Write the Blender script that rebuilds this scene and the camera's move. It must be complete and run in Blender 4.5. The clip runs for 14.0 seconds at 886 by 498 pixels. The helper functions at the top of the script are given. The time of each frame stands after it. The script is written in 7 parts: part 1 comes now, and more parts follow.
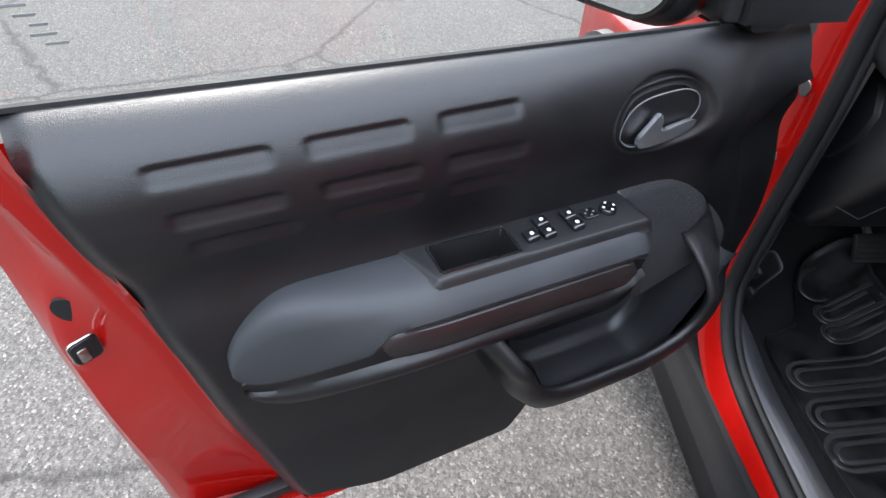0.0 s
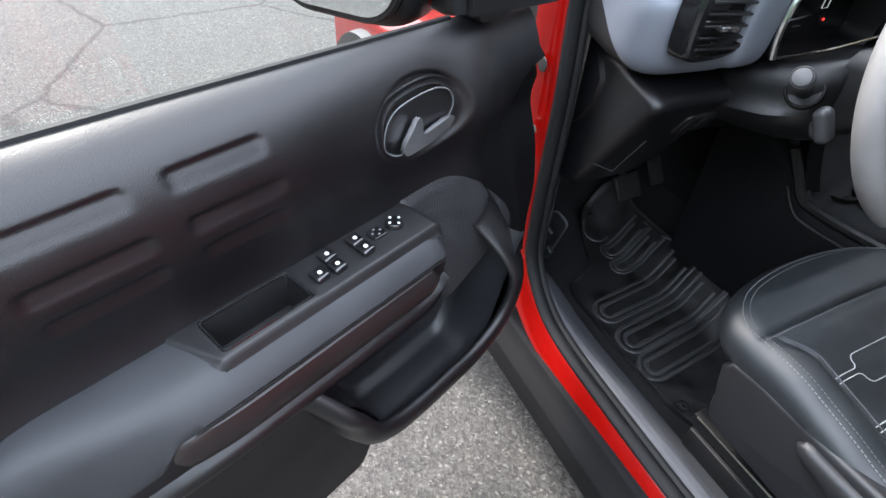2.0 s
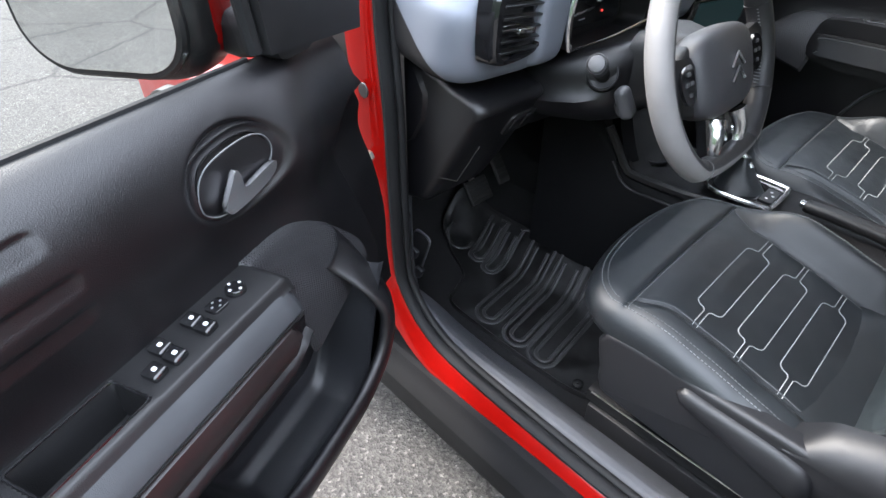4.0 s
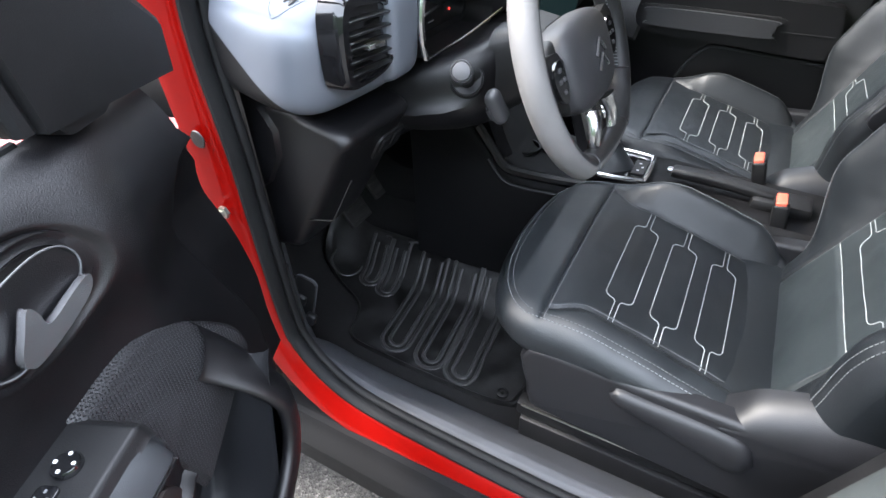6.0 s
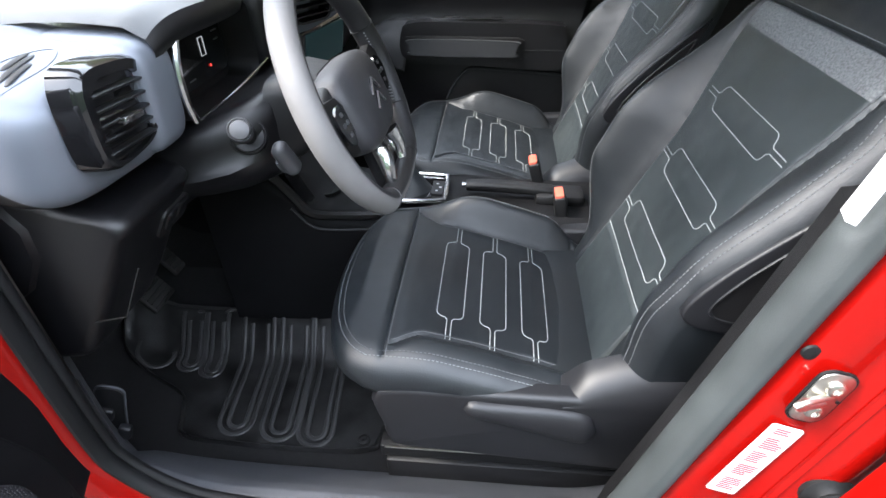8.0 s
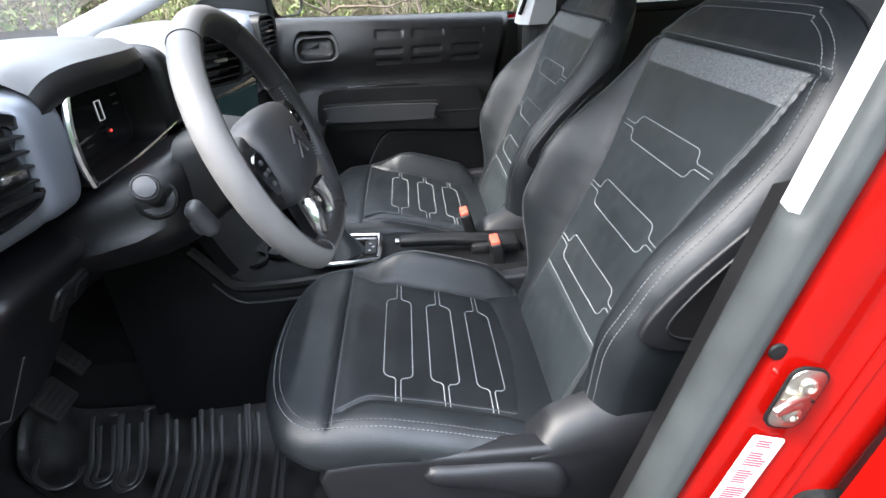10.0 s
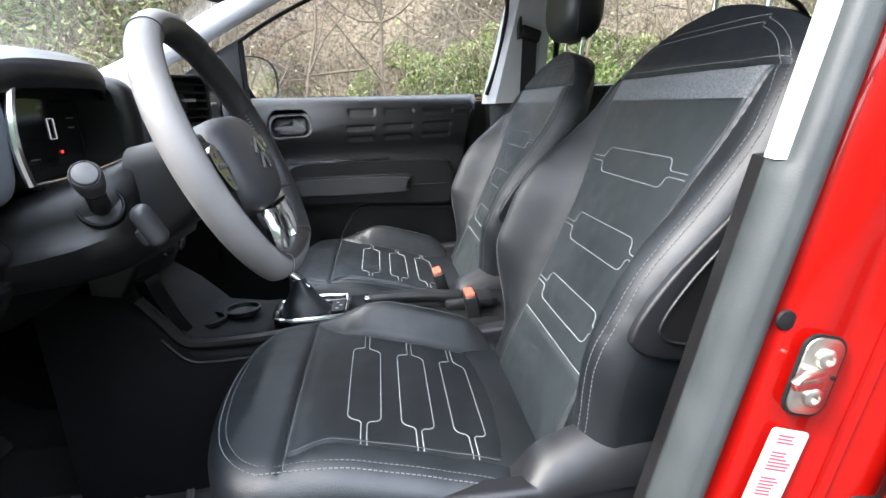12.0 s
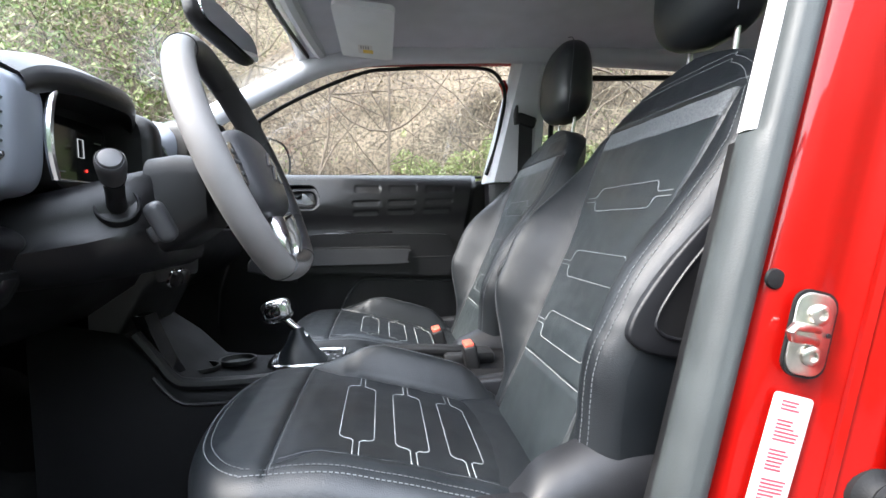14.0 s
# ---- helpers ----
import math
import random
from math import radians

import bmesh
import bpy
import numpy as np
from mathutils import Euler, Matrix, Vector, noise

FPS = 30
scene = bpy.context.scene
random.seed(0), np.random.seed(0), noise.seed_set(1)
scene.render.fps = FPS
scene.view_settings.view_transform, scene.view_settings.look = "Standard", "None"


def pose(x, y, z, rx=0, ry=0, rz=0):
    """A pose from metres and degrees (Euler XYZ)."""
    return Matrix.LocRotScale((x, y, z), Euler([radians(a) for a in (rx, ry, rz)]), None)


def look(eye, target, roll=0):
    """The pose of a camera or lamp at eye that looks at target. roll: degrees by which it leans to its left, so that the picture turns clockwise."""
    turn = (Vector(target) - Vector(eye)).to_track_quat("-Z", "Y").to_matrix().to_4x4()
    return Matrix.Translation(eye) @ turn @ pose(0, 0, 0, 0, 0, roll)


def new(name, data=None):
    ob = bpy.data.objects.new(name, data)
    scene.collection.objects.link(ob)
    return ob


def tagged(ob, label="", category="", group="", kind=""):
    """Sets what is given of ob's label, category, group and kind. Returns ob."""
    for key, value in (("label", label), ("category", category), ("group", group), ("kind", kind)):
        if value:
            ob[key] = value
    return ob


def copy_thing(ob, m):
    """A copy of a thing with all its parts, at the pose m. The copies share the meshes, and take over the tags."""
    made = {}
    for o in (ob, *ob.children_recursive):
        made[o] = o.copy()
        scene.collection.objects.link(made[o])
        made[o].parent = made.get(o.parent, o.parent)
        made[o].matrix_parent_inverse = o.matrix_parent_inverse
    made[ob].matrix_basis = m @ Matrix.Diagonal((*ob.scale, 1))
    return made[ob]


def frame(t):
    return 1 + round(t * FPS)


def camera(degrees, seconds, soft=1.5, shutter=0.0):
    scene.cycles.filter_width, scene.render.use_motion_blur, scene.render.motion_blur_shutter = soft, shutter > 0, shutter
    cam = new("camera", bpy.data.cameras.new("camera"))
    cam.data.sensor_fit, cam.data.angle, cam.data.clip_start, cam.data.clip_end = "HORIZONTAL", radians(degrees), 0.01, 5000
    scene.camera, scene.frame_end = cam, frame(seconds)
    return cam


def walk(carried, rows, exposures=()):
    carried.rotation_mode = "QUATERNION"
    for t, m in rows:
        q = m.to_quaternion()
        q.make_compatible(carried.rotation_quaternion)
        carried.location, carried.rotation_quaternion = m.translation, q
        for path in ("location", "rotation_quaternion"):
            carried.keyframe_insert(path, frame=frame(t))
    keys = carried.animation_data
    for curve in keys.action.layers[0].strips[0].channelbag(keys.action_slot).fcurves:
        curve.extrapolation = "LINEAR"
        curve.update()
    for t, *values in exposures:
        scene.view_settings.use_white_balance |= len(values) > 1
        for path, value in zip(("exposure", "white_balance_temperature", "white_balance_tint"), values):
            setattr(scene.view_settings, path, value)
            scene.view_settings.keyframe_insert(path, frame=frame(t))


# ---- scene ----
cam = camera(79.7, 14.0)
PATH = [
    (0, (0.238, -0.543, 1.273), (-1.256, -0.468, -0.054), 2.9),
    (0.5, (0.223, -0.537, 1.266), (-1.27, -0.374, -0.054), 2.8),
    (1, (0.202, -0.52, 1.265), (-1.269, -0.204, -0.053), 2.0),
    (1.5, (0.185, -0.504, 1.264), (-1.234, 0.017, -0.046), 3.0),
    (2, (0.181, -0.49, 1.267), (-1.168, 0.213, -0.031), 3.9),
    (2.5, (0.18, -0.483, 1.27), (-1.105, 0.364, -0.007), 4.8),
    (3, (0.178, -0.482, 1.266), (-1.045, 0.479, 0.008), 4.0),
    (3.2, (0.182, -0.481, 1.267), (-1.024, 0.512, 0.018), 3.3),
    (5.3, (0.108, -0.361, 1.238), (-0.878, 0.886, 0.024), -1.4),
    (5.5, (0.095, -0.354, 1.245), (-0.852, 0.902, 0.011), -1.4),
    (6, (0.082, -0.36, 1.251), (-0.714, 1.001, 0.021), -2.3),
    (6.5, (0.082, -0.362, 1.262), (-0.521, 1.099, 0.036), -1.6),
    (7, (0.085, -0.356, 1.265), (-0.355, 1.185, 0.069), -1.4),
    (7.5, (0.084, -0.347, 1.263), (-0.221, 1.242, 0.088), -1.8),
    (8, (0.081, -0.341, 1.259), (-0.109, 1.28, 0.104), -2.0),
    (8.5, (0.072, -0.334, 1.257), (0.017, 1.31, 0.119), -1.4),
    (8.7, (0.066, -0.33, 1.256), (0.053, 1.319, 0.124), -1.4),
    (10.8, (0.066, -0.32, 1.139), (0.166, 1.522, 0.366), -3.8),
    (11, (0.066, -0.325, 1.124), (0.186, 1.529, 0.382), -3.6),
    (11.5, (0.066, -0.329, 1.094), (0.227, 1.558, 0.45), -3.3),
    (12, (0.063, -0.325, 1.046), (0.261, 1.592, 0.512), -3.0),
    (12.5, (0.058, -0.33, 0.999), (0.275, 1.624, 0.629), -2.9),
    (13, (0.054, -0.337, 0.954), (0.278, 1.632, 0.682), -2.8),
    (13.5, (0.057, -0.357, 0.922), (0.278, 1.622, 0.735), -2.5),
    (14, (0.055, -0.37, 0.904), (0.275, 1.615, 0.799), -2.0),
]
walk(cam, [(t, look(eye, target, roll)) for t, eye, target, roll in PATH],
     [(0, 2.18), (1.5, 2.26), (3.2, 2.44), (6.0, 2.62), (8.5, 2.52), (11.0, 2.54), (14.0, 2.66)])

# ---- world and light ----
SUN_EL, SUN_ROT = radians(50), radians(252)
world = bpy.data.worlds.new("sky")
scene.world = world
world.use_nodes = True
_nt = world.node_tree
_sky = _nt.nodes.new("ShaderNodeTexSky")
_sky.sky_type, _sky.sun_disc = "NISHITA", False
_sky.sun_elevation, _sky.sun_rotation = SUN_EL, SUN_ROT
_sky.air_density, _sky.dust_density, _sky.ozone_density = 1.0, 4.0, 1.0
_cloud = _nt.nodes.new("ShaderNodeMix")
_cloud.data_type = "RGBA"
_cloud.inputs["Factor"].default_value = 0.60
_cloud.inputs["B"].default_value = (7.9, 8.6, 9.8, 1)
_nt.links.new(_sky.outputs[0], _cloud.inputs["A"])
_nt.links.new(_cloud.outputs["Result"], _nt.nodes["Background"].inputs[0])
_nt.nodes["Background"].inputs[1].default_value = 0.235
_sun = new("sun", bpy.data.lights.new("sun", "SUN"))
_sun.data.energy, _sun.data.angle, _sun.data.color = 1.6, radians(14), (1.0, 0.97, 0.93)
SUN_DIR = Vector((math.sin(SUN_ROT) * math.cos(SUN_EL), math.cos(SUN_ROT) * math.cos(SUN_EL), math.sin(SUN_EL)))
_sun.matrix_world = look(SUN_DIR * 20, (0, 0, 0))

# ---- materials ----
def material(name, color, rough=0.5, metal=0.0, spec=0.5, coat=0.0, bump=0.0, bscale=800.0, vary=0.12, vscale=14.0, rvary=0.1, speck=0.0, sheen=0.0, random_each=0.0):
    m = bpy.data.materials.new(name)
    m.use_nodes = True
    nt = m.node_tree
    b = nt.nodes["Principled BSDF"]
    b.inputs["Roughness"].default_value, b.inputs["Metallic"].default_value = rough, metal
    b.inputs["Specular IOR Level"].default_value = spec
    b.inputs["Coat Weight"].default_value, b.inputs["Coat Roughness"].default_value = coat, 0.04
    b.inputs["Sheen Weight"].default_value = sheen
    co = nt.nodes.new("ShaderNodeTexCoord")
    big = nt.nodes.new("ShaderNodeTexNoise")
    big.inputs["Scale"].default_value, big.inputs["Detail"].default_value = vscale, 6
    nt.links.new(co.outputs["Object"], big.inputs["Vector"])
    ramp = nt.nodes.new("ShaderNodeMapRange")
    ramp.inputs["From Min"].default_value, ramp.inputs["From Max"].default_value = 0.3, 0.7
    ramp.inputs["To Min"].default_value, ramp.inputs["To Max"].default_value = 1 - vary, 1 + vary
    nt.links.new(big.outputs["Fac"], ramp.inputs["Value"])
    mul = nt.nodes.new("ShaderNodeMix")
    mul.data_type, mul.blend_type = "RGBA", "MULTIPLY"
    mul.inputs["Factor"].default_value = 1.0
    mul.inputs["A"].default_value = (*color, 1)
    nt.links.new(ramp.outputs[0], mul.inputs["B"])
    nt.links.new(mul.outputs["Result"], b.inputs["Base Color"])
    r2 = nt.nodes.new("ShaderNodeMapRange")
    r2.inputs["From Min"].default_value, r2.inputs["From Max"].default_value = 0.3, 0.7
    r2.inputs["To Min"].default_value, r2.inputs["To Max"].default_value = rough * (1 - rvary), min(1.0, rough * (1 + rvary))
    nt.links.new(big.outputs["Fac"], r2.inputs["Value"])
    nt.links.new(r2.outputs[0], b.inputs["Roughness"])
    if bump:
        fine = nt.nodes.new("ShaderNodeTexNoise")
        fine.inputs["Scale"].default_value, fine.inputs["Detail"].default_value = bscale, 3
        nt.links.new(co.outputs["Object"], fine.inputs["Vector"])
        bn = nt.nodes.new("ShaderNodeBump")
        bn.inputs["Strength"].default_value, bn.inputs["Distance"].default_value = bump, 0.001
        nt.links.new(fine.outputs["Fac"], bn.inputs["Height"])
        nt.links.new(bn.outputs[0], b.inputs["Normal"])
    return m

def glass(name, tint, rough=0.0, mixf=0.12):
    """A thin pane: mostly clear, with mirror gloss by Fresnel."""
    m = bpy.data.materials.new(name)
    m.use_nodes = True
    nt = m.node_tree
    nt.nodes.clear()
    out, mix = nt.nodes.new("ShaderNodeOutputMaterial"), nt.nodes.new("ShaderNodeMixShader")
    tr, gl, lw = nt.nodes.new("ShaderNodeBsdfTransparent"), nt.nodes.new("ShaderNodeBsdfGlossy"), nt.nodes.new("ShaderNodeLayerWeight")
    fr, ad = nt.nodes.new("ShaderNodeMath"), nt.nodes.new("ShaderNodeMath")
    fr.operation, ad.operation = "POWER", "MULTIPLY_ADD"
    fr.inputs[1].default_value, ad.inputs[1].default_value, ad.inputs[2].default_value = 4.0, 0.75, 0.05
    nt.links.new(lw.outputs["Facing"], fr.inputs[0])
    nt.links.new(fr.outputs[0], ad.inputs[0])
    tr.inputs[0].default_value, gl.inputs[0].default_value = (*tint, 1), (0.9, 0.9, 0.9, 1)
    gl.inputs["Roughness"].default_value = rough
    nt.links.new(ad.outputs[0], mix.inputs[0])
    nt.links.new(tr.outputs[0], mix.inputs[1])
    nt.links.new(gl.outputs[0], mix.inputs[2])
    nt.links.new(mix.outputs[0], out.inputs[0])
    return m

def glow(name, color, strength):
    m = bpy.data.materials.new(name)
    m.use_nodes = True
    b = m.node_tree.nodes["Principled BSDF"]
    b.inputs["Base Color"].default_value = (0.01, 0.01, 0.01, 1)
    b.inputs["Emission Color"].default_value, b.inputs["Emission Strength"].default_value = (*color, 1), strength
    return m

RED = material("red_paint", (0.225, 0.0020, 0.0010), 0.4, spec=0.1, coat=0.6, vary=0.03, bump=0.02, bscale=60)
PLASTIC = material("grained_black_plastic", (0.0046, 0.0045, 0.0054), 0.38, spec=0.5, bump=0.4, bscale=900)
PLASTIC_DARK = material("matt_black_plastic", (0.0058, 0.0058, 0.0065), 0.5, bump=0.3, bscale=900)
MATT = material("matt_console_plastic", (0.0052, 0.0052, 0.006), 0.62, spec=0.22, bump=0.4, bscale=900)
STRIP = material("brown_black_satin_plastic", (0.016, 0.012, 0.012), 0.34, bump=0.25, bscale=900)
ARM = material("dark_grey_armrest_vinyl", (0.021, 0.023, 0.026), 0.58, bump=0.3, bscale=1200)
GLOSS = material("piano_black", (0.008, 0.008, 0.009), 0.1, coat=0.6, vary=0.02)
LEATHER = material("black_green_leather", (0.0105, 0.0132, 0.0158), 0.42, spec=0.62, bump=0.45, bscale=650, vary=0.18, rvary=0.14)
LEATHER_IN = material("leather_insert", (0.022, 0.0285, 0.031), 0.42, spec=0.8, bump=0.45, bscale=800, vary=0.15, rvary=0.14)
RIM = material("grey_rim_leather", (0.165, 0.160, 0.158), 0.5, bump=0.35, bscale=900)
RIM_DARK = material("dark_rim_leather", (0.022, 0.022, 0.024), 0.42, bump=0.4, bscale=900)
STITCH_DIM = material("dull_grey_thread", (0.15, 0.16, 0.165), 0.8)
STITCH = material("pale_grey_thread", (0.30, 0.32, 0.32), 0.8, bump=0.5, bscale=2500)
FABRIC = material("heather_grey_fabric", (0.13, 0.138, 0.142), 0.9, bump=0.8, bscale=900, vary=0.45, vscale=350)
HEADLINER = material("light_grey_headliner", (0.58, 0.58, 0.62), 0.95, bump=0.4, bscale=1500, vary=0.05)
PALE_TRIM = material("light_grey_trim", (0.62, 0.63, 0.64), 0.7, bump=0.3, bscale=1200, vary=0.04)
SILVER = material("satin_blue_silver", (0.17, 0.187, 0.22), 0.46, metal=0.3, coat=0.06, vary=0.03)
DASH_TOP = material("grey_dash_top", (0.085, 0.088, 0.092), 0.38, bump=0.4, bscale=700)
CHROME = material("satin_chrome", (0.75, 0.75, 0.76), 0.18, metal=1.0, vary=0.05)
STEEL = material("zinc_plated_steel", (0.62, 0.60, 0.55), 0.32, metal=1.0, vary=0.2, vscale=60)
RUBBER = material("black_rubber_seal", (0.008, 0.0085, 0.0092), 0.6, spec=0.25, bump=0.3, bscale=500, vary=0.2)
SEAL_GREY = material("grey_green_rubber_seal", (0.034, 0.040, 0.041), 0.55, bump=0.3, bscale=500, vary=0.2)
MAT = material("worn_rubber_mat", (0.015, 0.015, 0.0152), 0.44, bump=0.6, bscale=260, vary=0.85, vscale=17, rvary=0.35)
CARPET = material("black_carpet", (0.006, 0.006, 0.0065), 0.95, bump=1.0, bscale=700, vary=0.3, vscale=120)
BUCKLE_RED = material("red_buckle_button", (0.75, 0.13, 0.08), 0.4, vary=0.04)
PAPER = material("white_sticker", (0.60, 0.565, 0.55), 0.6, vary=0.03)
PINK = material("faded_red_print", (0.40, 0.07, 0.10), 0.7, vary=0.1)
WHITE_MARK = material("white_symbol", (0.75, 0.75, 0.75), 0.6)
YELLOW_MARK = material("yellow_symbol", (0.75, 0.5, 0.08), 0.6)
GREY_MARK = material("grey_print", (0.16, 0.16, 0.165), 0.6)
SCREEN = material("dark_screen", (0.006, 0.007, 0.008), 0.08, vary=0.02)
DISPLAY = glow("lit_display_lines", (0.75, 0.8, 0.85), 0.12)
DISPLAY_RED = glow("lit_red_warning", (1.0, 0.05, 0.04), 0.45)
DISPLAY_TEAL = glow("lit_teal_screen", (0.10, 0.34, 0.38), 0.009)
CLEAR = glass("clear_window_glass", (0.93, 0.95, 0.94))
TINTED = glass("faintly_tinted_glass", (0.80, 0.83, 0.82))
MIRROR = material("mirror_glass", (0.85, 0.87, 0.88), 0.02, metal=1.0, vary=0.0)


def perforated(name, color, pitch):
    """Black plastic with rows of small round holes."""
    m = material(name, color, 0.5)
    nt = m.node_tree
    b = nt.nodes["Principled BSDF"]
    co, vo = nt.nodes.new("ShaderNodeTexCoord"), nt.nodes.new("ShaderNodeTexVoronoi")
    vo.inputs["Scale"].default_value, vo.inputs["Randomness"].default_value = 1 / pitch, 0.0
    mp = nt.nodes.new("ShaderNodeMapping")
    mp.inputs["Rotation"].default_value = (0.3, 0.5, 0.6)
    nt.links.new(co.outputs["Object"], mp.inputs["Vector"])
    nt.links.new(mp.outputs[0], vo.inputs["Vector"])
    bn = nt.nodes.new("ShaderNodeBump")
    bn.inputs["Strength"].default_value, bn.inputs["Distance"].default_value = 1.0, 0.0015
    mr = nt.nodes.new("ShaderNodeMapRange")
    mr.inputs["From Min"].default_value, mr.inputs["From Max"].default_value = 0.2, 0.45
    nt.links.new(vo.outputs["Distance"], mr.inputs["Value"])
    nt.links.new(mr.outputs[0], bn.inputs["Height"])
    nt.links.new(bn.outputs[0], b.inputs["Normal"])
    return m

GRILLE = perforated("perforated_grille", (0.014, 0.014, 0.016), 0.0028)
TYRE = material("tyre_rubber", (0.02, 0.02, 0.02), 0.8, bump=0.6, bscale=200)
PALE_TRIM_D = material("pale_grey_post_trim", (0.56, 0.57, 0.59), 0.75, bump=0.3, bscale=1200, vary=0.04)
GREY_PLASTIC = material("mid_grey_plastic", (0.055, 0.056, 0.06), 0.4, vary=0.06)

def asphalt():
    """Worn asphalt: pale and dark chippings, wide stains, fine and wide cracks."""
    m = material("weathered_asphalt", (0.049, 0.0460, 0.0425), 0.92, bump=0.0, vary=0.22, vscale=2.2)
    nt = m.node_tree
    b = nt.nodes["Principled BSDF"]
    base = b.inputs["Base Color"].links[0].from_socket
    co = nt.nodes.new("ShaderNodeTexCoord")
    def node(kind, **kw):
        n = nt.nodes.new(kind)
        for k, v in kw.items():
            n.inputs[k].default_value = v
        nt.links.new(co.outputs["Object"], n.inputs["Vector"])
        return n
    stones = node("ShaderNodeTexVoronoi", Scale=150.0)
    grains = node("ShaderNodeTexNoise", Scale=240.0, Detail=4.0)
    cr = node("ShaderNodeTexVoronoi", Scale=9.0)
    cr.feature = "DISTANCE_TO_EDGE"
    wide = node("ShaderNodeTexVoronoi", Scale=0.55)
    wide.feature = "DISTANCE_TO_EDGE"
    warp = node("ShaderNodeTexNoise", Scale=6.0, Detail=5.0)
    patch = node("ShaderNodeTexNoise", Scale=1.4, Detail=3.0)
    add = nt.nodes.new("ShaderNodeVectorMath")
    add.operation = "MULTIPLY_ADD"
    add.inputs[1].default_value = (0.12, 0.12, 0.12)
    nt.links.new(warp.outputs["Color"], add.inputs[0])
    nt.links.new(co.outputs["Object"], add.inputs[2])
    for n in (cr, wide):
        nt.links.new(add.outputs[0], n.inputs["Vector"])
    def mult(sock, fac_sock, lo, hi, fmin, fmax):
        r = nt.nodes.new("ShaderNodeMapRange")
        r.inputs["From Min"].default_value, r.inputs["From Max"].default_value = fmin, fmax
        r.inputs["To Min"].default_value, r.inputs["To Max"].default_value = lo, hi
        nt.links.new(fac_sock, r.inputs["Value"])
        x = nt.nodes.new("ShaderNodeMix")
        x.data_type, x.blend_type = "RGBA", "MULTIPLY"
        x.inputs["Factor"].default_value = 1.0
        nt.links.new(sock, x.inputs["A"])
        nt.links.new(r.outputs[0], x.inputs["B"])
        return x.outputs["Result"]
    sep = nt.nodes.new("ShaderNodeSeparateColor")
    nt.links.new(stones.outputs["Color"], sep.inputs[0])
    s = mult(base, sep.outputs[0], 0.45, 1.45, 0.0, 1.0)
    s = mult(s, sep.outputs[1], 1.0, 2.1, 0.80, 0.98)
    s = mult(s, grains.outputs["Fac"], 0.65, 1.35, 0.3, 0.7)
    # fine cracks only in patches
    pr = nt.nodes.new("ShaderNodeMapRange")
    pr.inputs["From Min"].default_value, pr.inputs["From Max"].default_value = 0.42, 0.58
    pr.inputs["To Min"].default_value, pr.inputs["To Max"].default_value = 0.06, 0.0
    nt.links.new(patch.outputs["Fac"], pr.inputs["Value"])
    ad = nt.nodes.new("ShaderNodeMath")
    nt.links.new(cr.outputs["Distance"], ad.inputs[0])
    nt.links.new(pr.outputs[0], ad.inputs[1])
    s = mult(s, ad.outputs[0], 0.45, 1.0, 0.0, 0.022)
    s = mult(s, wide.outputs["Distance"], 0.45, 1.0, 0.003, 0.014)
    nt.links.new(s, b.inputs["Base Color"])
    bn = nt.nodes.new("ShaderNodeBump")
    bn.inputs["Strength"].default_value, bn.inputs["Distance"].default_value = 0.7, 0.004
    nt.links.new(stones.outputs["Distance"], bn.inputs["Height"])
    nt.links.new(bn.outputs[0], b.inputs["Normal"])
    return m

ASPHALT = asphalt()
BARK = material("grey_brown_bark", (0.11, 0.085, 0.062), 0.9, bump=0.8, bscale=120, vary=0.35, vscale=20)
TWIG = material("dry_twigs", (0.045, 0.034, 0.025), 0.9, vary=0.4, vscale=6)
DRY = material("dry_leaf_litter", (0.150, 0.118, 0.084), 0.95, bump=1.0, bscale=60, vary=0.8, vscale=38)
LEAF = material("fresh_green_leaves", (0.105, 0.155, 0.035), 0.6, vary=0.5, vscale=3)
LEAF_PALE = material("pale_green_leaves", (0.235, 0.265, 0.105), 0.6, vary=0.4, vscale=3)
LEAF_DRY = material("pale_dry_leaves", (0.22, 0.185, 0.13), 0.8, vary=0.4, vscale=3)
LEAF_DARK = material("dark_conifer_green", (0.045, 0.075, 0.035), 0.7, vary=0.5, vscale=2)
VISOR = material("pale_grey_visor_vinyl", (0.68, 0.69, 0.70), 0.7, bump=0.3, bscale=900, vary=0.04)
FABRIC_DARK = material("black_woven_webbing", (0.02, 0.02, 0.021), 0.8, bump=0.6, bscale=1500)
SHIELD = material("satin_grey_black_plastic", (0.0105, 0.011, 0.013), 0.40, bump=0.35, bscale=900)
SEAM = material("dark_seam_thread", (0.10, 0.105, 0.11), 0.8)
TWIG_PALE = material("pale_dry_stems", (0.21, 0.175, 0.12), 0.9, vary=0.4, vscale=6)
HUB = material("dark_grey_airbag_cover", (0.040, 0.040, 0.044), 0.45, bump=0.35, bscale=900)
HANDLE = material("satin_silver_lever", (0.68, 0.68, 0.70), 0.24, metal=0.95, vary=0.04)
MAT_RIB = material("shiny_worn_rubber_rib", (0.044, 0.044, 0.045), 0.38, bump=0.3, bscale=500)
PEDAL = material("dusty_pedal_rubber", (0.024, 0.0235, 0.023), 0.75, bump=0.5, bscale=300, vary=0.3, vscale=40)
SILL = material("grained_grey_sill_plastic", (0.062, 0.065, 0.073), 0.66, spec=0.4, bump=0.5, bscale=700)
CLADDING = material("rough_black_cladding", (0.0075, 0.0075, 0.008), 0.85, spec=0.2, bump=0.6, bscale=500, vary=0.25)

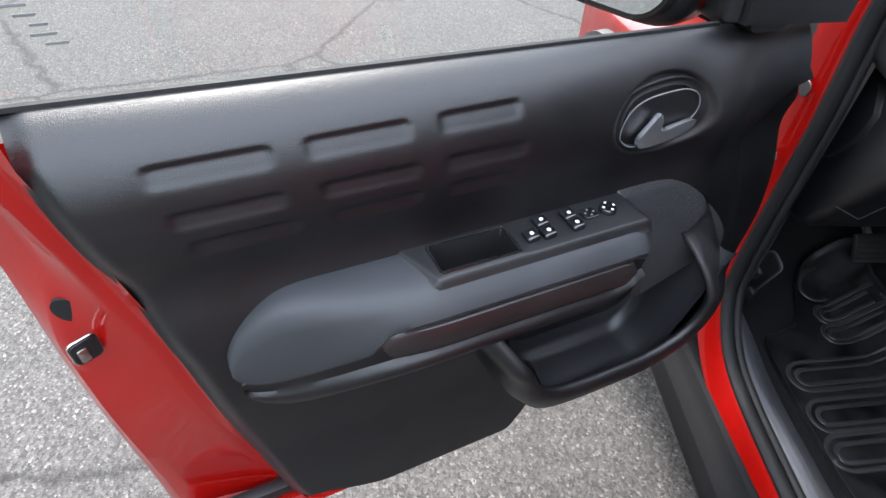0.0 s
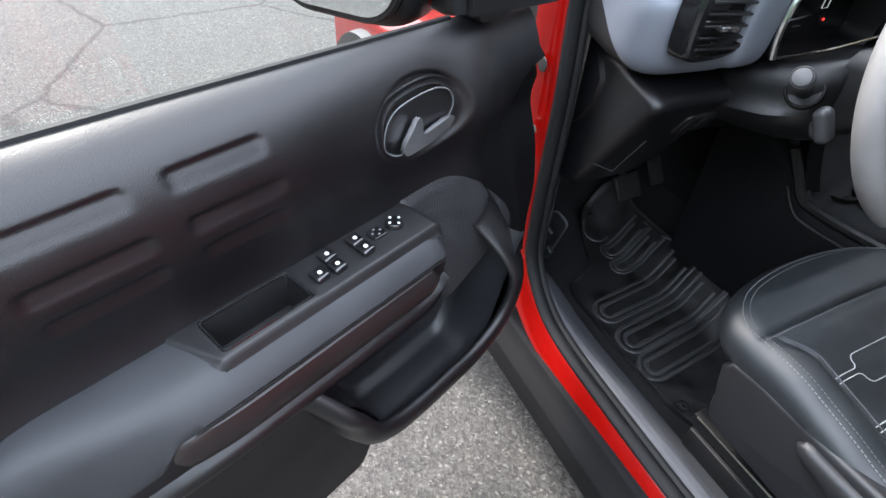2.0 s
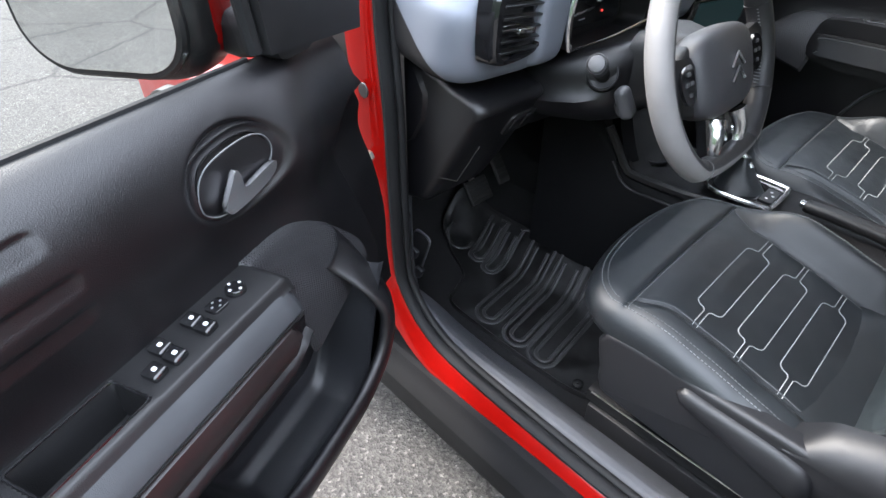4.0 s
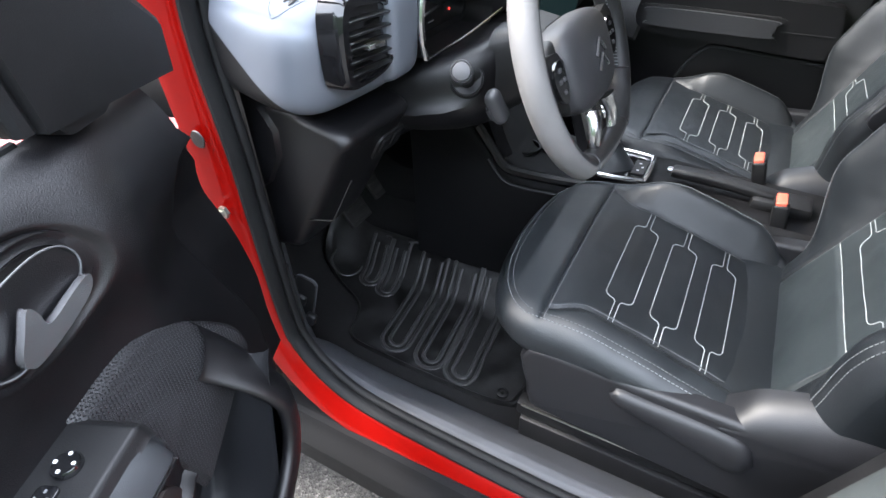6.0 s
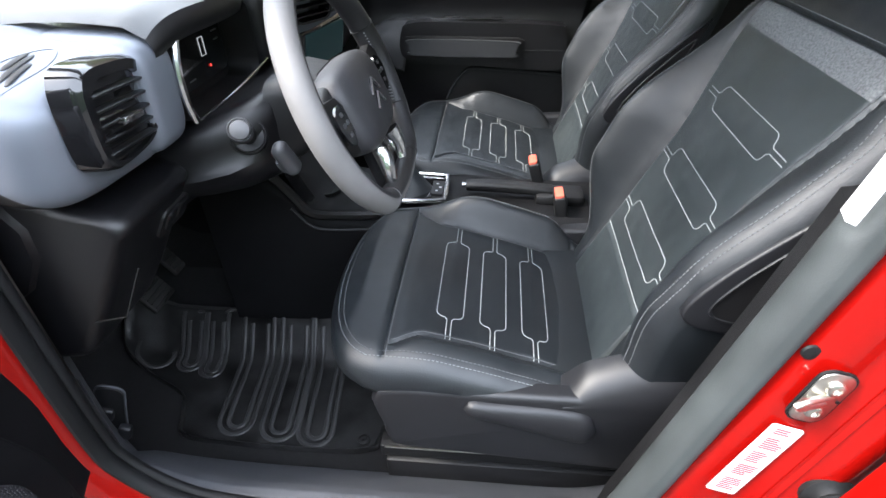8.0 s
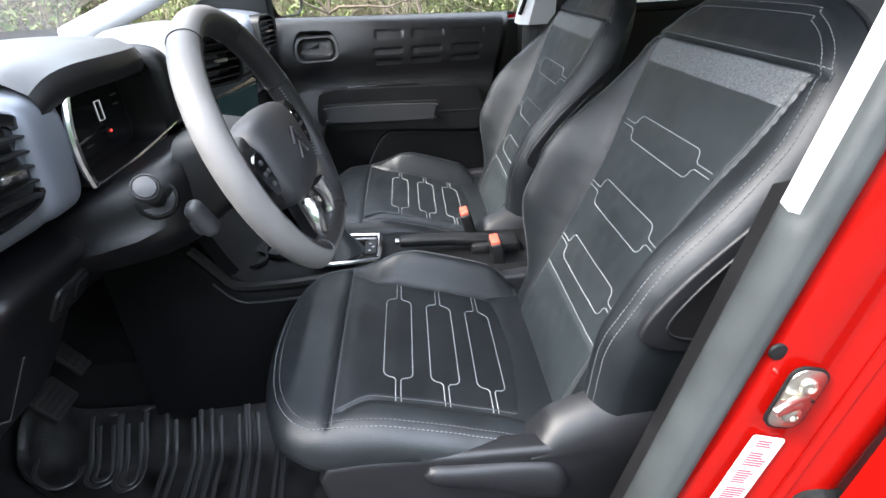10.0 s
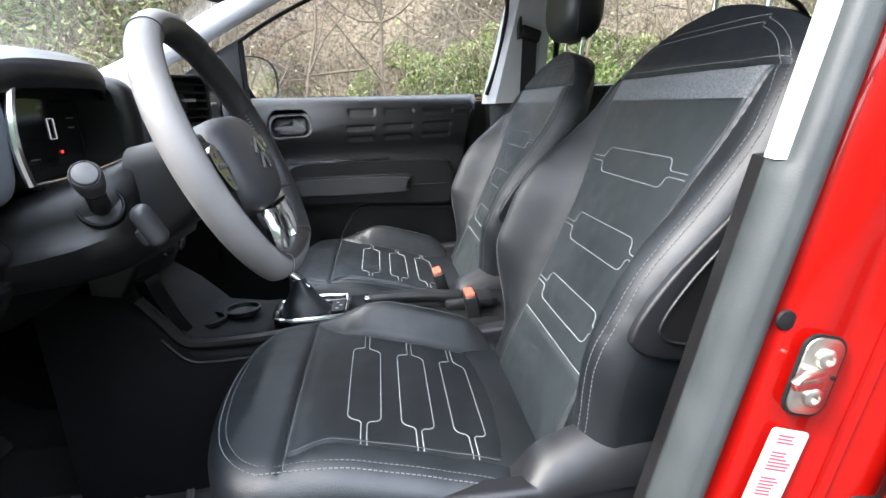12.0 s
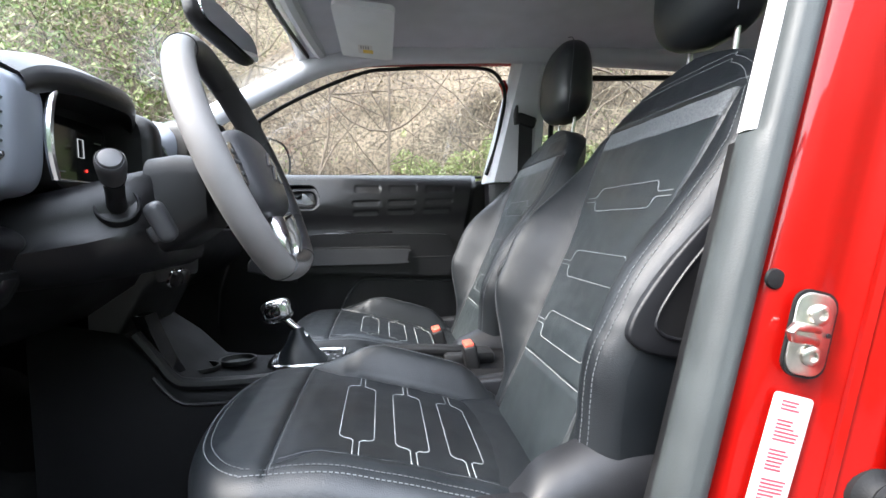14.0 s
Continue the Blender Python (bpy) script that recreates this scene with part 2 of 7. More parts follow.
# ---- mesh helpers ----
def thing(name, base, label, category, group="", kind=""):
    ob = new(name)
    ob.empty_display_size = 0.05
    ob.matrix_basis = Matrix.Translation(base)
    return tagged(ob, label, category, group, kind)

def mesh_of(bm, name, material_, smooth=True, angle=40):
    bmesh.ops.recalc_face_normals(bm, faces=bm.faces)
    me = bpy.data.meshes.new(name)
    if smooth:
        lim = radians(angle)
        for f in bm.faces:
            f.smooth = True
        for e in bm.edges:
            if len(e.link_faces) == 2 and e.calc_face_angle(0.0) > lim:
                e.smooth = False
    bm.to_mesh(me)
    bm.free()
    for m in material_ if isinstance(material_, (list, tuple)) else [material_]:
        me.materials.append(m)
    return me

def part(name, bm, material_, parent=None, label="", smooth=True, angle=40):
    """Links a bmesh, built at its place in the world, as one mesh under a thing or a part."""
    ob = new(name, mesh_of(bm, name, material_, smooth, angle))
    if parent is not None:
        ob.parent = parent
        if parent.type == "EMPTY":
            ob.matrix_parent_inverse = parent.matrix_basis.inverted()
    return tagged(ob, label) if label else ob

def solo(name, bm, material_, label, category, kind="", group="", angle=40):
    return tagged(part(name, bm, material_, None, "", True, angle), label, category, group, kind)

def lerp(a, b, t):
    return a + (b - a) * t

def sstep(a, b, x):
    t = min(1.0, max(0.0, (x - a) / (b - a)))
    return t * t * (3 - 2 * t)

def curve_at(pts, x):
    """Smooth value of a table of (x, y) pairs."""
    if x <= pts[0][0]:
        return pts[0][1]
    for (a, p), (b, q) in zip(pts, pts[1:]):
        if x <= b:
            return lerp(p, q, (x - a) / (b - a))
    return pts[-1][1]

def smooth_path(pts, n=8, closed=False):
    """Catmull-Rom points through the given ones."""
    pts = [Vector(p) for p in pts]
    out, m = [], len(pts)
    for i in range(m if closed else m - 1):
        p0, p1, p2, p3 = (pts[(i + k) % m] if closed else pts[min(m - 1, max(0, i + k))] for k in (-1, 0, 1, 2))
        for k in range(n):
            t = k / n
            out.append(0.5 * ((2 * p1) + (p2 - p0) * t + (2 * p0 - 5 * p1 + 4 * p2 - p3) * t * t + (3 * p1 - p0 - 3 * p2 + p3) * t ** 3))
    if not closed:
        out.append(pts[-1])
    return out

def grid(fn, nu, nv, bm=None, wrap_u=False):
    bm = bm or bmesh.new()
    vs = [[bm.verts.new(fn(i / nu, j / nv)) for j in range(nv + 1)] for i in range(nu if wrap_u else nu + 1)]
    for i in range(nu):
        for j in range(nv):
            a, b = vs[i], vs[(i + 1) % len(vs)]
            bm.faces.new((a[j], b[j], b[j + 1], a[j + 1]))
    return bm

def loft(loops, bm=None, caps=True):
    """Skin through closed loops of equally many points."""
    bm = bm or bmesh.new()
    rows = [[bm.verts.new(p) for p in loop] for loop in loops]
    n = len(rows[0])
    for a, b in zip(rows, rows[1:]):
        for k in range(n):
            bm.faces.new((a[k], a[(k + 1) % n], b[(k + 1) % n], b[k]))
    if caps:
        bm.faces.new(rows[0][::-1])
        bm.faces.new(rows[-1])
    return bm

def tube(pts, r, n=6, closed=False, bm=None, flat=1.0, up=None):
    """Sweeps a round section, r a number or one per point."""
    bm = bm or bmesh.new()
    pts = [Vector(p) for p in pts]
    m = len(pts)
    rows, side = [], None
    for i, p in enumerate(pts):
        a, b = (pts[(i - 1) % m], pts[(i + 1) % m]) if closed else (pts[max(0, i - 1)], pts[min(m - 1, i + 1)])
        d = (b - a).normalized()
        if up is not None:
            side = d.cross(Vector(up)).normalized()
        elif side is None:
            side = d.orthogonal().normalized()
        else:
            side = (side - d * side.dot(d)).normalized()
        oth = d.cross(side)
        ri = r[i] if isinstance(r, (list, tuple)) else r
        rows.append([bm.verts.new(p + side * math.cos(2 * math.pi * k / n) * ri + oth * math.sin(2 * math.pi * k / n) * ri * flat) for k in range(n)])
    pairs = list(zip(rows, rows[1:])) + ([(rows[-1], rows[0])] if closed else [])
    for a, b in pairs:
        for k in range(n):
            bm.faces.new((a[k], a[(k + 1) % n], b[(k + 1) % n], b[k]))
    if not closed:
        bm.faces.new(rows[0][::-1])
        bm.faces.new(rows[-1])
    return bm

def dashes(pts, r, length=0.0045, gap=0.0025, bm=None):
    """A row of thread stitches along a line."""
    bm = bm or bmesh.new()
    pts = [Vector(p) for p in pts]
    d = [0.0]
    for a, b in zip(pts, pts[1:]):
        d.append(d[-1] + (b - a).length)
    def at(s):
        for k in range(len(pts) - 1):
            if s <= d[k + 1]:
                return pts[k].lerp(pts[k + 1], (s - d[k]) / max(1e-9, d[k + 1] - d[k]))
        return pts[-1]
    s = 0.0
    while s + length < d[-1]:
        tube([at(s), at(s + length)], r, 4, bm=bm)
        s += length + gap
    return bm

def rbox(size, bevel=0.004, seg=3, at=None, bm=None):
    """A box with rounded edges, at a pose."""
    one = bmesh.new()
    bmesh.ops.create_cube(one, size=1.0, matrix=Matrix.Diagonal((*size, 1)))
    if bevel:
        bmesh.ops.bevel(one, geom=list(one.edges), offset=min(bevel, min(size) * 0.49), segments=seg, profile=0.5, affect="EDGES")
    if at is not None:
        bmesh.ops.transform(one, matrix=at, verts=one.verts)
    return merge(bm, one)

def merge(bm, one):
    if bm is None:
        return one
    me = bpy.data.meshes.new("tmp")
    one.to_mesh(me)
    one.free()
    bm.from_mesh(me)
    bpy.data.meshes.remove(me)
    return bm

def prism(outline, depth, at=None, bevel=0.0, seg=2, bm=None):
    """A flat outline (x, y) with thickness along z, from 0 to depth, at a pose."""
    one = bmesh.new()
    f = one.faces.new([one.verts.new((x, y, 0)) for x, y in outline])
    r = bmesh.ops.extrude_face_region(one, geom=[f])
    top = [v for v in r["geom"] if isinstance(v, bmesh.types.BMVert)]
    bmesh.ops.translate(one, vec=(0, 0, depth), verts=top)
    if bevel:
        tops = set(top)
        es = [e for e in one.edges if e.verts[0] in tops and e.verts[1] in tops]
        bmesh.ops.bevel(one, geom=es, offset=bevel, segments=seg, profile=0.5, affect="EDGES")
    if at is not None:
        bmesh.ops.transform(one, matrix=at, verts=one.verts)
    return merge(bm, one)

def rrect(w, h, r, n=5, cx=0.0, cy=0.0):
    """Outline of a rounded rectangle."""
    out = []
    for k, (sx, sy) in enumerate(((1, 1), (-1, 1), (-1, -1), (1, -1))):
        for i in range(n + 1):
            a = math.pi / 2 * (k + i / n)
            out.append((cx + sx * (w / 2 - r) + r * math.cos(a), cy + sy * (h / 2 - r) + r * math.sin(a)))
    return out

def lathe(profile, n=24, at=None, bm=None):
    """Turns (radius, z) pairs round z."""
    one = bmesh.new()
    rows = [[one.verts.new((r * math.cos(2 * math.pi * k / n), r * math.sin(2 * math.pi * k / n), z)) for k in range(n)] for r, z in profile]
    for a, b in zip(rows, rows[1:]):
        for k in range(n):
            one.faces.new((a[k], a[(k + 1) % n], b[(k + 1) % n], b[k]))
    one.faces.new(rows[0][::-1])
    one.faces.new(rows[-1])
    if at is not None:
        bmesh.ops.transform(one, matrix=at, verts=one.verts)
    return merge(bm, one)

def frame_of(origin, xdir, ydir):
    """A pose with the given origin, x along xdir, y near ydir."""
    x = Vector(xdir).normalized()
    z = x.cross(Vector(ydir)).normalized()
    y = z.cross(x)
    return Matrix.Translation(origin) @ Matrix((x, y, z)).transposed().to_4x4()

def super_box(center, half, e=0.35, nu=40, nv=24, at=None, bm=None):
    """A superellipsoid: a box with very soft edges."""
    def sp(c, p):
        return math.copysign(abs(c) ** p, c)
    one = bmesh.new()
    rows = []
    for j in range(1, nv):
        ph = -math.pi / 2 + math.pi * j / nv
        rows.append([one.verts.new((center[0] + half[0] * sp(math.cos(ph), e) * sp(math.cos(2 * math.pi * i / nu), e),
                                    center[1] + half[1] * sp(math.cos(ph), e) * sp(math.sin(2 * math.pi * i / nu), e),
                                    center[2] + half[2] * sp(math.sin(ph), e))) for i in range(nu)])
    for a, b in zip(rows, rows[1:]):
        for k in range(nu):
            one.faces.new((a[k], a[(k + 1) % nu], b[(k + 1) % nu], b[k]))
    one.faces.new(rows[0][::-1])
    one.faces.new(rows[-1])
    if at is not None:
        bmesh.ops.transform(one, matrix=at, verts=one.verts)
    return merge(bm, one)

# ---- driver door, standing open ----
# A door is built in its own axes: u along it from the hinge, w towards the inside, z up.
DU, DW = Vector((1, 0, 0)), Vector((0, 1, 0))
_du, _dw = Vector((0.40, -0.917, 0)).normalized(), Vector((0.917, 0.40, 0)).normalized()
DRIVER_M = Matrix(((_du.x, _dw.x, 0, 0), (_du.y, _dw.y, 0, 0), (0, 0, 1, 0), (0, 0, 0, 1)))
PASS_M = Matrix(((1, 0, 0, -0.345), (0, -1, 0, 1.095), (0, 0, 1, -0.008), (0, 0, 0, 1)))

def dp(u, w, z):
    return Vector((u, w, z))

def rear_edge(z):
    return curve_at([(0.34, 0.59), (0.38, 0.612), (0.45, 0.630), (0.64, 0.665), (0.8, 0.686), (0.925, 0.712), (1.044, 0.738), (1.12, 0.742)], z)

RECESS = []
for z0, ends in ((1.0275, ((0.656, 0.555), (0.525, 0.426), (0.395, 0.306))), (0.9865, ((0.647, 0.551), (0.517, 0.421), (0.390, 0.297))), (0.953, ((0.638, 0.543), (0.511, 0.418), (0.384, 0.297)))):
    for a, b in ends:
        RECESS.append(((a + b) / 2, z0 - 0.004, (a - b) / 2, 0.0088))

def recess_depth(u, z):
    """Capsule recess: steep at the top, running out to nothing at the bottom."""
    best = 0.0
    for cu, cz, hu, hz in RECESS:
        dx, dz = abs(u - cu) - hu + 0.006, abs(z - cz) - hz + 0.006
        d = math.hypot(max(dx, 0), max(dz, 0)) + min(max(dx, dz), 0.0) - 0.006
        if d < 0.004:
            k = min(1.0, max(0.0, (z - cz + hz) / (2 * hz)))
            best = max(best, sstep(0.0035, -0.0045, d) * (0.25 + 0.75 * k))
    return best

def panel_w(u, z):
    w = -0.401 - 0.010 * max(0.0, (z - 0.940) / 0.090) ** 1.6
    w -= 0.016 * math.exp(-((z - 0.90) / 0.05) ** 2)
    w -= 0.012 * sstep(0.75, 0.55, z)
    uc = curve_at([(0.60, -0.165), (0.70, -0.150), (0.82, -0.108), (0.92, -0.082), (0.955, -0.100), (0.975, -0.135), (0.99, -0.20)], z)
    w -= 0.026 * sstep(0.0, 0.024, uc - u)
    w -= 0.012 * sstep(-0.02, -0.14, u) * sstep(0.72, 0.9, z)
    w += 0.016 * math.exp(-((u - 0.0) / 0.045) ** 2) * sstep(0.80, 0.92, z) * sstep(1.06, 0.99, z)
    w -= 0.0042 * recess_depth(u, z)
    eh = math.hypot((u - 0.104) / 0.078, (z - 0.982) / 0.050)
    w -= 0.007 * sstep(1.0, 0.86, eh)
    d = rear_edge(z) - u
    w -= 0.012 * sstep(0.02, 0.0, d)
    return w

def roll_w(u0, z):
    """How far the panel leans back towards the window near its top."""
    top, rr = 1.060 + 0.020 * u0, 0.072 + 0.045 * sstep(0.28, 0.06, u0)
    return 0.052 * (1 - math.sqrt(1 - min(0.998, (z - top + rr) / rr) ** 2)) if z > top - rr else 0.0

def panel_point(s, t):
    u0 = lerp(-0.188, 0.742, s)
    zb = lerp(0.55, 0.355, sstep(0.20, 0.36, u0)) + 0.05 * sstep(0.60, 0.73, u0)
    z = lerp(zb, 1.060 + 0.020 * u0, 1 - (1 - t) ** 1.6)
    u = lerp(curve_at([(0.5, -0.262), (0.65, -0.232), (0.84, -0.212), (0.935, -0.205), (0.965, -0.185), (1.0, -0.160), (1.06, -0.165)], z), rear_edge(z), s)
    return dp(u, panel_w(u, z) - roll_w(u0, z), z)

def build_front_door(name, label, m_door, driver):
    door = thing(name, m_door @ dp(0.3, -0.45, 0.3), label, "car door", "front doors")
    def dpart(name_, bm_, mat_, parent_=None, label_="", smooth=True, angle=40):
        bmesh.ops.transform(bm_, matrix=m_door, verts=bm_.verts)
        return part(name_, bm_, mat_, parent_, label_, smooth, angle)
    def face_point(s, t):
        p = panel_point(s, t)
        if not driver:
            p.y += 0.007 * sstep(1.0, 0.86, math.hypot((p.x - 0.104) / 0.078, (p.z - 0.982) / 0.050))
            dx, dz = abs(p.x - 0.114) - 0.036, abs(p.z - 0.998) - 0.003
            d = math.hypot(max(dx, 0), max(dz, 0)) + min(max(dx, dz), 0.0) - 0.030
            p.y -= 0.030 * sstep(0.003, -0.004, d)
        return p if driver else p + Vector((0, 0, 0.036 * (1 - p.x / 0.75) * sstep(0.99, 1.06, p.z)))
    dpart("door_panel", grid(face_point, 240, 260), PLASTIC, door, "moulded black door panel with capsule recesses", True, 60)
    if driver:
        # red shell: rear flange, inner web and outer skin
        def flange(s, t):
            z = lerp(0.30, 1.07, t)
            k = s * 4
            pts = [(rear_edge(z) - 0.004, -0.424), (rear_edge(z) + 0.012, -0.440), (rear_edge(z) + 0.030, -0.443), (lerp(0.80, rear_edge(z) + 0.05, sstep(0.8, 1.0, z)), -0.475), (lerp(0.83, 0.815, t), -0.512)]
            i = min(3, int(k))
            a, b = pts[i], pts[i + 1]
            f = k - i
            w = lerp(a[1], b[1], f) - 0.006 * math.sin(z * 9) * sstep(0.4, 0.8, s) - 0.02 * sstep(0.72, 0.45, z) * math.sin(math.pi * min(1, s * 1.1))
            return dp(lerp(a[0], b[0], f) - 0.02 * sstep(0.8, 0.4, z) * s, w, z)
        dpart("rear_flange", grid(flange, 24, 60), RED, door)
        dpart("outer_skin", grid(lambda s, t: dp(lerp(-0.10, 0.815, s), -0.515 - 0.035 * math.sin(math.pi * min(1, t * 1.05)), lerp(0.22, 1.025, t)), 24, 30), RED, door)
        dpart("bottom_flange", grid(lambda s, t: dp(lerp(0.28, 0.79, s), lerp(-0.415, -0.515, t), 0.375 + 0.02 * t), 10, 6), RED, door)
        dpart("drain_strip", rbox((0.17, 0.024, 0.02), 0.003, 2, frame_of(dp(0.70, -0.445, 0.408), DU, (0, 0, 1))), PLASTIC_DARK, door, "black plastic strip at the door bottom")
        b = rbox((0.05, 0.012, 0.008), 0.003, 2, frame_of(dp(0.71, -0.436, 0.414), DU, (0, 0, 1)))
        dpart("drain_plug", b, RUBBER, door)
        # latch and stop
        stop = lathe([(0.016, 0.0), (0.017, 0.006), (0.013, 0.012), (0.012, 0.02), (0.005, 0.023)], 20, frame_of(dp(0.772, -0.470, 0.862), DU.cross(Vector((0, 0, 1))), (0, 0, 1)) @ pose(0, 0, 0, 0, 70, 0))
        dpart("bump_stop", stop, RUBBER, door, "black rubber bump stop")
        lm = frame_of(dp(0.770, -0.452, 0.818), DU * 0.8 + DW * 0.4, (0, 0, 1))
        latch = dpart("door_latch", prism(rrect(0.026, 0.028, 0.006), 0.006, lm, 0.001), PLASTIC_DARK, door, "black door latch with steel edge")
        dpart("latch_plate", tube([lm @ Vector((x, y, 0.004)) for x, y in rrect(0.028, 0.030, 0.006)], 0.0012, 6, True), STEEL, latch)
        dpart("latch_claw", rbox((0.010, 0.018, 0.010), 0.002, 2, lm @ pose(0.004, -0.003, 0.003)), STEEL, latch)
    # armrest
    def arm_p(u):
        if not driver:
            return 0.82 * (1 - 0.6 * sstep(0.640, 0.658, u) ** 2)
        return (1 - 0.58 * sstep(0.40, 0.66, u) ** 1.3) * (1 - 0.30 * sstep(0.150, 0.117, u) ** 2)
    def sec(u, pts, lower=False):
        f = arm_p(u)
        drop = 0.055 * (0.304 < u < 0.418) if lower else 0.0
        en = (math.sqrt(max(0.015, 1 - ((u - 0.540) / 0.103) ** 2.2)) if u > 0.540 else 1.0) if driver else 1.0 - 0.3 * sstep(0.63, 0.658, u) ** 2
        out = []
        for w, z in pts:
            q = z - (drop if w < -0.360 else 0) - (0.022 * sstep(0.476, 0.500, u) if driver and z < 0.852 else 0.0) - (1 - f) * (0.125 if driver else 0.0) * sstep(0.872, 0.83, z)
            out.append(dp(u, -0.425 + (w + 0.425) * f, 0.806 + (q - 0.806) * en - (0.012 if driver else 0.0) * sstep(0.57, 0.655, u)))
        return out
    top_c = [(-0.430, 0.868), (-0.420, 0.8735), (-0.405, 0.8735), (-0.385, 0.873), (-0.365, 0.871), (-0.350, 0.866), (-0.340, 0.857), (-0.334, 0.849), (-0.331, 0.843), (-0.333, 0.838), (-0.36, 0.836), (-0.43, 0.836)]
    us = [0.1155, 0.117, 0.119, 0.122, 0.127, 0.134, 0.145, 0.16] + [0.18 + 0.006 * k for k in range(48)] + [0.47 + 0.01 * k for k in range(15)] + ([0.617, 0.622, 0.627, 0.631, 0.635, 0.638, 0.640, 0.6415, 0.6425] if driver else [0.62, 0.63, 0.64, 0.645, 0.650, 0.654, 0.657])
    def endz(u, pts):
        if u > 0.56:
            e, zc = 1.0, 0.84
        elif u < 0.165:
            e, zc = math.sqrt(max(0.05, 1 - ((0.165 - u) / 0.0505) ** 2.2)), 0.848
        else:
            e, zc = 1.0, 0.84
        return [(w, zc + (z - zc) * e) for w, z in pts]
    if driver:
        dpart("armrest", loft([sec(u, endz(u, top_c), True) for u in us]), ARM if driver else SHIELD, door, "padded dark grey vinyl armrest")
    strip_c = [(-0.40, 0.834), (-0.337, 0.835), (-0.331, 0.831), (-0.3285, 0.822), (-0.328, 0.813), (-0.3285, 0.803), (-0.331, 0.793), (-0.336, 0.789), (-0.40, 0.788)]
    us2 = [0.152, 0.154, 0.158, 0.165] + [0.18 + 0.02 * k for k in range(15)] + [0.475, 0.482, 0.486, 0.488]
    def strip(u):
        e = 1 - 0.8 * sstep(0.474, 0.489, u) ** 2 - 0.8 * sstep(0.166, 0.151, u) ** 2
        return [dp(u, -0.425 + (w + 0.425) * arm_p(u) * (0.985 + 0.015 * e), 0.812 + (z - 0.812) * e) for w, z in strip_c]
    if driver:
        dpart("grab_strip", loft([strip(u) for u in us2]), STRIP, door, "dark grab strip set into the armrest")
    low_c = [(-0.43, 0.836), (-0.345, 0.836), (-0.337, 0.831), (-0.339, 0.800), (-0.3385, 0.790), (-0.331, 0.785), (-0.3275, 0.779), (-0.328, 0.772), (-0.335, 0.760), (-0.352, 0.744), (-0.38, 0.730), (-0.43, 0.714)]
    def low_sec(u):
        f = arm_p(max(u, 0.135))
        back = sstep(0.40, 0.63, u)
        return [dp(u, -0.43 + (w + 0.43) * f, 0.82 + (z - 0.82) * math.sqrt(max(0.03, 1 - max(0.0, (u - 0.540) / 0.099) ** 2.4)) * (1 - 0.5 * sstep(0.19, 0.128, u) ** 1.5) - (1 - f) * 0.106) for w, z in low_c] if driver else [dp(u, -0.43 + (w + 0.43) * f, z - 0.012) for w, z in low_c]
    if driver:
        dpart("armrest_shell", loft([low_sec(u) for u in [0.128, 0.132, 0.14, 0.15] + [0.17 + 0.02 * k for k in range(22)] + [0.60, 0.608, 0.616, 0.622, 0.628, 0.632, 0.635, 0.637]]), PLASTIC, door)
    if driver:
        dpart("pad_seam", tube([dp(u, -0.425 + 0.0925 * arm_p(u), 0.837 - (1 - arm_p(u)) * (0.120 if driver else 0.0)) for u in [0.135 + 0.02 * k for k in range(18)]], 0.0016, 5), PLASTIC_DARK, door)
    if driver:
        # switch plate with pull cup
        def cup(u, w):
            du, dw = abs(u - 0.362) - 0.047, abs(w + 0.385) - 0.0215
            d = math.hypot(max(du, 0), max(dw, 0)) + min(max(du, dw), 0)
            return d
        def plate(s, t):
            u = lerp(0.128, lerp(0.450, 0.420, t), s)
            w = lerp(-0.4215, -0.347, t)
            d = cup(u, w)
            z = 0.8765 + 0.0012 * sstep(0.012, 0.002, d) - 0.058 * sstep(0.0035, -0.0055, d)
            z -= 0.014 * sstep(0.88, 1.0, t) + 0.006 * sstep(0.975, 1.0, s) + 0.005 * sstep(0.03, 0, s)
            return dp(u, w, z)
        pl = dpart("switch_plate", grid(plate, 150, 40), PLASTIC_DARK, door, "black switch plate with pull cup")
        dpart("cup_rim", tube([dp(u, w, 0.8778) for u, w in rrect(0.098, 0.047, 0.005, 4, 0.362, -0.385)], 0.0013, 6, True), GLOSS, pl)
        dpart("cup_mat", tube([dp(0.405, -0.39, 0.823), dp(0.32, -0.39, 0.823)], 0.004, 6), PLASTIC, pl)
        for u, w in ((0.291, -0.379), (0.269, -0.377), (0.267, -0.397), (0.228, -0.396), (0.229, -0.377)):
            m = frame_of(dp(u, w, 0.8795), DU, DW)
            sw = dpart("window_switch", rbox((0.017, 0.019, 0.009), 0.003, 3, m @ pose(0, 0, 0, 0, 7, 0)), GLOSS, pl)
            dpart("switch_symbol", prism(rrect(0.0042, 0.0048, 0.0012), 0.0006, m @ pose(0, 0.001, 0.0046 if m.col[2].z > 0 else -0.0052, 0, 7, 0)), WHITE_MARK, sw, "white window symbol")
        dpart("mirror_selector", prism(rrect(0.022, 0.018, 0.005), 0.003, frame_of(dp(0.200, -0.390, 0.8765), DU, DW), 0.001), GLOSS, pl)
        for a, b in ((-0.006, 0.0), (0.006, 0.0), (0, 0.005), (0, -0.005)):
            dpart("selector_mark", prism(rrect(0.003, 0.002, 0.0008), 0.0006, frame_of(dp(0.200 + a, -0.390 + b, 0.8796), DU, DW)), GREY_MARK, pl)
        kn = dpart("mirror_knob", lathe([(0.0115, 0.0), (0.0115, 0.004), (0.010, 0.006), (0.001, 0.0062)], 24, Matrix.Translation(dp(0.173, -0.388, 0.877))), GLOSS, pl, "round mirror adjuster knob")
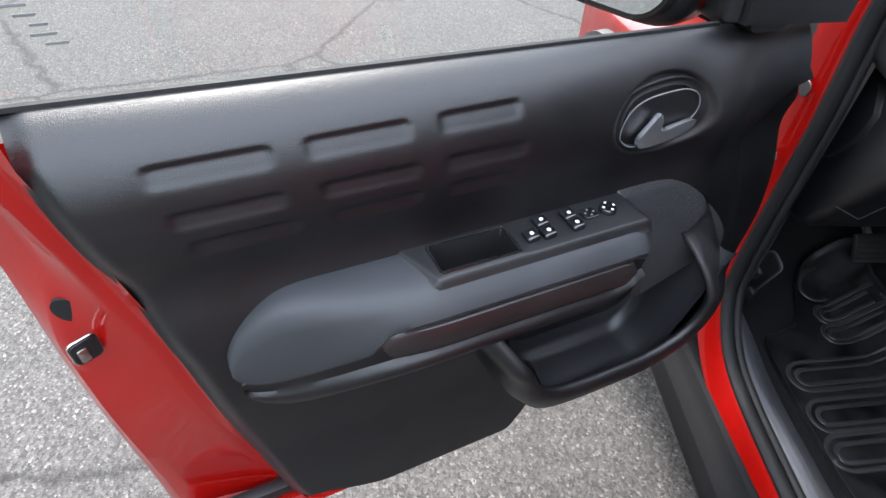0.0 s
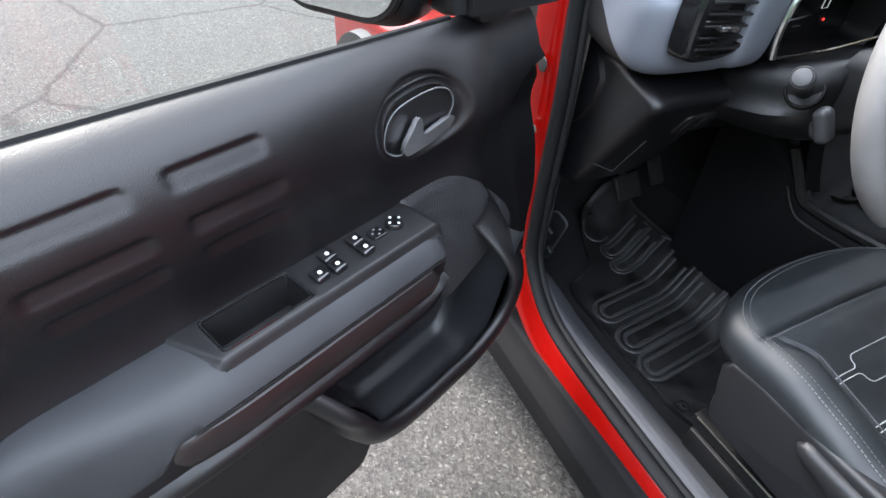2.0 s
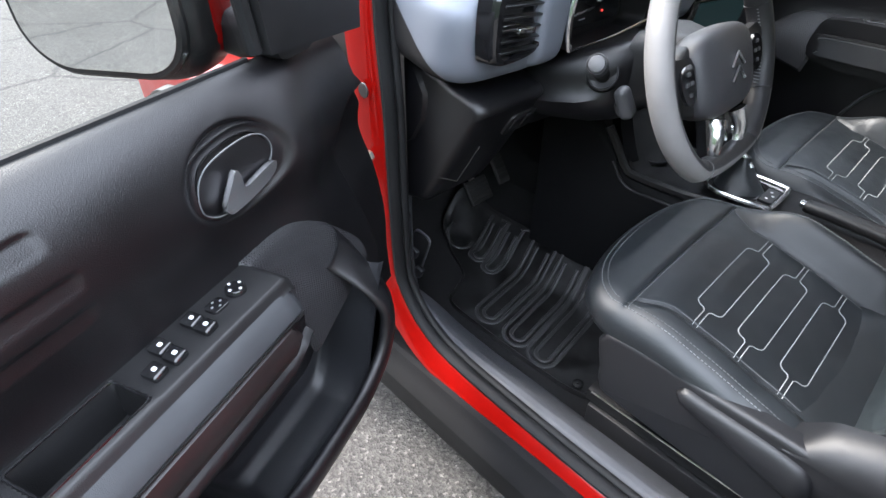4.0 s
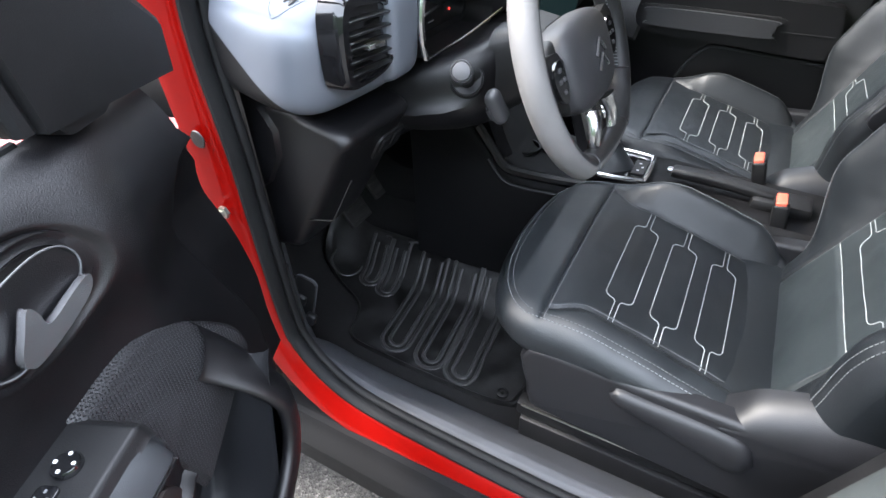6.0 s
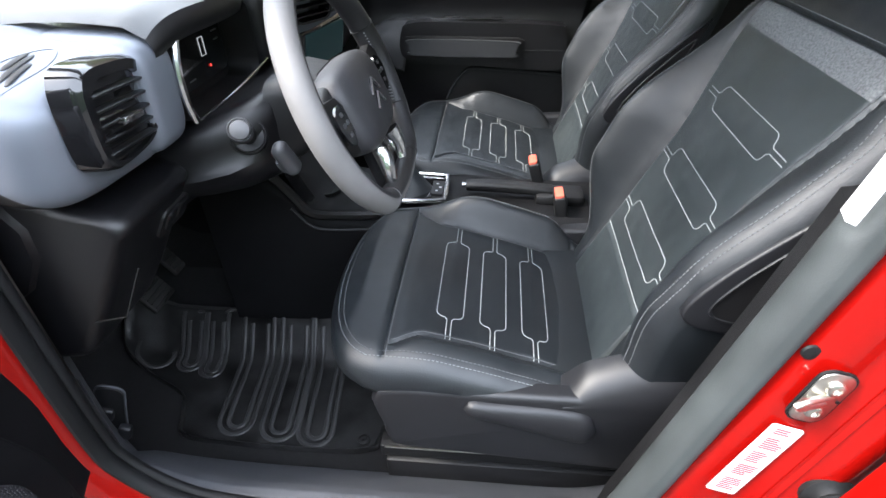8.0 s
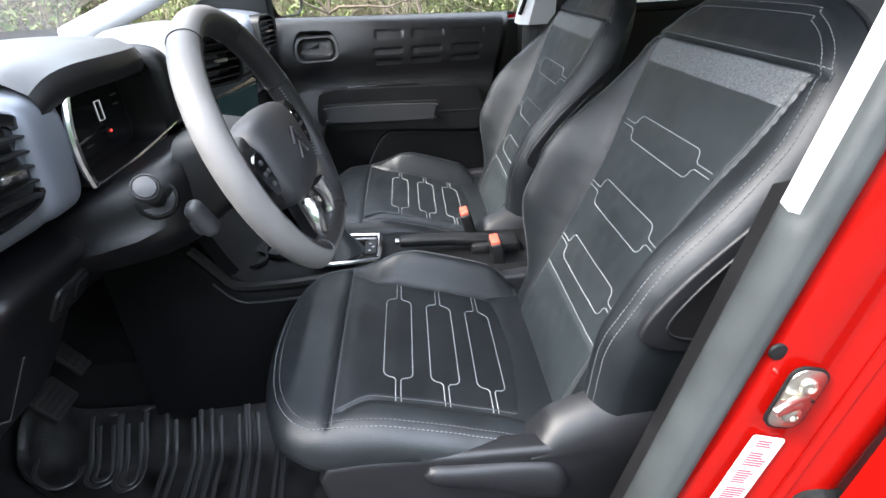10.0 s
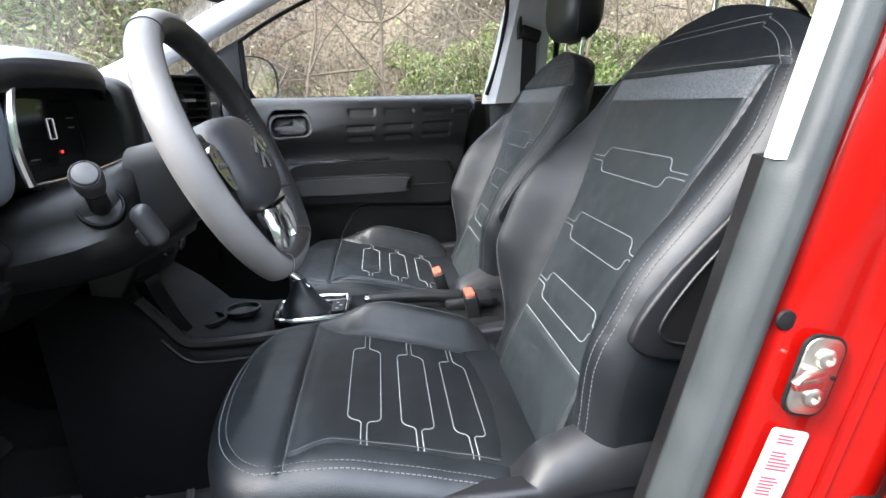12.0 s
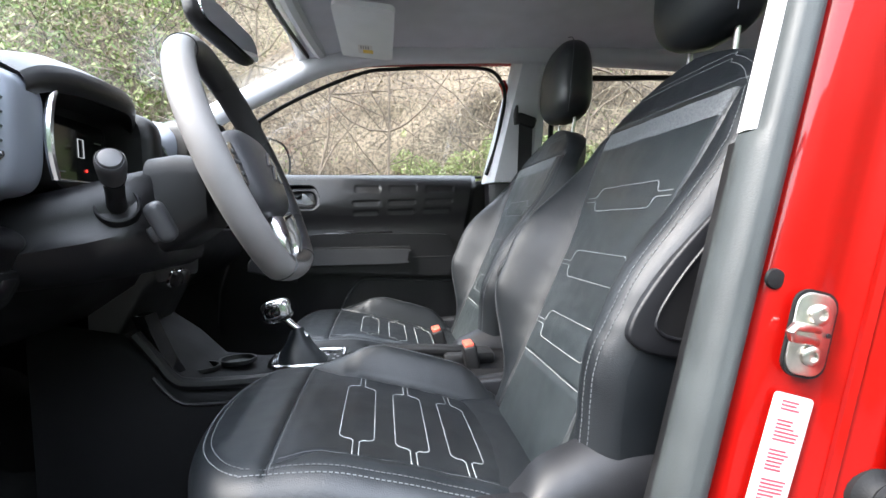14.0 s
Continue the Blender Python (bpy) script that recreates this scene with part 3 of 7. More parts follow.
        for k in range(4):
            a = math.pi / 2 * k
            dpart("knob_mark", prism(rrect(0.003, 0.003, 0.001), 0.0006, frame_of(dp(0.173 + 0.0075 * math.cos(a), -0.388 + 0.0075 * math.sin(a), 0.8832), DU, DW)), WHITE_MARK, kn)
    if not driver:
        rest = [(p.x, p.y) for p in smooth_path([(0.105, 0.852, 0), (0.145, 0.879, 0), (0.30, 0.879, 0), (0.595, 0.868, 0), (0.628, 0.850, 0), (0.636, 0.80, 0), (0.622, 0.745, 0), (0.59, 0.728, 0), (0.35, 0.744, 0), (0.12, 0.762, 0)], 5, True)]
        inner = frame_of(dp(0, -0.352, 0), DU, (0, 0, 1))
        ar = dpart("armrest", prism(rest, 0.075, inner, 0.030, 7), PLASTIC, door, "black padded armrest of the passenger door")
        trough = [(p.x, p.y) for p in smooth_path([(0.118, 0.815, 0), (0.140, 0.838, 0), (0.470, 0.829, 0), (0.494, 0.812, 0), (0.490, 0.775, 0), (0.462, 0.757, 0), (0.150, 0.763, 0), (0.122, 0.785, 0)], 5, True)]
        dpart("grab_trough", prism(trough, 0.010, frame_of(dp(0, -0.3495, 0), DU, (0, 0, 1)), 0.003, 3), PLASTIC_DARK, ar)
        grip = [(p.x, p.y) for p in smooth_path([(0.130, 0.812, 0), (0.148, 0.830, 0), (0.462, 0.822, 0), (0.480, 0.806, 0), (0.476, 0.786, 0), (0.456, 0.774, 0), (0.150, 0.780, 0), (0.132, 0.794, 0)], 5, True)]
        # grip in a lighter grey than the armrest: its gloss is put into the colour
        dpart("grab_strip", prism(grip, 0.026, frame_of(dp(0, -0.336, 0), DU, (0, 0, 1)), 0.010, 5), ARM, ar, "dark grab strip set into the armrest")
        dpart("pad_seam", tube([dp(u, -0.3525, 0.797 - 0.01 * u) for u in (0.487, 0.53, 0.58, 0.628)], 0.0022, 6), PLASTIC_DARK, ar)
        dpart("pad_seam", tube([dp(u, -0.3510, 0.838 - 0.018 * u) for u in (0.13, 0.25, 0.40, 0.485)], 0.0022, 6), PLASTIC_DARK, ar)
        dpart("switch_plate", rbox((0.23, 0.030, 0.006), 0.002, 2, frame_of(dp(0.315, -0.392, 0.8815), DU, DW)), GLOSS, ar, "gloss black switch plate")
        dpart("window_switch", rbox((0.05, 0.016, 0.008), 0.002, 2, frame_of(dp(0.27, -0.390, 0.886), DU, DW)), PLASTIC, ar)
    # speaker grille
    def spk(s, t):
        top = Vector((lerp(0.140, -0.030, s), lerp(-0.413, -0.408, s), 0.882 - 0.055 * max(0.0, (s - 0.45) / 0.55) ** 2.2))
        low = Vector((lerp(0.105, -0.058, s), lerp(-0.352, -0.365, s), lerp(0.72, 0.765, s)))
        p = top.lerp(low, t)
        e = min(s, 1 - s, t, 1 - t)
        return dp(p.x - 0.012 * s * math.sin(math.pi * t), p.y + 0.014 * math.sin(math.pi * min(1.0, t * 0.9 + 0.05)) - 0.008 * sstep(0.05, 0, e), p.z)
    dpart("speaker_grille", grid(spk, 40, 40), GRILLE, door, "perforated black speaker grille")
    if driver:
        # pocket
        path = smooth_path([(0.375, 0.805, 0), (0.315, 0.722, 0), (0.286, 0.668, 0), (0.250, 0.646, 0), (0.204, 0.639, 0), (0.145, 0.638, 0), (0.090, 0.641, 0), (0.040, 0.662, 0), (0.016, 0.695, 0), (0.012, 0.735, 0), (0.022, 0.785, 0), (0.035, 0.815, 0)], 8)
        lip = [(0.100, -0.425), (0.096, -0.385), (0.083, -0.345), (0.062, -0.316), (0.035, -0.302), (0.014, -0.297), (0.002, -0.2975), (-0.004, -0.301), (-0.005, -0.307), (0.0, -0.313), (0.010, -0.3155), (0.022, -0.317)]
        b = bmesh.new()
        rows = []
        n = len(path)
        for i, p in enumerate(path):
            d = (path[min(n - 1, i + 1)] - path[max(0, i - 1)]).normalized()
            nrm = Vector((d.y, -d.x, 0))
            if nrm.dot(p - Vector((0.16, 0.74, 0))) < 0:
                nrm = -nrm
            g = i / (n - 1)
            wide = 0.35 + 0.65 * sstep(0.12, 0.32, g) * (1 - 0.55 * sstep(0.62, 0.85, g))
            fade = sstep(0.0, 0.10, g) * (1 - 0.95 * sstep(0.80, 1.0, g))
            rows.append([b.verts.new(dp(p.x + nrm.x * o * (wide if o > 0 else 1), -0.41 + (w + 0.41) * (0.35 + 0.65 * fade), p.y + nrm.y * o * (wide if o > 0 else 1))) for o, w in lip])
        for a, e in zip(rows, rows[1:]):
            for k in range(len(lip) - 1):
                b.faces.new((a[k], a[k + 1], e[k + 1], e[k]))
        dpart("door_pocket", b, PLASTIC, door, "deep moulded door pocket", True, 70)
        def bowl(s, t):
            u = lerp(0.318, -0.022, s)
            zf = 0.598 + 0.190 * sstep(0.090, -0.024, u) ** 1.4 + 0.12 * sstep(0.235, 0.318, u) ** 1.4
            rim = curve_at([(-0.022, 0.80), (0.010, 0.720), (0.020, 0.690), (0.045, 0.652), (0.09, 0.632), (0.20, 0.630), (0.25, 0.638), (0.286, 0.662), (0.318, 0.722)], u)
            sec_ = [(-0.414, 0.835), (-0.4115, 0.72), (-0.409, zf + 0.035), (-0.402, zf + 0.010), (-0.388, zf + 0.001), (-0.365, zf), (-0.340, zf - 0.001), (-0.325, zf + 0.003), (-0.3175, max(rim - 0.012, zf + 0.010)), (-0.315, max(rim, zf + 0.018))]
            k = t * (len(sec_) - 1)
            i = min(len(sec_) - 2, int(k))
            return dp(u, lerp(sec_[i][0], sec_[i + 1][0], k - i), lerp(sec_[i][1], sec_[i + 1][1], k - i))
        # paler plastic than the panel: light falling into the pocket, put into its colour
        dpart("pocket_bowl", grid(bowl, 60, 36), SHIELD, door, "door pocket floor, coloured lighter for the light falling in", True, 80)
    else:
        pk = [(p.x, p.y) for p in smooth_path([(0.245, 0.615, 0), (0.275, 0.672, 0), (0.310, 0.712, 0), (0.345, 0.722, 0), (0.50, 0.712, 0), (0.68, 0.697, 0)], 5)] + [(0.68, 0.36), (0.24, 0.36)]
        dpart("door_pocket", prism(pk, 0.03, frame_of(dp(0, -0.398, 0), DU, (0, 0, 1)), 0.006, 3), PLASTIC, door, "shallow moulded door pocket")
        # paler line along the rim, painted sheen on the pocket edge
        dpart("pocket_edge", tube([dp(u, -0.397, z) for u, z in pk[:-2]], 0.005, 8), ARM, door)
    # inner handle
    bez = smooth_path([(0.180, 0.970, 0), (0.172, 1.000, 0), (0.145, 1.017, 0), (0.085, 1.022, 0), (0.050, 1.010, 0), (0.038, 0.985, 0), (0.055, 0.962, 0), (0.095, 0.946, 0), (0.145, 0.940, 0), (0.172, 0.952, 0)], 6, True)
    cen = Vector((0.108, 0.981, 0))
    if not driver:
        bez = [Vector((0.114 + x, 1.002 + y, 0)) for x, y in rrect(0.146, 0.076, 0.032, 8)]
        cen = Vector((0.114, 1.002, 0))
    def lean_w(z_):
        return panel_w(0.24, z_) - roll_w(0.1, z_)
    def ringed(profile):
        bm_ = bmesh.new()
        rows_ = [[bm_.verts.new(dp((cen + (p - cen) * f).x, lean_w((cen + (p - cen) * f).y) + dep + (0.0 if driver else 0.004), (cen + (p - cen) * f).y)) for p in bez] for f, dep in profile]
        m_ = len(bez)
        for a_, e_ in zip(rows_, rows_[1:]):
            for k_ in range(m_):
                bm_.faces.new((a_[k_], a_[(k_ + 1) % m_], e_[(k_ + 1) % m_], e_[k_]))
        return bm_
    dpart("handle_bezel", ringed(((1.05, -0.010), (1.035, -0.0035), (1.015, -0.0015), (0.99, -0.0015), (0.95, -0.003), (0.90, -0.004), (0.85, -0.0035), (0.82, -0.003), (0.80, -0.0045), (0.79, -0.008))), PLASTIC, door, "black bezel ring of the door handle")
    dpart("handle_cup", ringed(((0.80, -0.002), (0.775, -0.009), (0.72, -0.018), (0.55, -0.025), (0.3, -0.027), (0.02, -0.027))), PLASTIC_DARK, door)
    if driver:
        dpart("cup_line", tube([dp((cen + (p - cen) * 0.81).x, -0.4092, (cen + (p - cen) * 0.80).y) for p in bez], 0.0009, 6, True), SEAM, door)
    hl = bmesh.new()
    shape = smooth_path([(0.121, 0.994, 0), (0.134, 0.979, 0), (0.148, 0.961, 0), (0.148, 0.951, 0), (0.137, 0.945, 0), (0.100, 0.948, 0), (0.064, 0.956, 0), (0.051, 0.965, 0), (0.052, 0.9745, 0), (0.075, 0.9725, 0), (0.104, 0.967, 0), (0.113, 0.970, 0), (0.1145, 0.984, 0)], 4, True)
    shape = [Vector((0.103 + (p.x - 0.103) * 0.86, 0.971 + (p.y - 0.971) * 0.86, 0)) for p in shape]
    if not driver:
        shape = smooth_path([(0.072, 1.0015, 0), (0.122, 1.003, 0), (0.127, 1.008, 0), (0.129, 1.022, 0), (0.139, 1.020, 0), (0.150, 1.007, 0), (0.163, 0.995, 0), (0.163, 0.986, 0), (0.148, 0.984, 0), (0.120, 0.987, 0), (0.072, 0.992, 0)], 4, True)
    prism([(p.x, p.y) for p in shape], 0.009, frame_of(dp(0, -0.410, 0), DU, (0, 0, 1)) if frame_of((0, 0, 0), DU, (0, 0, 1)).col[2].to_3d().dot(DW) > 0 else frame_of(dp(0, -0.401, 0), DU, (0, 0, 1)), 0.0034, 4, hl)
    dpart("handle_lever", hl, HANDLE, door, "satin chrome door release lever")
    if driver:
        # window, sail panel and frame
        win = dpart("window_glass", grid(lambda s, t: dp(lerp(-0.01, 0.76, s) + 0.10 * t * (1 - s), -0.472 - 0.012 * t, lerp(1.03, 1.50 - 0.02 * s, t)), 4, 4), TINTED, door, "clear side window glass")
        win.visible_shadow = False
        dpart("belt_seal", tube([dp(u, -0.466, 1.0595 + 0.020 * u) for u in (0.0, 0.2, 0.4, 0.6, 0.745)], 0.004, 6), RUBBER, door, "black rubber belt seal")
        sail = [(-0.005, 1.068), (-0.20, 1.052), (-0.205, 1.10), (-0.02, 1.26), (0.015, 1.26)]
        dpart("sail_panel", prism(sail, 0.02, frame_of(dp(0, -0.432, 0), DU, (0, 0, 1)), 0.004), PLASTIC_DARK, door, "black triangular mirror trim")
        fr = smooth_path([dp(-0.205, -0.455, 1.09), dp(-0.02, -0.46, 1.27), dp(0.15, -0.475, 1.38), dp(0.40, -0.49, 1.45), dp(0.66, -0.49, 1.46), dp(0.79, -0.475, 1.38), dp(0.78, -0.45, 1.12)], 8)
        dpart("window_frame", tube(fr, 0.022, 8), PLASTIC_DARK, door, "black upper door frame")
        dpart("window_post", tube([dp(0.0, -0.45, 1.07), dp(0.02, -0.46, 1.30)], 0.010, 8), RUBBER, door)
        # faint decal on the glass
        for k in range(5):
            dpart("glass_decal", prism([(-0.008 + 0.002 * (k % 2), 0), (0.010 - 0.003 * (k % 3), 0), (0.010 - 0.003 * (k % 3), 0.0022), (-0.008, 0.0022)], 0.0004, frame_of(dp(0.700 - 0.004 * k, -0.4750, 1.142 - 0.007 * k), DU, (0, 0, 1))), GREY_MARK, win)
        # exterior mirror
        mm = frame_of(dp(0.010, -0.622, 1.112), DU * 0.22 - DW * 0.975, (0, 0, 1))
        sgn = 1 if mm.col[2].to_3d().dot(DU) > 0 else -1
        dpart("mirror_housing", super_box((0, 0, 0), (0.116, 0.084, 0.050), 0.5, 44, 24, mm), PLASTIC_DARK, door, "black door mirror housing")
        dpart("mirror_rim", tube([mm @ Vector((x, y, 0.046 * sgn)) for x, y in rrect(0.198, 0.136, 0.055, 7)], 0.007, 8, True), PLASTIC_DARK, door)
        dpart("mirror_face", prism(rrect(0.192, 0.130, 0.052, 7), 0.003, mm @ Matrix.Translation((0, 0, 0.0515 * sgn - (0.003 if sgn < 0 else 0)))), MIRROR, door, "side mirror glass")
        dpart("mirror_cap", super_box((0, 0, 0), (0.118, 0.087, 0.046), 0.5, 44, 24, mm @ Matrix.Translation((0, 0.006, -0.014 * sgn))), RED, door, "red mirror cap")
        arm = [[dp(-0.055 + a, w, 1.075 + rise + c) for a, c in rrect(0.075, 0.052, 0.018, 4)] for w, rise in ((-0.435, 0.006), (-0.47, 0.004), (-0.50, 0.0), (-0.53, 0.004), (-0.57, 0.012))]
        dpart("mirror_arm", loft(arm), PLASTIC_DARK, door)
    return door

driver_door = build_front_door("driver_door", "open red car door with black moulded inner panel", DRIVER_M, True)
passenger_door = build_front_door("passenger_door", "closed car door with black moulded inner panel", PASS_M, False)

from mathutils.bvhtree import BVHTree

# ---- ground ----
GZ = -0.05
bm = bmesh.new()
bmesh.ops.create_grid(bm, x_segments=2, y_segments=2, size=400, matrix=Matrix.Translation((0, 0, GZ)))
solo("ground", bm, ASPHALT, "weathered grey asphalt with cracks and pale chippings", "ground", "structure")

# ---- car body ----
body = thing("car_body", (0, 0.865, GZ), "bright red painted car body shell with black seals", "car body")

def bx(z):
    """Where the rear edge of the front door opening stands."""
    return curve_at([(0.3, 0.25), (0.40, 0.285), (0.52, 0.32), (0.65, 0.355), (0.90, 0.422), (1.1, 0.475), (1.45, 0.56)], z)

OPEN = smooth_path([(-0.55, 0, 1.12), (-0.552, 0, 0.85), (-0.55, 0, 0.55), (-0.53, 0, 0.46), (-0.46, 0, 0.385), (-0.36, 0, 0.352), (-0.15, 0, 0.338), (0.05, 0, 0.335),
                    (0.2, 0, 0.345), (0.275, 0, 0.40), (bx(0.52), 0, 0.52), (bx(0.7), 0, 0.70), (bx(0.9), 0, 0.90), (bx(1.1), 0, 1.10), (0.515, 0, 1.27), (0.53, 0, 1.36), (0.44, 0, 1.43),
                    (0.1, 0, 1.44), (-0.15, 0, 1.37), (-0.4, 0, 1.24)], 8, True)

def ring_strip(curve, offs, name, mat_, parent, label="", close=False):
    """A band that follows the opening; offs: (outward, y) pairs of its section."""
    c = Vector((-0.05, 0, 0.9))
    b = bmesh.new()
    rows = []
    n = len(curve)
    for i, p in enumerate(curve):
        d = (curve[(i + 1) % n] - curve[i - 1]).normalized()
        out = Vector((d.z, 0, -d.x))
        if out.dot(p - c) < 0:
            out = -out
        rows.append([b.verts.new(Vector((p.x, y, p.z)) + out * o) for o, y in offs])
    m = len(offs)
    for a, e in zip(rows, rows[1:] + rows[:1]):
        for k in range(m if close else m - 1):
            b.faces.new((a[k], a[(k + 1) % m], e[(k + 1) % m], e[k]))
    return part(name, b, mat_, parent, label)

def circ(cx, cy, rx, ry, n=10):
    return [(cx + rx * math.cos(2 * math.pi * k / n), cy + ry * math.sin(2 * math.pi * k / n)) for k in range(n)]

ring_strip(OPEN, circ(0.002, 0.116, 0.010, 0.015), "door_seal", RUBBER, body, "black rubber door seal", True)
ring_strip(OPEN, circ(-0.009, 0.132, 0.006, 0.008), "inner_seal_lip", RUBBER, body, "", True)
ring_strip(OPEN, [(0.000, 0.135), (0.006, 0.108), (0.014, 0.098), (0.030, 0.090), (0.040, 0.082), (0.058, 0.079), (0.062, 0.086), (0.063, 0.105)], "door_frame", RED, body, "glossy red painted door frame")
# broad rubber along the rear post
zs = [0.36 + 0.04 * k for k in range(28)]
SEAL_SEC = [(0.002, 0.100), (-0.001, 0.090), (-0.005, 0.0845), (-0.010, 0.082), (-0.016, 0.0825), (-0.0195, 0.0855), (-0.0215, 0.086), (-0.025, 0.088), (-0.030, 0.094), (-0.034, 0.102), (-0.036, 0.112), (-0.036, 0.125), (-0.02, 0.145), (0.002, 0.14)]
b = loft([[Vector((bx(z) + max(o, -0.036 + 0.006 * sstep(0.978, 0.982, z)), y, z)) for o, y in SEAL_SEC] for z in [k for k in zs if k < 0.97] + [0.978, 0.982] + [k for k in zs if k > 0.99]])
part("post_seal", b, SEAL_GREY, body, "broad grey-green rubber seal on the door post", True, 75)
pf = [(-0.004, 0.108), (0.0, 0.092), (0.008, 0.084), (0.020, 0.079), (0.036, 0.0745), (0.050, 0.071), (0.062, 0.0735), (0.075, 0.069), (0.095, 0.0555)]
b = grid(lambda u, v: Vector((bx(lerp(0.34, 1.46, v)) + pf[int(round(u * 8))][0], pf[int(round(u * 8))][1], lerp(0.34, 1.46, v))), 8, 40)
part("post_flange", b, RED, body)
# post trims
b = loft([[Vector((bx(z) + o, y, z)) for o, y in ((-0.022, 0.104), (-0.031, 0.106), (-0.036, 0.114), (-0.030, 0.135), (0.0, 0.165), (0.09, 0.19), (0.09, 0.12))] for z in (0.982, 1.0, 1.1, 1.2, 1.3, 1.4, 1.46)])
part("post_trim", b, PALE_TRIM, body, "pale grey upper door post trim")
b = loft([[Vector((bx(z) + o, y, z)) for o, y in ((0.0, 0.14), (-0.012, 0.155), (0.0, 0.19), (0.10, 0.21), (0.12, 0.14))] for z in (0.2, 0.4, 0.6, 0.8, 0.978)])
part("post_trim", b, PLASTIC_DARK, body)
# outer post plate beside the striker, rear door edge and skin
b = grid(lambda u, v: Vector((lerp(bx(lerp(0.3, 1.46, v)) + 0.085, bx(lerp(0.3, 1.46, v)) + 0.17, u), 0.060 - 0.012 * math.sin(u * 3.1) ** 2 - 0.004 * u, lerp(0.3, 1.46, v))), 12, 40)
part("door_post", b, RED, body)
def rear_skin(u, v):
    z = lerp(0.24, 1.06, v)
    x0 = bx(z) + 0.125
    pts = [(0.0, 0.050), (0.006, 0.012), (0.016, -0.004), (0.03, -0.008), (0.3, -0.02), (0.6, -0.02), (1.1, 0.0)]
    k = u * (len(pts) - 1)
    i = min(len(pts) - 2, int(k))
    return Vector((x0 + lerp(pts[i][0], pts[i + 1][0], k - i), lerp(pts[i][1], pts[i + 1][1], k - i) - 0.02 * math.sin(math.pi * v), z))
rear_left = thing("rear_door", (0.9, 0.0, 0.24), "closed red rear car door with black handle edge", "car door")
part("door_skin", grid(rear_skin, 36, 24), RED, rear_left)
part("window_frame", tube(smooth_path([(0.60, 0.03, 1.06), (0.68, 0.07, 1.38), (0.8, 0.09, 1.44), (1.2, 0.09, 1.42), (1.5, 0.06, 1.25), (1.56, 0.03, 1.06)], 6), 0.02, 8), PLASTIC_DARK, rear_left)
g = part("window_glass", grid(lambda u, v: Vector((lerp(0.60, 1.55, u), lerp(0.03, 0.09, v), lerp(1.05, 1.43, v))), 2, 2), CLEAR, rear_left)
g.visible_shadow = False
# rubber boot for the cable of the rear door
bt = Matrix.Translation((0.487, 0.055, 0.640)) @ pose(0, 0, 0, 90, 0, 0)
part("cable_boot", lathe([(0.030, 0.0), (0.031, 0.008), (0.024, 0.013), (0.021, 0.018), (0.024, 0.022), (0.018, 0.027), (0.021, 0.031), (0.016, 0.036), (0.018, 0.04), (0.013, 0.045), (0.012, 0.06)], 24, bt), RUBBER, rear_left, "ribbed black rubber cable boot")
# striker
sm = Matrix.Translation((0.4345, 0.0685, 0.790)) @ pose(0, 0, 0, 90, 14, 0)
plate_ = rrect(0.040, 0.076, 0.014, 6)
striker = part("door_striker", prism(plate_, 0.005, sm, 0.002, 2), STEEL, body, "zinc-plated steel door striker")
part("striker_gasket", prism([(x * 1.10, y * 1.06) for x, y in plate_], 0.0032, sm, 0), RUBBER, striker)
for y in (0.019, -0.019):
    part("striker_bolt", lathe([(0.0095, 0.005), (0.0095, 0.0085), (0.007, 0.0105), (0.0045, 0.0105), (0.0042, 0.0075), (0.001, 0.0075)], 20, sm @ Matrix.Translation((0.002, y, 0))), STEEL, striker)
part("striker_loop", tube([sm @ Vector(p) for p in ((0.006, 0.006, 0.004), (-0.014, 0.0055, 0.013), (-0.032, 0.005, 0.021), (-0.037, 0.0, 0.023), (-0.032, -0.005, 0.021), (-0.014, -0.0055, 0.013), (0.006, -0.006, 0.004))], 0.004, 10), STEEL, striker, "bright steel striker loop")
part("striker_dot", lathe([(0.0022, 0.006), (0.0022, 0.0068)], 12, sm @ Matrix.Translation((0.015, 0.002, 0))), PLASTIC_DARK, striker)
part("body_plug", lathe([(0.010, 0.0), (0.009, 0.003), (0.002, 0.004)], 18, Matrix.Translation((0.414, 0.084, 0.840)) @ pose(0, 0, 0, 90, 0, 0)), RUBBER, body, "black rubber body plug")
part("frame_plug", lathe([(0.014, 0.0), (0.013, 0.002), (0.002, 0.0025)], 20, Matrix.Translation((-0.579, 0.080, 0.914)) @ pose(0, 0, 0, 90, 0, 0)), PLASTIC_DARK, body, "black plastic plug in the red frame")
hs = part("hinge_bolt", lathe([(0.011, 0.0), (0.011, 0.006), (0.007, 0.008), (0.007, 0.014), (0.001, 0.015)], 6, Matrix.Translation((-0.573, 0.080, 0.790)) @ pose(0, 0, 0, 90, 0, 0)), STEEL, body, "oily steel hinge bolt")
# information sticker
sk = Matrix.Translation((0.4015, 0.0695, 0.666)) @ pose(0, 0, 0, 90, 17, 0)
sticker = part("tyre_sticker", prism(rrect(0.040, 0.142, 0.004), 0.0012, sk), PAPER, body, "white sticker with faded red print")
rng = random.Random(4)
for y0, y1 in ((0.054, 0.064), (0.026, 0.046), (-0.002, 0.018), (-0.030, -0.010), (-0.062, -0.040)):
    y = y1
    while y > y0:
        w = 0.026 * rng.uniform(0.55, 1.0)
        part("print_line", rbox((w, 0.0018, 0.0004), 0, 1, sk @ Matrix.Translation((0.002 - (0.026 - w) / 2, y, 0.0013))), PINK, sticker)
        y -= 0.0036

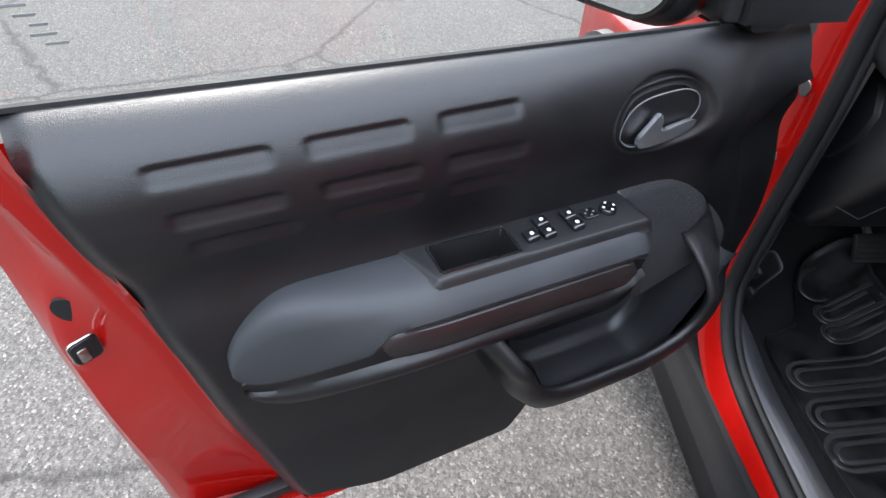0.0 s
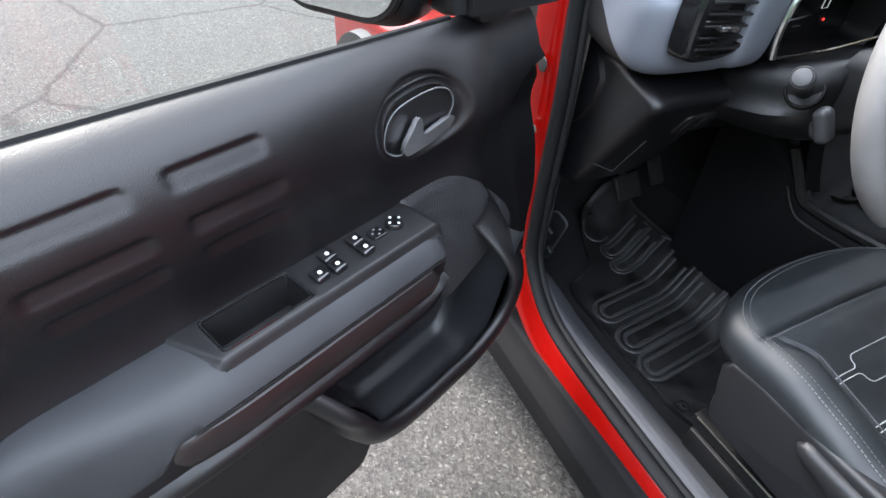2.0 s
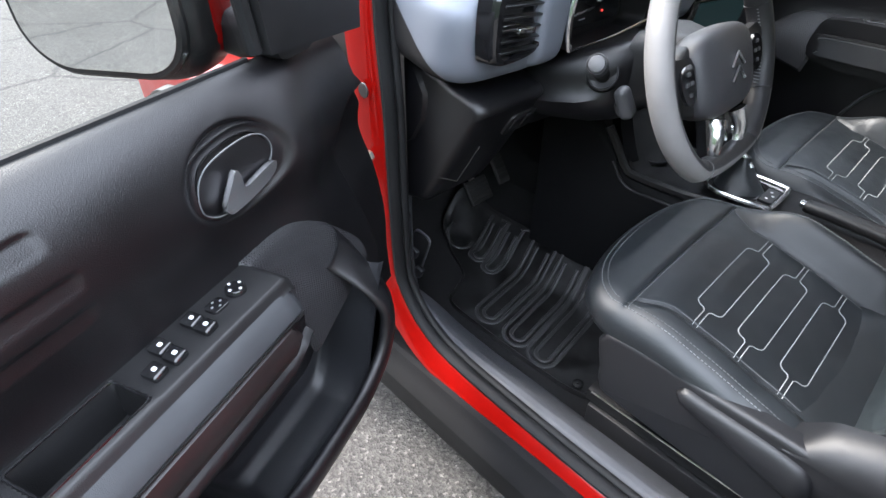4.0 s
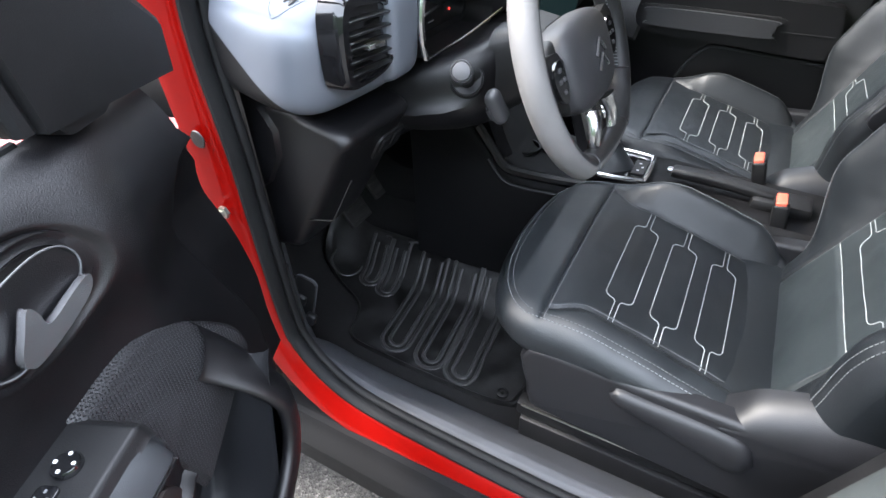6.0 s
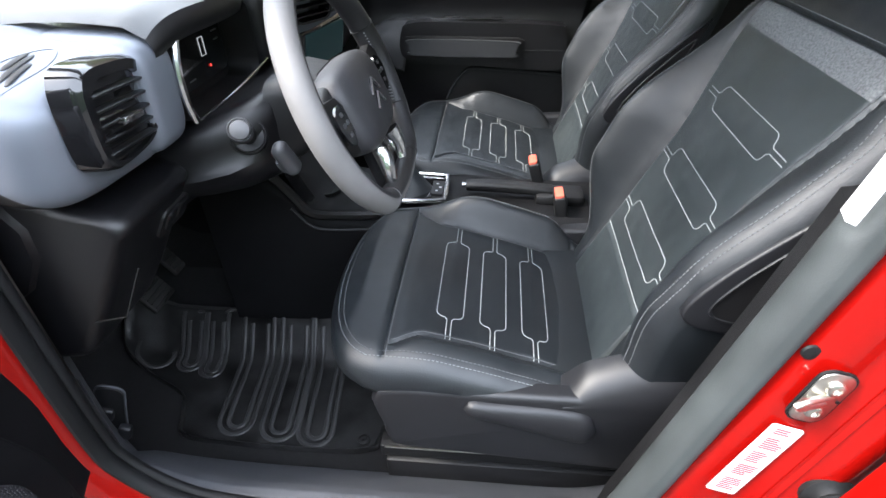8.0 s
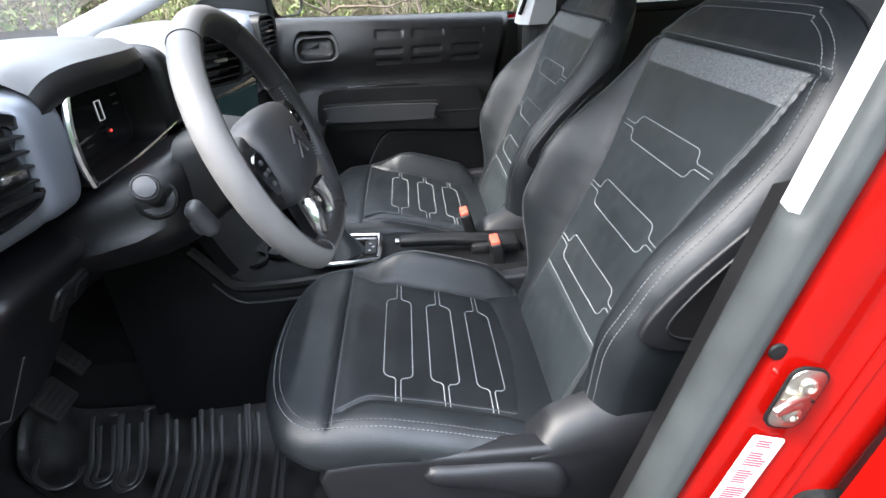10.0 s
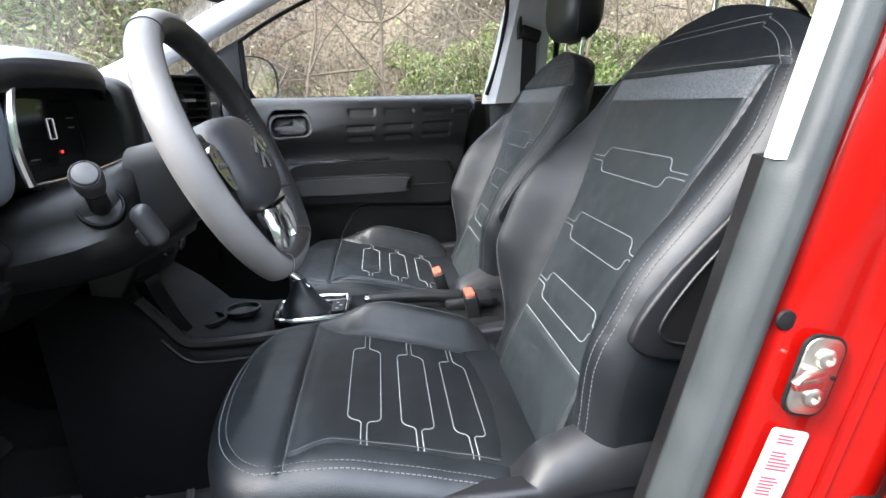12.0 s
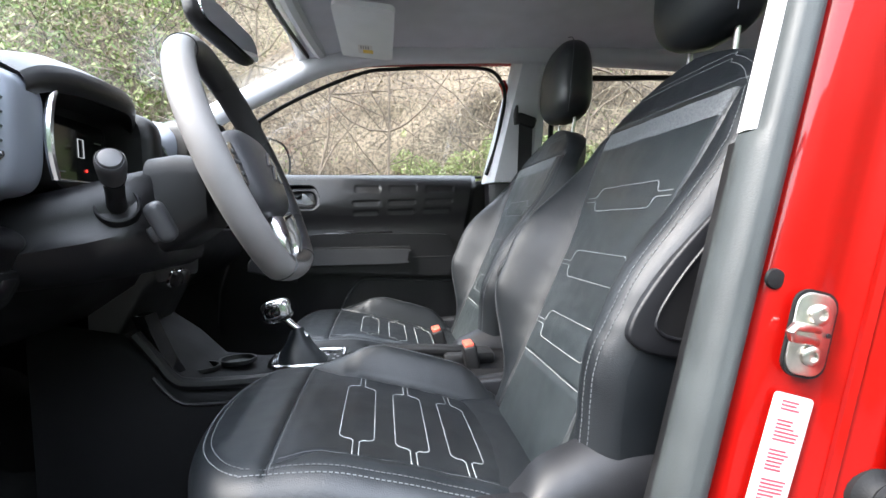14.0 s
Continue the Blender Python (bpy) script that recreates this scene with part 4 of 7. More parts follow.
# sill: cladding below the red, trim inside
b = loft([[Vector((x, y, z - lo)) for y, z in ((0.112, 0.300), (0.080, 0.304), (0.070, 0.2995), (0.066, 0.290), (0.062, 0.281), (0.054, 0.270), (0.044, 0.259), (0.038, 0.246), (0.038, 0.19), (0.052, 0.15), (0.112, 0.15))] for x, lo in ((-0.72, 0.0), (0.26, 0.0), (1.5, 0.0))])
part("sill_cladding", b, CLADDING, body, "grey-black plastic sill cladding", True, 20)
def sill_trim(u, v):
    x = lerp(-0.60, 0.36, u)
    pts = [(0.132, 0.332), (0.150, 0.346), (0.165, 0.346), (0.185, 0.332), (0.225, 0.292), (0.262, 0.255), (0.280, 0.236), (0.288, 0.20), (0.288, 0.17)]
    k = v * (len(pts) - 1)
    i = min(len(pts) - 2, int(k))
    y, z = lerp(pts[i][0], pts[i + 1][0], k - i), lerp(pts[i][1], pts[i + 1][1], k - i)
    rise = 0.10 * sstep(-0.36, -0.60, x) ** 1.5 + 0.07 * sstep(0.18, 0.36, x) ** 2
    return Vector((x, y - 0.02 * sstep(-0.4, -0.6, x) * v, z + rise * (1 - v) ** 0.7))
part("sill_trim", grid(sill_trim, 60, 32), SILL, body, "grained dark sill trim", True, 70)
def kick(u, v):
    x, z = lerp(-0.545, -0.98, u), lerp(0.18, 0.64, v)
    y = 0.150 + 0.09 * sstep(-0.55, -0.66, x) + 0.02 * sstep(0.45, 0.25, z)
    return Vector((x, y, z))
part("kick_panel", grid(kick, 24, 20), SILL, body, "dark plastic kick panel")
hook = part("bonnet_release", prism(rrect(0.050, 0.150, 0.016), 0.010, Matrix.Translation((-0.638, 0.247, 0.432)) @ pose(0, 0, 0, 90, 17, 8), 0.003), PLASTIC_DARK, body, "black bonnet release recess")
part("release_rim", tube([Matrix.Translation((-0.638, 0.240, 0.432)) @ pose(0, 0, 0, 90, 17, 8) @ Vector((x, y, -0.004)) for x, y in rrect(0.050, 0.150, 0.016)], 0.0028, 6, True), SILL, hook)
part("release_grip", rbox((0.030, 0.016, 0.030), 0.005, 3, pose(-0.642, 0.235, 0.440, 0, 22, 8)), SHIELD, hook)
part("release_clip", rbox((0.024, 0.016, 0.034), 0.005, 3, pose(-0.622, 0.233, 0.388, 0, 22, 8)), SHIELD, hook)
part("kick_screw", lathe([(0.006, 0), (0.006, 0.003), (0.002, 0.004)], 12, Matrix.Translation((-0.590, 0.176, 0.60)) @ pose(0, 0, 0, 90, 0, 0)), PLASTIC_DARK, body)
# trim between seal and dashboard
part("dash_side_trim", grid(lambda u, v: Vector((lerp(-0.548, -0.66, u), 0.148 + 0.035 * u ** 0.7, lerp(0.58, 1.13, v))), 10, 20), PLASTIC, body)
# left front wing seen past the door
def wing(u, v):
    x, z = lerp(-0.66, -1.75, u), lerp(0.22, 0.915, v)
    return Vector((x, 0.02 - 0.02 * math.sin(math.pi * u) + 0.10 * sstep(0.86, 1.0, v) ** 2, z - 0.12 * u * v))
part("front_wing", grid(wing, 40, 30), RED, body)
arch = bmesh.new()
rows = []
for k in range(25):
    a = math.pi * k / 24
    rows.append([Vector((-1.28 + r * math.cos(a), y, 0.27 + r * math.sin(a) * 1.08)) for r, y in ((0.30, 0.06), (0.30, -0.035), (0.35, -0.045), (0.43, -0.03), (0.44, 0.02))])
loft(rows, arch, True)
part("wheel_arch", arch, PLASTIC_DARK, body, "black plastic wheel arch trim")
tyre = lathe([(0.20, -0.09), (0.30, -0.10), (0.325, -0.07), (0.33, 0.0), (0.325, 0.07), (0.30, 0.10), (0.20, 0.09)], 40, Matrix.Translation((-1.28, 0.10, 0.28)) @ pose(0, 0, 0, 90, 0, 0))
part("front_wheel", tyre, TYRE, body, "black front tyre")

# plain body panels that close the shell
part("bonnet", grid(lambda u, v: Vector((lerp(-1.24, -2.02, u), lerp(0.10, 1.63, v), 0.975 - 0.10 * u ** 1.5 - 0.05 * abs(2 * v - 1) ** 4 - 0.10 * sstep(0.85, 1, u) ** 2)), 24, 24), RED, body)
part("nose", grid(lambda u, v: Vector((-1.86 - 0.16 * math.sin(math.pi * v) ** 0.6, lerp(0.06, 1.67, v), lerp(0.12, 0.78, u))), 12, 24), PLASTIC_DARK, body)
part("front_wing", grid(lambda u, v: Vector((lerp(-0.60, -1.80, u), 1.70 - 0.08 * sstep(0.9, 1, v), lerp(0.22, 0.93, v))), 20, 16), RED, body)
part("quarter_panel", grid(lambda u, v: Vector((lerp(0.56, 1.97, u), 1.70 + 0.02 * math.sin(3.1 * v), lerp(0.24, 1.05, v))), 20, 16), RED, body)
part("tail_skin", grid(lambda u, v: Vector((1.97 + 0.05 * math.sin(3.1 * u), lerp(0.04, 1.70, v), lerp(0.20, 1.05, u))), 12, 16), RED, body)
# floor, bulkhead, tail
def floor_p(u, v):
    x, y = lerp(-1.25, 1.9, u), lerp(0.24, 1.50, v)
    return Vector((x, y, 0.178 + 0.30 * sstep(-0.88, -1.2, x) + 0.14 * sstep(0.80, 0.83, y) * sstep(1.06, 1.03, y)))
part("floor_carpet", grid(floor_p, 60, 48), CARPET, body, "black carpeted car floor")
part("bulkhead", grid(lambda u, v: Vector((-1.24, lerp(0.05, 1.68, u), lerp(0.1, 1.02, v))), 4, 4), CARPET, body)
part("tail_wall", grid(lambda u, v: Vector((1.95, lerp(0.05, 1.68, u), lerp(0.1, 1.0, v))), 4, 4), PLASTIC_DARK, body)
# right side: rear door panel, posts, roof rail
def right_low(u, v):
    return Vector((lerp(0.60, 1.95, u), 1.52, lerp(0.1, 1.05, v)))
part("side_panel", grid(right_low, 8, 8), PLASTIC, body)
part("kick_panel", grid(lambda u, v: Vector((lerp(-1.24, -0.46, u), 1.525, lerp(0.1, 1.10, v))), 6, 6), PLASTIC_DARK, body)
part("door_backing", grid(lambda u, v: Vector((lerp(-0.5, 0.5, u), 1.53, lerp(0.1, 0.66, v))), 4, 4), PLASTIC_DARK, body)
part("sill", rbox((2.6, 0.12, 0.2), 0.02, 2, pose(0.5, 1.56, 0.2)), PLASTIC_DARK, body)
part("post_trim", loft([[Vector((x + (z - 1.05) * lerp(0.29, 0.10, sstep(0.42, 0.60, x)), y, z)) for x, y in ((0.420, 1.545), (0.424, 1.475), (0.446, 1.440), (0.575, 1.438), (0.612, 1.47), (0.62, 1.545))] for z in (1.032, 1.1, 1.2, 1.3, 1.4, 1.48)]), PALE_TRIM_D, body, "light grey door post trim")
part("post_trim", loft([[Vector((x, y, z)) for x, y in ((0.425, 1.545), (0.43, 1.48), (0.47, 1.45), (0.60, 1.45), (0.64, 1.545))] for z in (0.2, 0.5, 0.8, 1.03)]), PLASTIC_DARK, body)
RAIL = smooth_path([(-0.92, 1.40, 1.075), (-0.60, 1.425, 1.205), (-0.30, 1.432, 1.352), (-0.12, 1.432, 1.430), (0.05, 1.432, 1.462), (0.30, 1.434, 1.470), (0.60, 1.434, 1.468), (1.2, 1.42, 1.43), (1.8, 1.38, 1.36)], 6)
part("roof_rail", tube(RAIL, 0.036, 12, flat=1.0), PALE_TRIM_D, body, "light grey windscreen post and roof rail trim")
RAIL_L = [Vector((p.x, 1.73 - p.y - 0.02, p.z)) for p in RAIL]
part("roof_rail", tube(RAIL_L, 0.036, 12), PALE_TRIM_D, body)
# window outline of the passenger door
WO = smooth_path([(-0.56, 1.475, 1.07), (-0.54, 1.475, 1.12), (-0.345, 1.472, 1.255), (-0.186, 1.468, 1.339), (0.004, 1.465, 1.411), (0.12, 1.465, 1.424), (0.233, 1.465, 1.428), (0.40, 1.465, 1.426), (0.462, 1.466, 1.408), (0.494, 1.47, 1.345), (0.480, 1.472, 1.25), (0.455, 1.474, 1.15), (0.420, 1.476, 1.06)], 6)
part("window_seal", tube(WO, 0.0065, 8), RUBBER, passenger_door, "black rubber window seal")
part("painted_frame", tube([p + Vector((0.016, 0.040, 0.0)) for p in WO if p.x > 0.40 and 1.10 < p.z < 1.40], 0.014, 8), RED, passenger_door, "red painted window frame")
pg = part("window_glass", grid(lambda u, v: Vector((lerp(-0.60, 0.52, u), 1.535 - 0.03 * v, lerp(1.03, 1.46, v))), 2, 2), CLEAR, passenger_door, "clear side window glass")
pg.visible_shadow = False
part("belt_seal", tube([(-0.56, 1.565, 1.090), (0.0, 1.565, 1.074), (0.42, 1.565, 1.060)], 0.005, 6), RUBBER, passenger_door)
part("outer_skin", grid(lambda u, v: Vector((lerp(-0.62, 0.55, u), 1.70 + 0.03 * math.sin(3.1 * v), lerp(0.24, 1.05, v))), 6, 8), RED, passenger_door)
part("door_end", rbox((0.13, 0.04, 0.74), 0.008, 2, pose(0.385, 1.560, 0.675)), PLASTIC_DARK, passenger_door)
mo, mh, mn = Vector((-0.333, 1.645, 1.156)), Vector((0.42, 0.906, 0)), Vector((0.906, -0.42, 0.03))
MS = smooth_path([(-0.098, 0.040, 0), (-0.078, 0.060, 0), (-0.02, 0.066, 0), (0.052, 0.056, 0), (0.086, 0.030, 0), (0.096, -0.010, 0), (0.087, -0.048, 0), (0.062, -0.064, 0), (0.0, -0.066, 0), (-0.040, -0.062, 0), (-0.066, -0.030, 0)], 5, True)
def mirror_ring(f, d):
    return [mo + mh * (p.x * f) + Vector((0, 0, p.y * f)) + mn * d for p in MS]
part("mirror_housing", loft([mirror_ring(f, d) for f, d in ((0.98, -0.004), (1.0, 0.003), (1.05, 0.004), (1.09, -0.004), (1.10, -0.025), (1.05, -0.055), (0.85, -0.080), (0.5, -0.092), (0.05, -0.095))], None, True), PLASTIC_DARK, passenger_door, "black door mirror housing")
part("mirror_face", loft([mirror_ring(f, d) for f, d in ((1.0, -0.002), (0.99, 0.0), (0.5, 0.0), (0.01, 0.0))], None, True), MIRROR, passenger_door, "side mirror glass")
part("mirror_arm", rbox((0.06, 0.14, 0.05), 0.014, 2, pose(-0.43, 1.585, 1.085, 0, 0, 20)), PLASTIC_DARK, passenger_door)
part("sail_panel", prism([(-0.66, 1.055), (-0.352, 1.055), (-0.348, 1.262), (-0.42, 1.225), (-0.66, 1.09)], 0.03, frame_of((0, 1.495, 0), (1, 0, 0), (0, 0, 1)), 0.004), PLASTIC_DARK, passenger_door, "black triangular mirror trim")
part("window_post", tube([(-0.346, 1.480, 1.06), (-0.344, 1.476, 1.262)], 0.009, 8), RUBBER, passenger_door)
# rear side window and tail glass
rw = smooth_path([(0.655, 1.50, 1.07), (0.675, 1.49, 1.30), (0.72, 1.485, 1.385), (0.9, 1.485, 1.395), (1.2, 1.48, 1.385), (1.5, 1.47, 1.30), (1.62, 1.48, 1.07)], 6)
part("rear_window_seal", tube(rw, 0.010, 8), RUBBER, body)
part("rear_belt", rbox((1.1, 0.05, 0.03), 0.008, 2, pose(1.12, 1.515, 1.06)), PLASTIC, body)
g = part("rear_side_glass", grid(lambda u, v: Vector((lerp(0.64, 1.65, u), 1.525 - 0.03 * v, lerp(1.04, 1.42, v))), 2, 2), CLEAR, body)
g.visible_shadow = False
part("quarter_trim", grid(lambda u, v: Vector((lerp(1.58, 1.95, u), 1.49 - 0.05 * v, lerp(1.02, 1.44, v))), 2, 2), PALE_TRIM_D, body)
# windscreen
def screen_p(u, v):
    y = lerp(0.22, 1.50, u)
    bow = 0.10 * (2 * u - 1) ** 2
    return Vector((lerp(-1.06, -0.17, v) + bow * (1 - 0.5 * v), y, lerp(1.02, 1.475, v) - 0.01 * (2 * u - 1) ** 2))
ws = part("windscreen", grid(screen_p, 16, 8), CLEAR, body, "clear windscreen glass")
ws.visible_shadow = False
part("windscreen_header", tube([screen_p(k / 16, 1.0) + Vector((0.01, 0, -0.008)) for k in range(17)], 0.022, 8), PALE_TRIM_D, body)
part("screen_band", tube([screen_p(k / 16, 0.965) + Vector((0, 0, -0.004)) for k in range(17)], 0.008, 6), PLASTIC_DARK, body)
part("screen_edge", tube([screen_p(0.975, k / 10) + Vector((0.0, 0.0, -0.004)) for k in range(11)], 0.009, 6), PLASTIC_DARK, body)
# scuttle
part("scuttle", grid(lambda u, v: Vector((lerp(-1.25, -0.98, u), lerp(0.05, 1.68, v), lerp(0.99, 1.03, u))), 4, 4), PLASTIC_DARK, body)
# ceiling
def head_p(u, v):
    x, s = lerp(-0.20, 1.95, u), 2 * v - 1
    return Vector((x, lerp(0.27, 1.46, v), 1.505 - 0.045 * s ** 4 - 0.035 * sstep(0.12, 0.0, u) - 0.07 * sstep(0.6, 1, u) ** 2))
solo("ceiling", grid(head_p, 40, 30), HEADLINER, "light grey fabric headliner of the car roof", "ceiling", "structure")
part("roof_skin", grid(lambda u, v: head_p(u, v) + Vector((0, (2 * v - 1) * 0.12, 0.035 - 0.03 * (2 * v - 1) ** 6)), 20, 20), RED, body)

# ---- dashboard ----
dash = thing("dashboard", (-0.6, 0.8, 0.6), "black dashboard with silver vent pod and digital cluster", "dashboard")
def dash_loop(y):
    e = sstep(0.16, 0.24, y)
    k = sstep(0.62, 0.74, y)
    prof = [(-1.10, 0.95), (-1.05, 1.03), (-0.80, 1.075), (-0.56, 1.085), (-0.46, 1.07), (-0.435 - 0.02 * k, 1.00), (-0.44 - 0.02 * k, 0.955), (-0.415 - 0.03 * k, 0.935), (-0.395, 0.90), (-0.400, 0.855), (-0.435, 0.80), (-0.52, 0.745), (-0.66, 0.70), (-0.85, 0.66), (-1.10, 0.64)]
    back = 0.075 * (1 - sstep(0.41, 0.46, y))
    return [Vector((x - (0.05 * (1 - e) if x > -0.6 else 0) - (back if z < 0.96 and x > -0.7 else 0), y, z - 0.02 * (1 - e) * (z > 1.0))) for x, z in prof]
part("dash_body", loft([dash_loop(y) for y in (0.165, 0.17, 0.18, 0.20, 0.24, 0.3, 0.4, 0.5, 0.6, 0.66, 0.72, 0.8, 1.0, 1.2, 1.4, 1.46)]), PLASTIC, dash, "", True, 50)
part("dash_top", grid(lambda u, v: Vector((lerp(-1.06, -0.56, u), lerp(0.15, 1.50, v), lerp(1.035, 1.098, u ** 0.6) - 0.012 * sstep(0.92, 1, u) - 0.02 * (2 * v - 1) ** 8)), 20, 30), DASH_TOP, dash, "grey soft dashboard top")
def pod_half(upper):
    q = super_box((0, 0, 0), (0.125, 0.134, 0.082) if upper else (0.1245, 0.1335, 0.0815), 0.52, 96, 56, pose(-0.503, 0.258, 1.028, 0, 10, -6))
    if upper:
        bmesh.ops.bisect_plane(q, geom=list(q.verts) + list(q.edges) + list(q.faces), plane_co=(-0.44, 0.2, 0.957), plane_no=(0.72, 0.0, 0.69), clear_inner=True)
    return q
part("vent_pod", pod_half(True), SILVER, dash, "satin silver-blue vent pod")
part("pod_underside", pod_half(False), PLASTIC_DARK, dash)
vm = frame_of((-0.366, 0.222, 1.038), (-0.10, 1, -0.10), (0, 0.10, 1))  # x to the right, y up, z towards the front
vsgn = 1 if vm.col[2].to_3d().x > 0 else -1
vent = bmesh.new()
VO = smooth_path([(-0.060, 0.014, 0), (-0.056, 0.044, 0), (-0.040, 0.058, 0), (0.0, 0.060, 0), (0.055, 0.056, 0), (0.076, 0.040, 0), (0.084, 0.0, 0), (0.080, -0.028, 0), (0.055, -0.048, 0), (0.0, -0.056, 0), (-0.038, -0.054, 0), (-0.054, -0.038, 0)], 5, True)
rows = []
for f, d in ((1.06, -0.03), (1.04, -0.008), (1.01, 0.001), (0.96, 0.005), (0.82, 0.0045), (0.79, 0.0015), (0.78, -0.0015), (0.3, -0.002), (0.01, -0.002)):
    rows.append([vent.verts.new(vm @ Vector((p.x * f + (0.006 if f < 0.9 else 0), p.y * f - (0.004 if f < 0.9 else 0), d * vsgn))) for p in VO])
m = len(VO)
for a, e in zip(rows, rows[1:]):
    for k in range(m):
        vent.faces.new((a[k], a[(k + 1) % m], e[(k + 1) % m], e[k]))
vf = part("air_vent", vent, GLOSS, dash, "gloss black air vent surround")
for k in range(5):
    y = -0.034 + 0.0165 * k
    part("vent_slat", rbox((0.106, 0.0035, 0.014), 0.001, 2, vm @ pose(0.010, y - 0.002, 0.0 * vsgn, 12 * vsgn, 0, 0)), PLASTIC, vf)
part("vent_tab", rbox((0.042, 0.008, 0.012), 0.002, 2, vm @ pose(0.012, -0.006, 0.008 * vsgn)), CHROME, vf, "silver vent tab")
# demister slot on top of the pod
pod_tree = BVHTree.FromBMesh(pod_half(True))
def on_pod(x, y, lift):
    hit = pod_tree.ray_cast(Vector((x, y, 1.4)), Vector((0, 0, -1)))[0]
    return hit + Vector((0, 0, lift))
ring = smooth_path([(-0.446 + q, 0.200 + p, 0) for p, q in ((-0.062, 0.008), (-0.03, 0.020), (0.02, 0.020), (0.060, 0.004), (0.05, -0.012), (0.0, -0.020), (-0.045, -0.010))], 5, True)
part("demister_rim", tube([on_pod(p.x, p.y, 0.0002) for p in ring], 0.0014, 6, True, flat=0.6), SILVER, dash)
for k in (-1, 0, 1):
    half_ = 0.036 - 0.010 * abs(k)
    part("demister_slit", tube([on_pod(-0.446 - 0.010 * k - 0.16 * a, 0.200 + 0.012 * k + a, 0.0006) for a in [half_ * (j / 6 - 1) for j in range(13)]], [0.0015, 0.003, 0.0038, 0.004, 0.004, 0.004, 0.004, 0.004, 0.004, 0.004, 0.0038, 0.003, 0.0015], 8, flat=0.35, up=(0, 0, 1)), PLASTIC_DARK, dash)
# instrument cluster
cl = part("cluster_case", loft([[Vector((x, 0.4925 + y * sc, 1.031 + z * sc)) for y, z in rrect(0.262, 0.135, 0.03, 5)] for x, sc in ((-0.50, 0.98), (-0.372, 1.0), (-0.362, 1.0), (-0.36, 0.965), (-0.40, 0.93), (-0.415, 0.92))], None, True), PLASTIC_DARK, dash, "black instrument cluster housing")
part("cluster_screen", prism(rrect(0.215, 0.095, 0.012), 0.003, frame_of((-0.4145, 0.492, 1.031), (0, 1, 0), (0, 0, 1))), SCREEN, dash, "dark digital instrument screen")
cf = frame_of((-0.4105, 0.492, 1.031), (0, 1, 0), (0, 0, 1))
for pts in ([(-0.012, 0.016), (0.012, 0.016), (0.012, -0.022), (-0.012, -0.022), (-0.012, 0.016)],):
    part("speed_digit", tube([cf @ Vector((x * 0.62 + 0.034, y * 0.75 + 0.008, 0)) for x, y in pts], 0.0008, 4), DISPLAY, cl, "lit speed reading zero")
part("warning_light", lathe([(0.0022, 0), (0.0022, 0.001)], 12, cf @ Matrix.Translation((0.046, -0.028, 0))), DISPLAY_RED, cl, "lit red warning lamp")
for k, (x, y, w) in enumerate(((-0.07, 0.02, 0.03), (-0.07, 0.008, 0.022), (-0.07, -0.004, 0.026), (0.085, 0.02, 0.02), (0.085, 0.006, 0.016), (-0.02, -0.034, 0.02))):
    part("display_line", rbox((w, 0.002, 0.0006), 0, 1, cf @ pose(x, y, 0)), GREY_MARK, cl)
part("cluster_trim", tube(smooth_path([(-0.355, 0.367, 1.092), (-0.355, 0.352, 1.05), (-0.355, 0.350, 1.01), (-0.355, 0.359, 0.974)], 5), 0.0055, 8), CHROME, dash, "bright trim beside the cluster")
part("cluster_trim_low", tube(smooth_path([(-0.355, 0.359, 0.974), (-0.352, 0.42, 0.974), (-0.350, 0.504, 0.977), (-0.350, 0.635, 0.988)], 5), 0.0022, 8), CHROME, dash)
def hood(u, v):
    y = lerp(0.318, 0.665, v)
    s = 2 * v - 1
    x = lerp(-0.62, -0.335, u) - 0.03 * s * s * u - 0.03 * sstep(0.55, 1.0, v) * u
    return Vector((x, y, 1.134 - (0.024 * abs(s) ** 6 if s < 0 else 0.045 * s ** 3.5) + 0.010 * math.sin(math.pi * u) - 0.012 * sstep(0.9, 1, u)))
part("cluster_hood", grid(hood, 20, 30), DASH_TOP, dash, "grey cluster hood")
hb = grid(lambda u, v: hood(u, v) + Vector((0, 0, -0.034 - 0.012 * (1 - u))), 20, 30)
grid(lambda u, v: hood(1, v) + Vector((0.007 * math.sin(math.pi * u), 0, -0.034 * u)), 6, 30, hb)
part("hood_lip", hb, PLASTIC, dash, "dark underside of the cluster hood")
part("hood_cheek", super_box((0, 0, 0), (0.12, 0.028, 0.078), 0.45, 28, 18, pose(-0.462, 0.652, 1.040)), PLASTIC, dash)
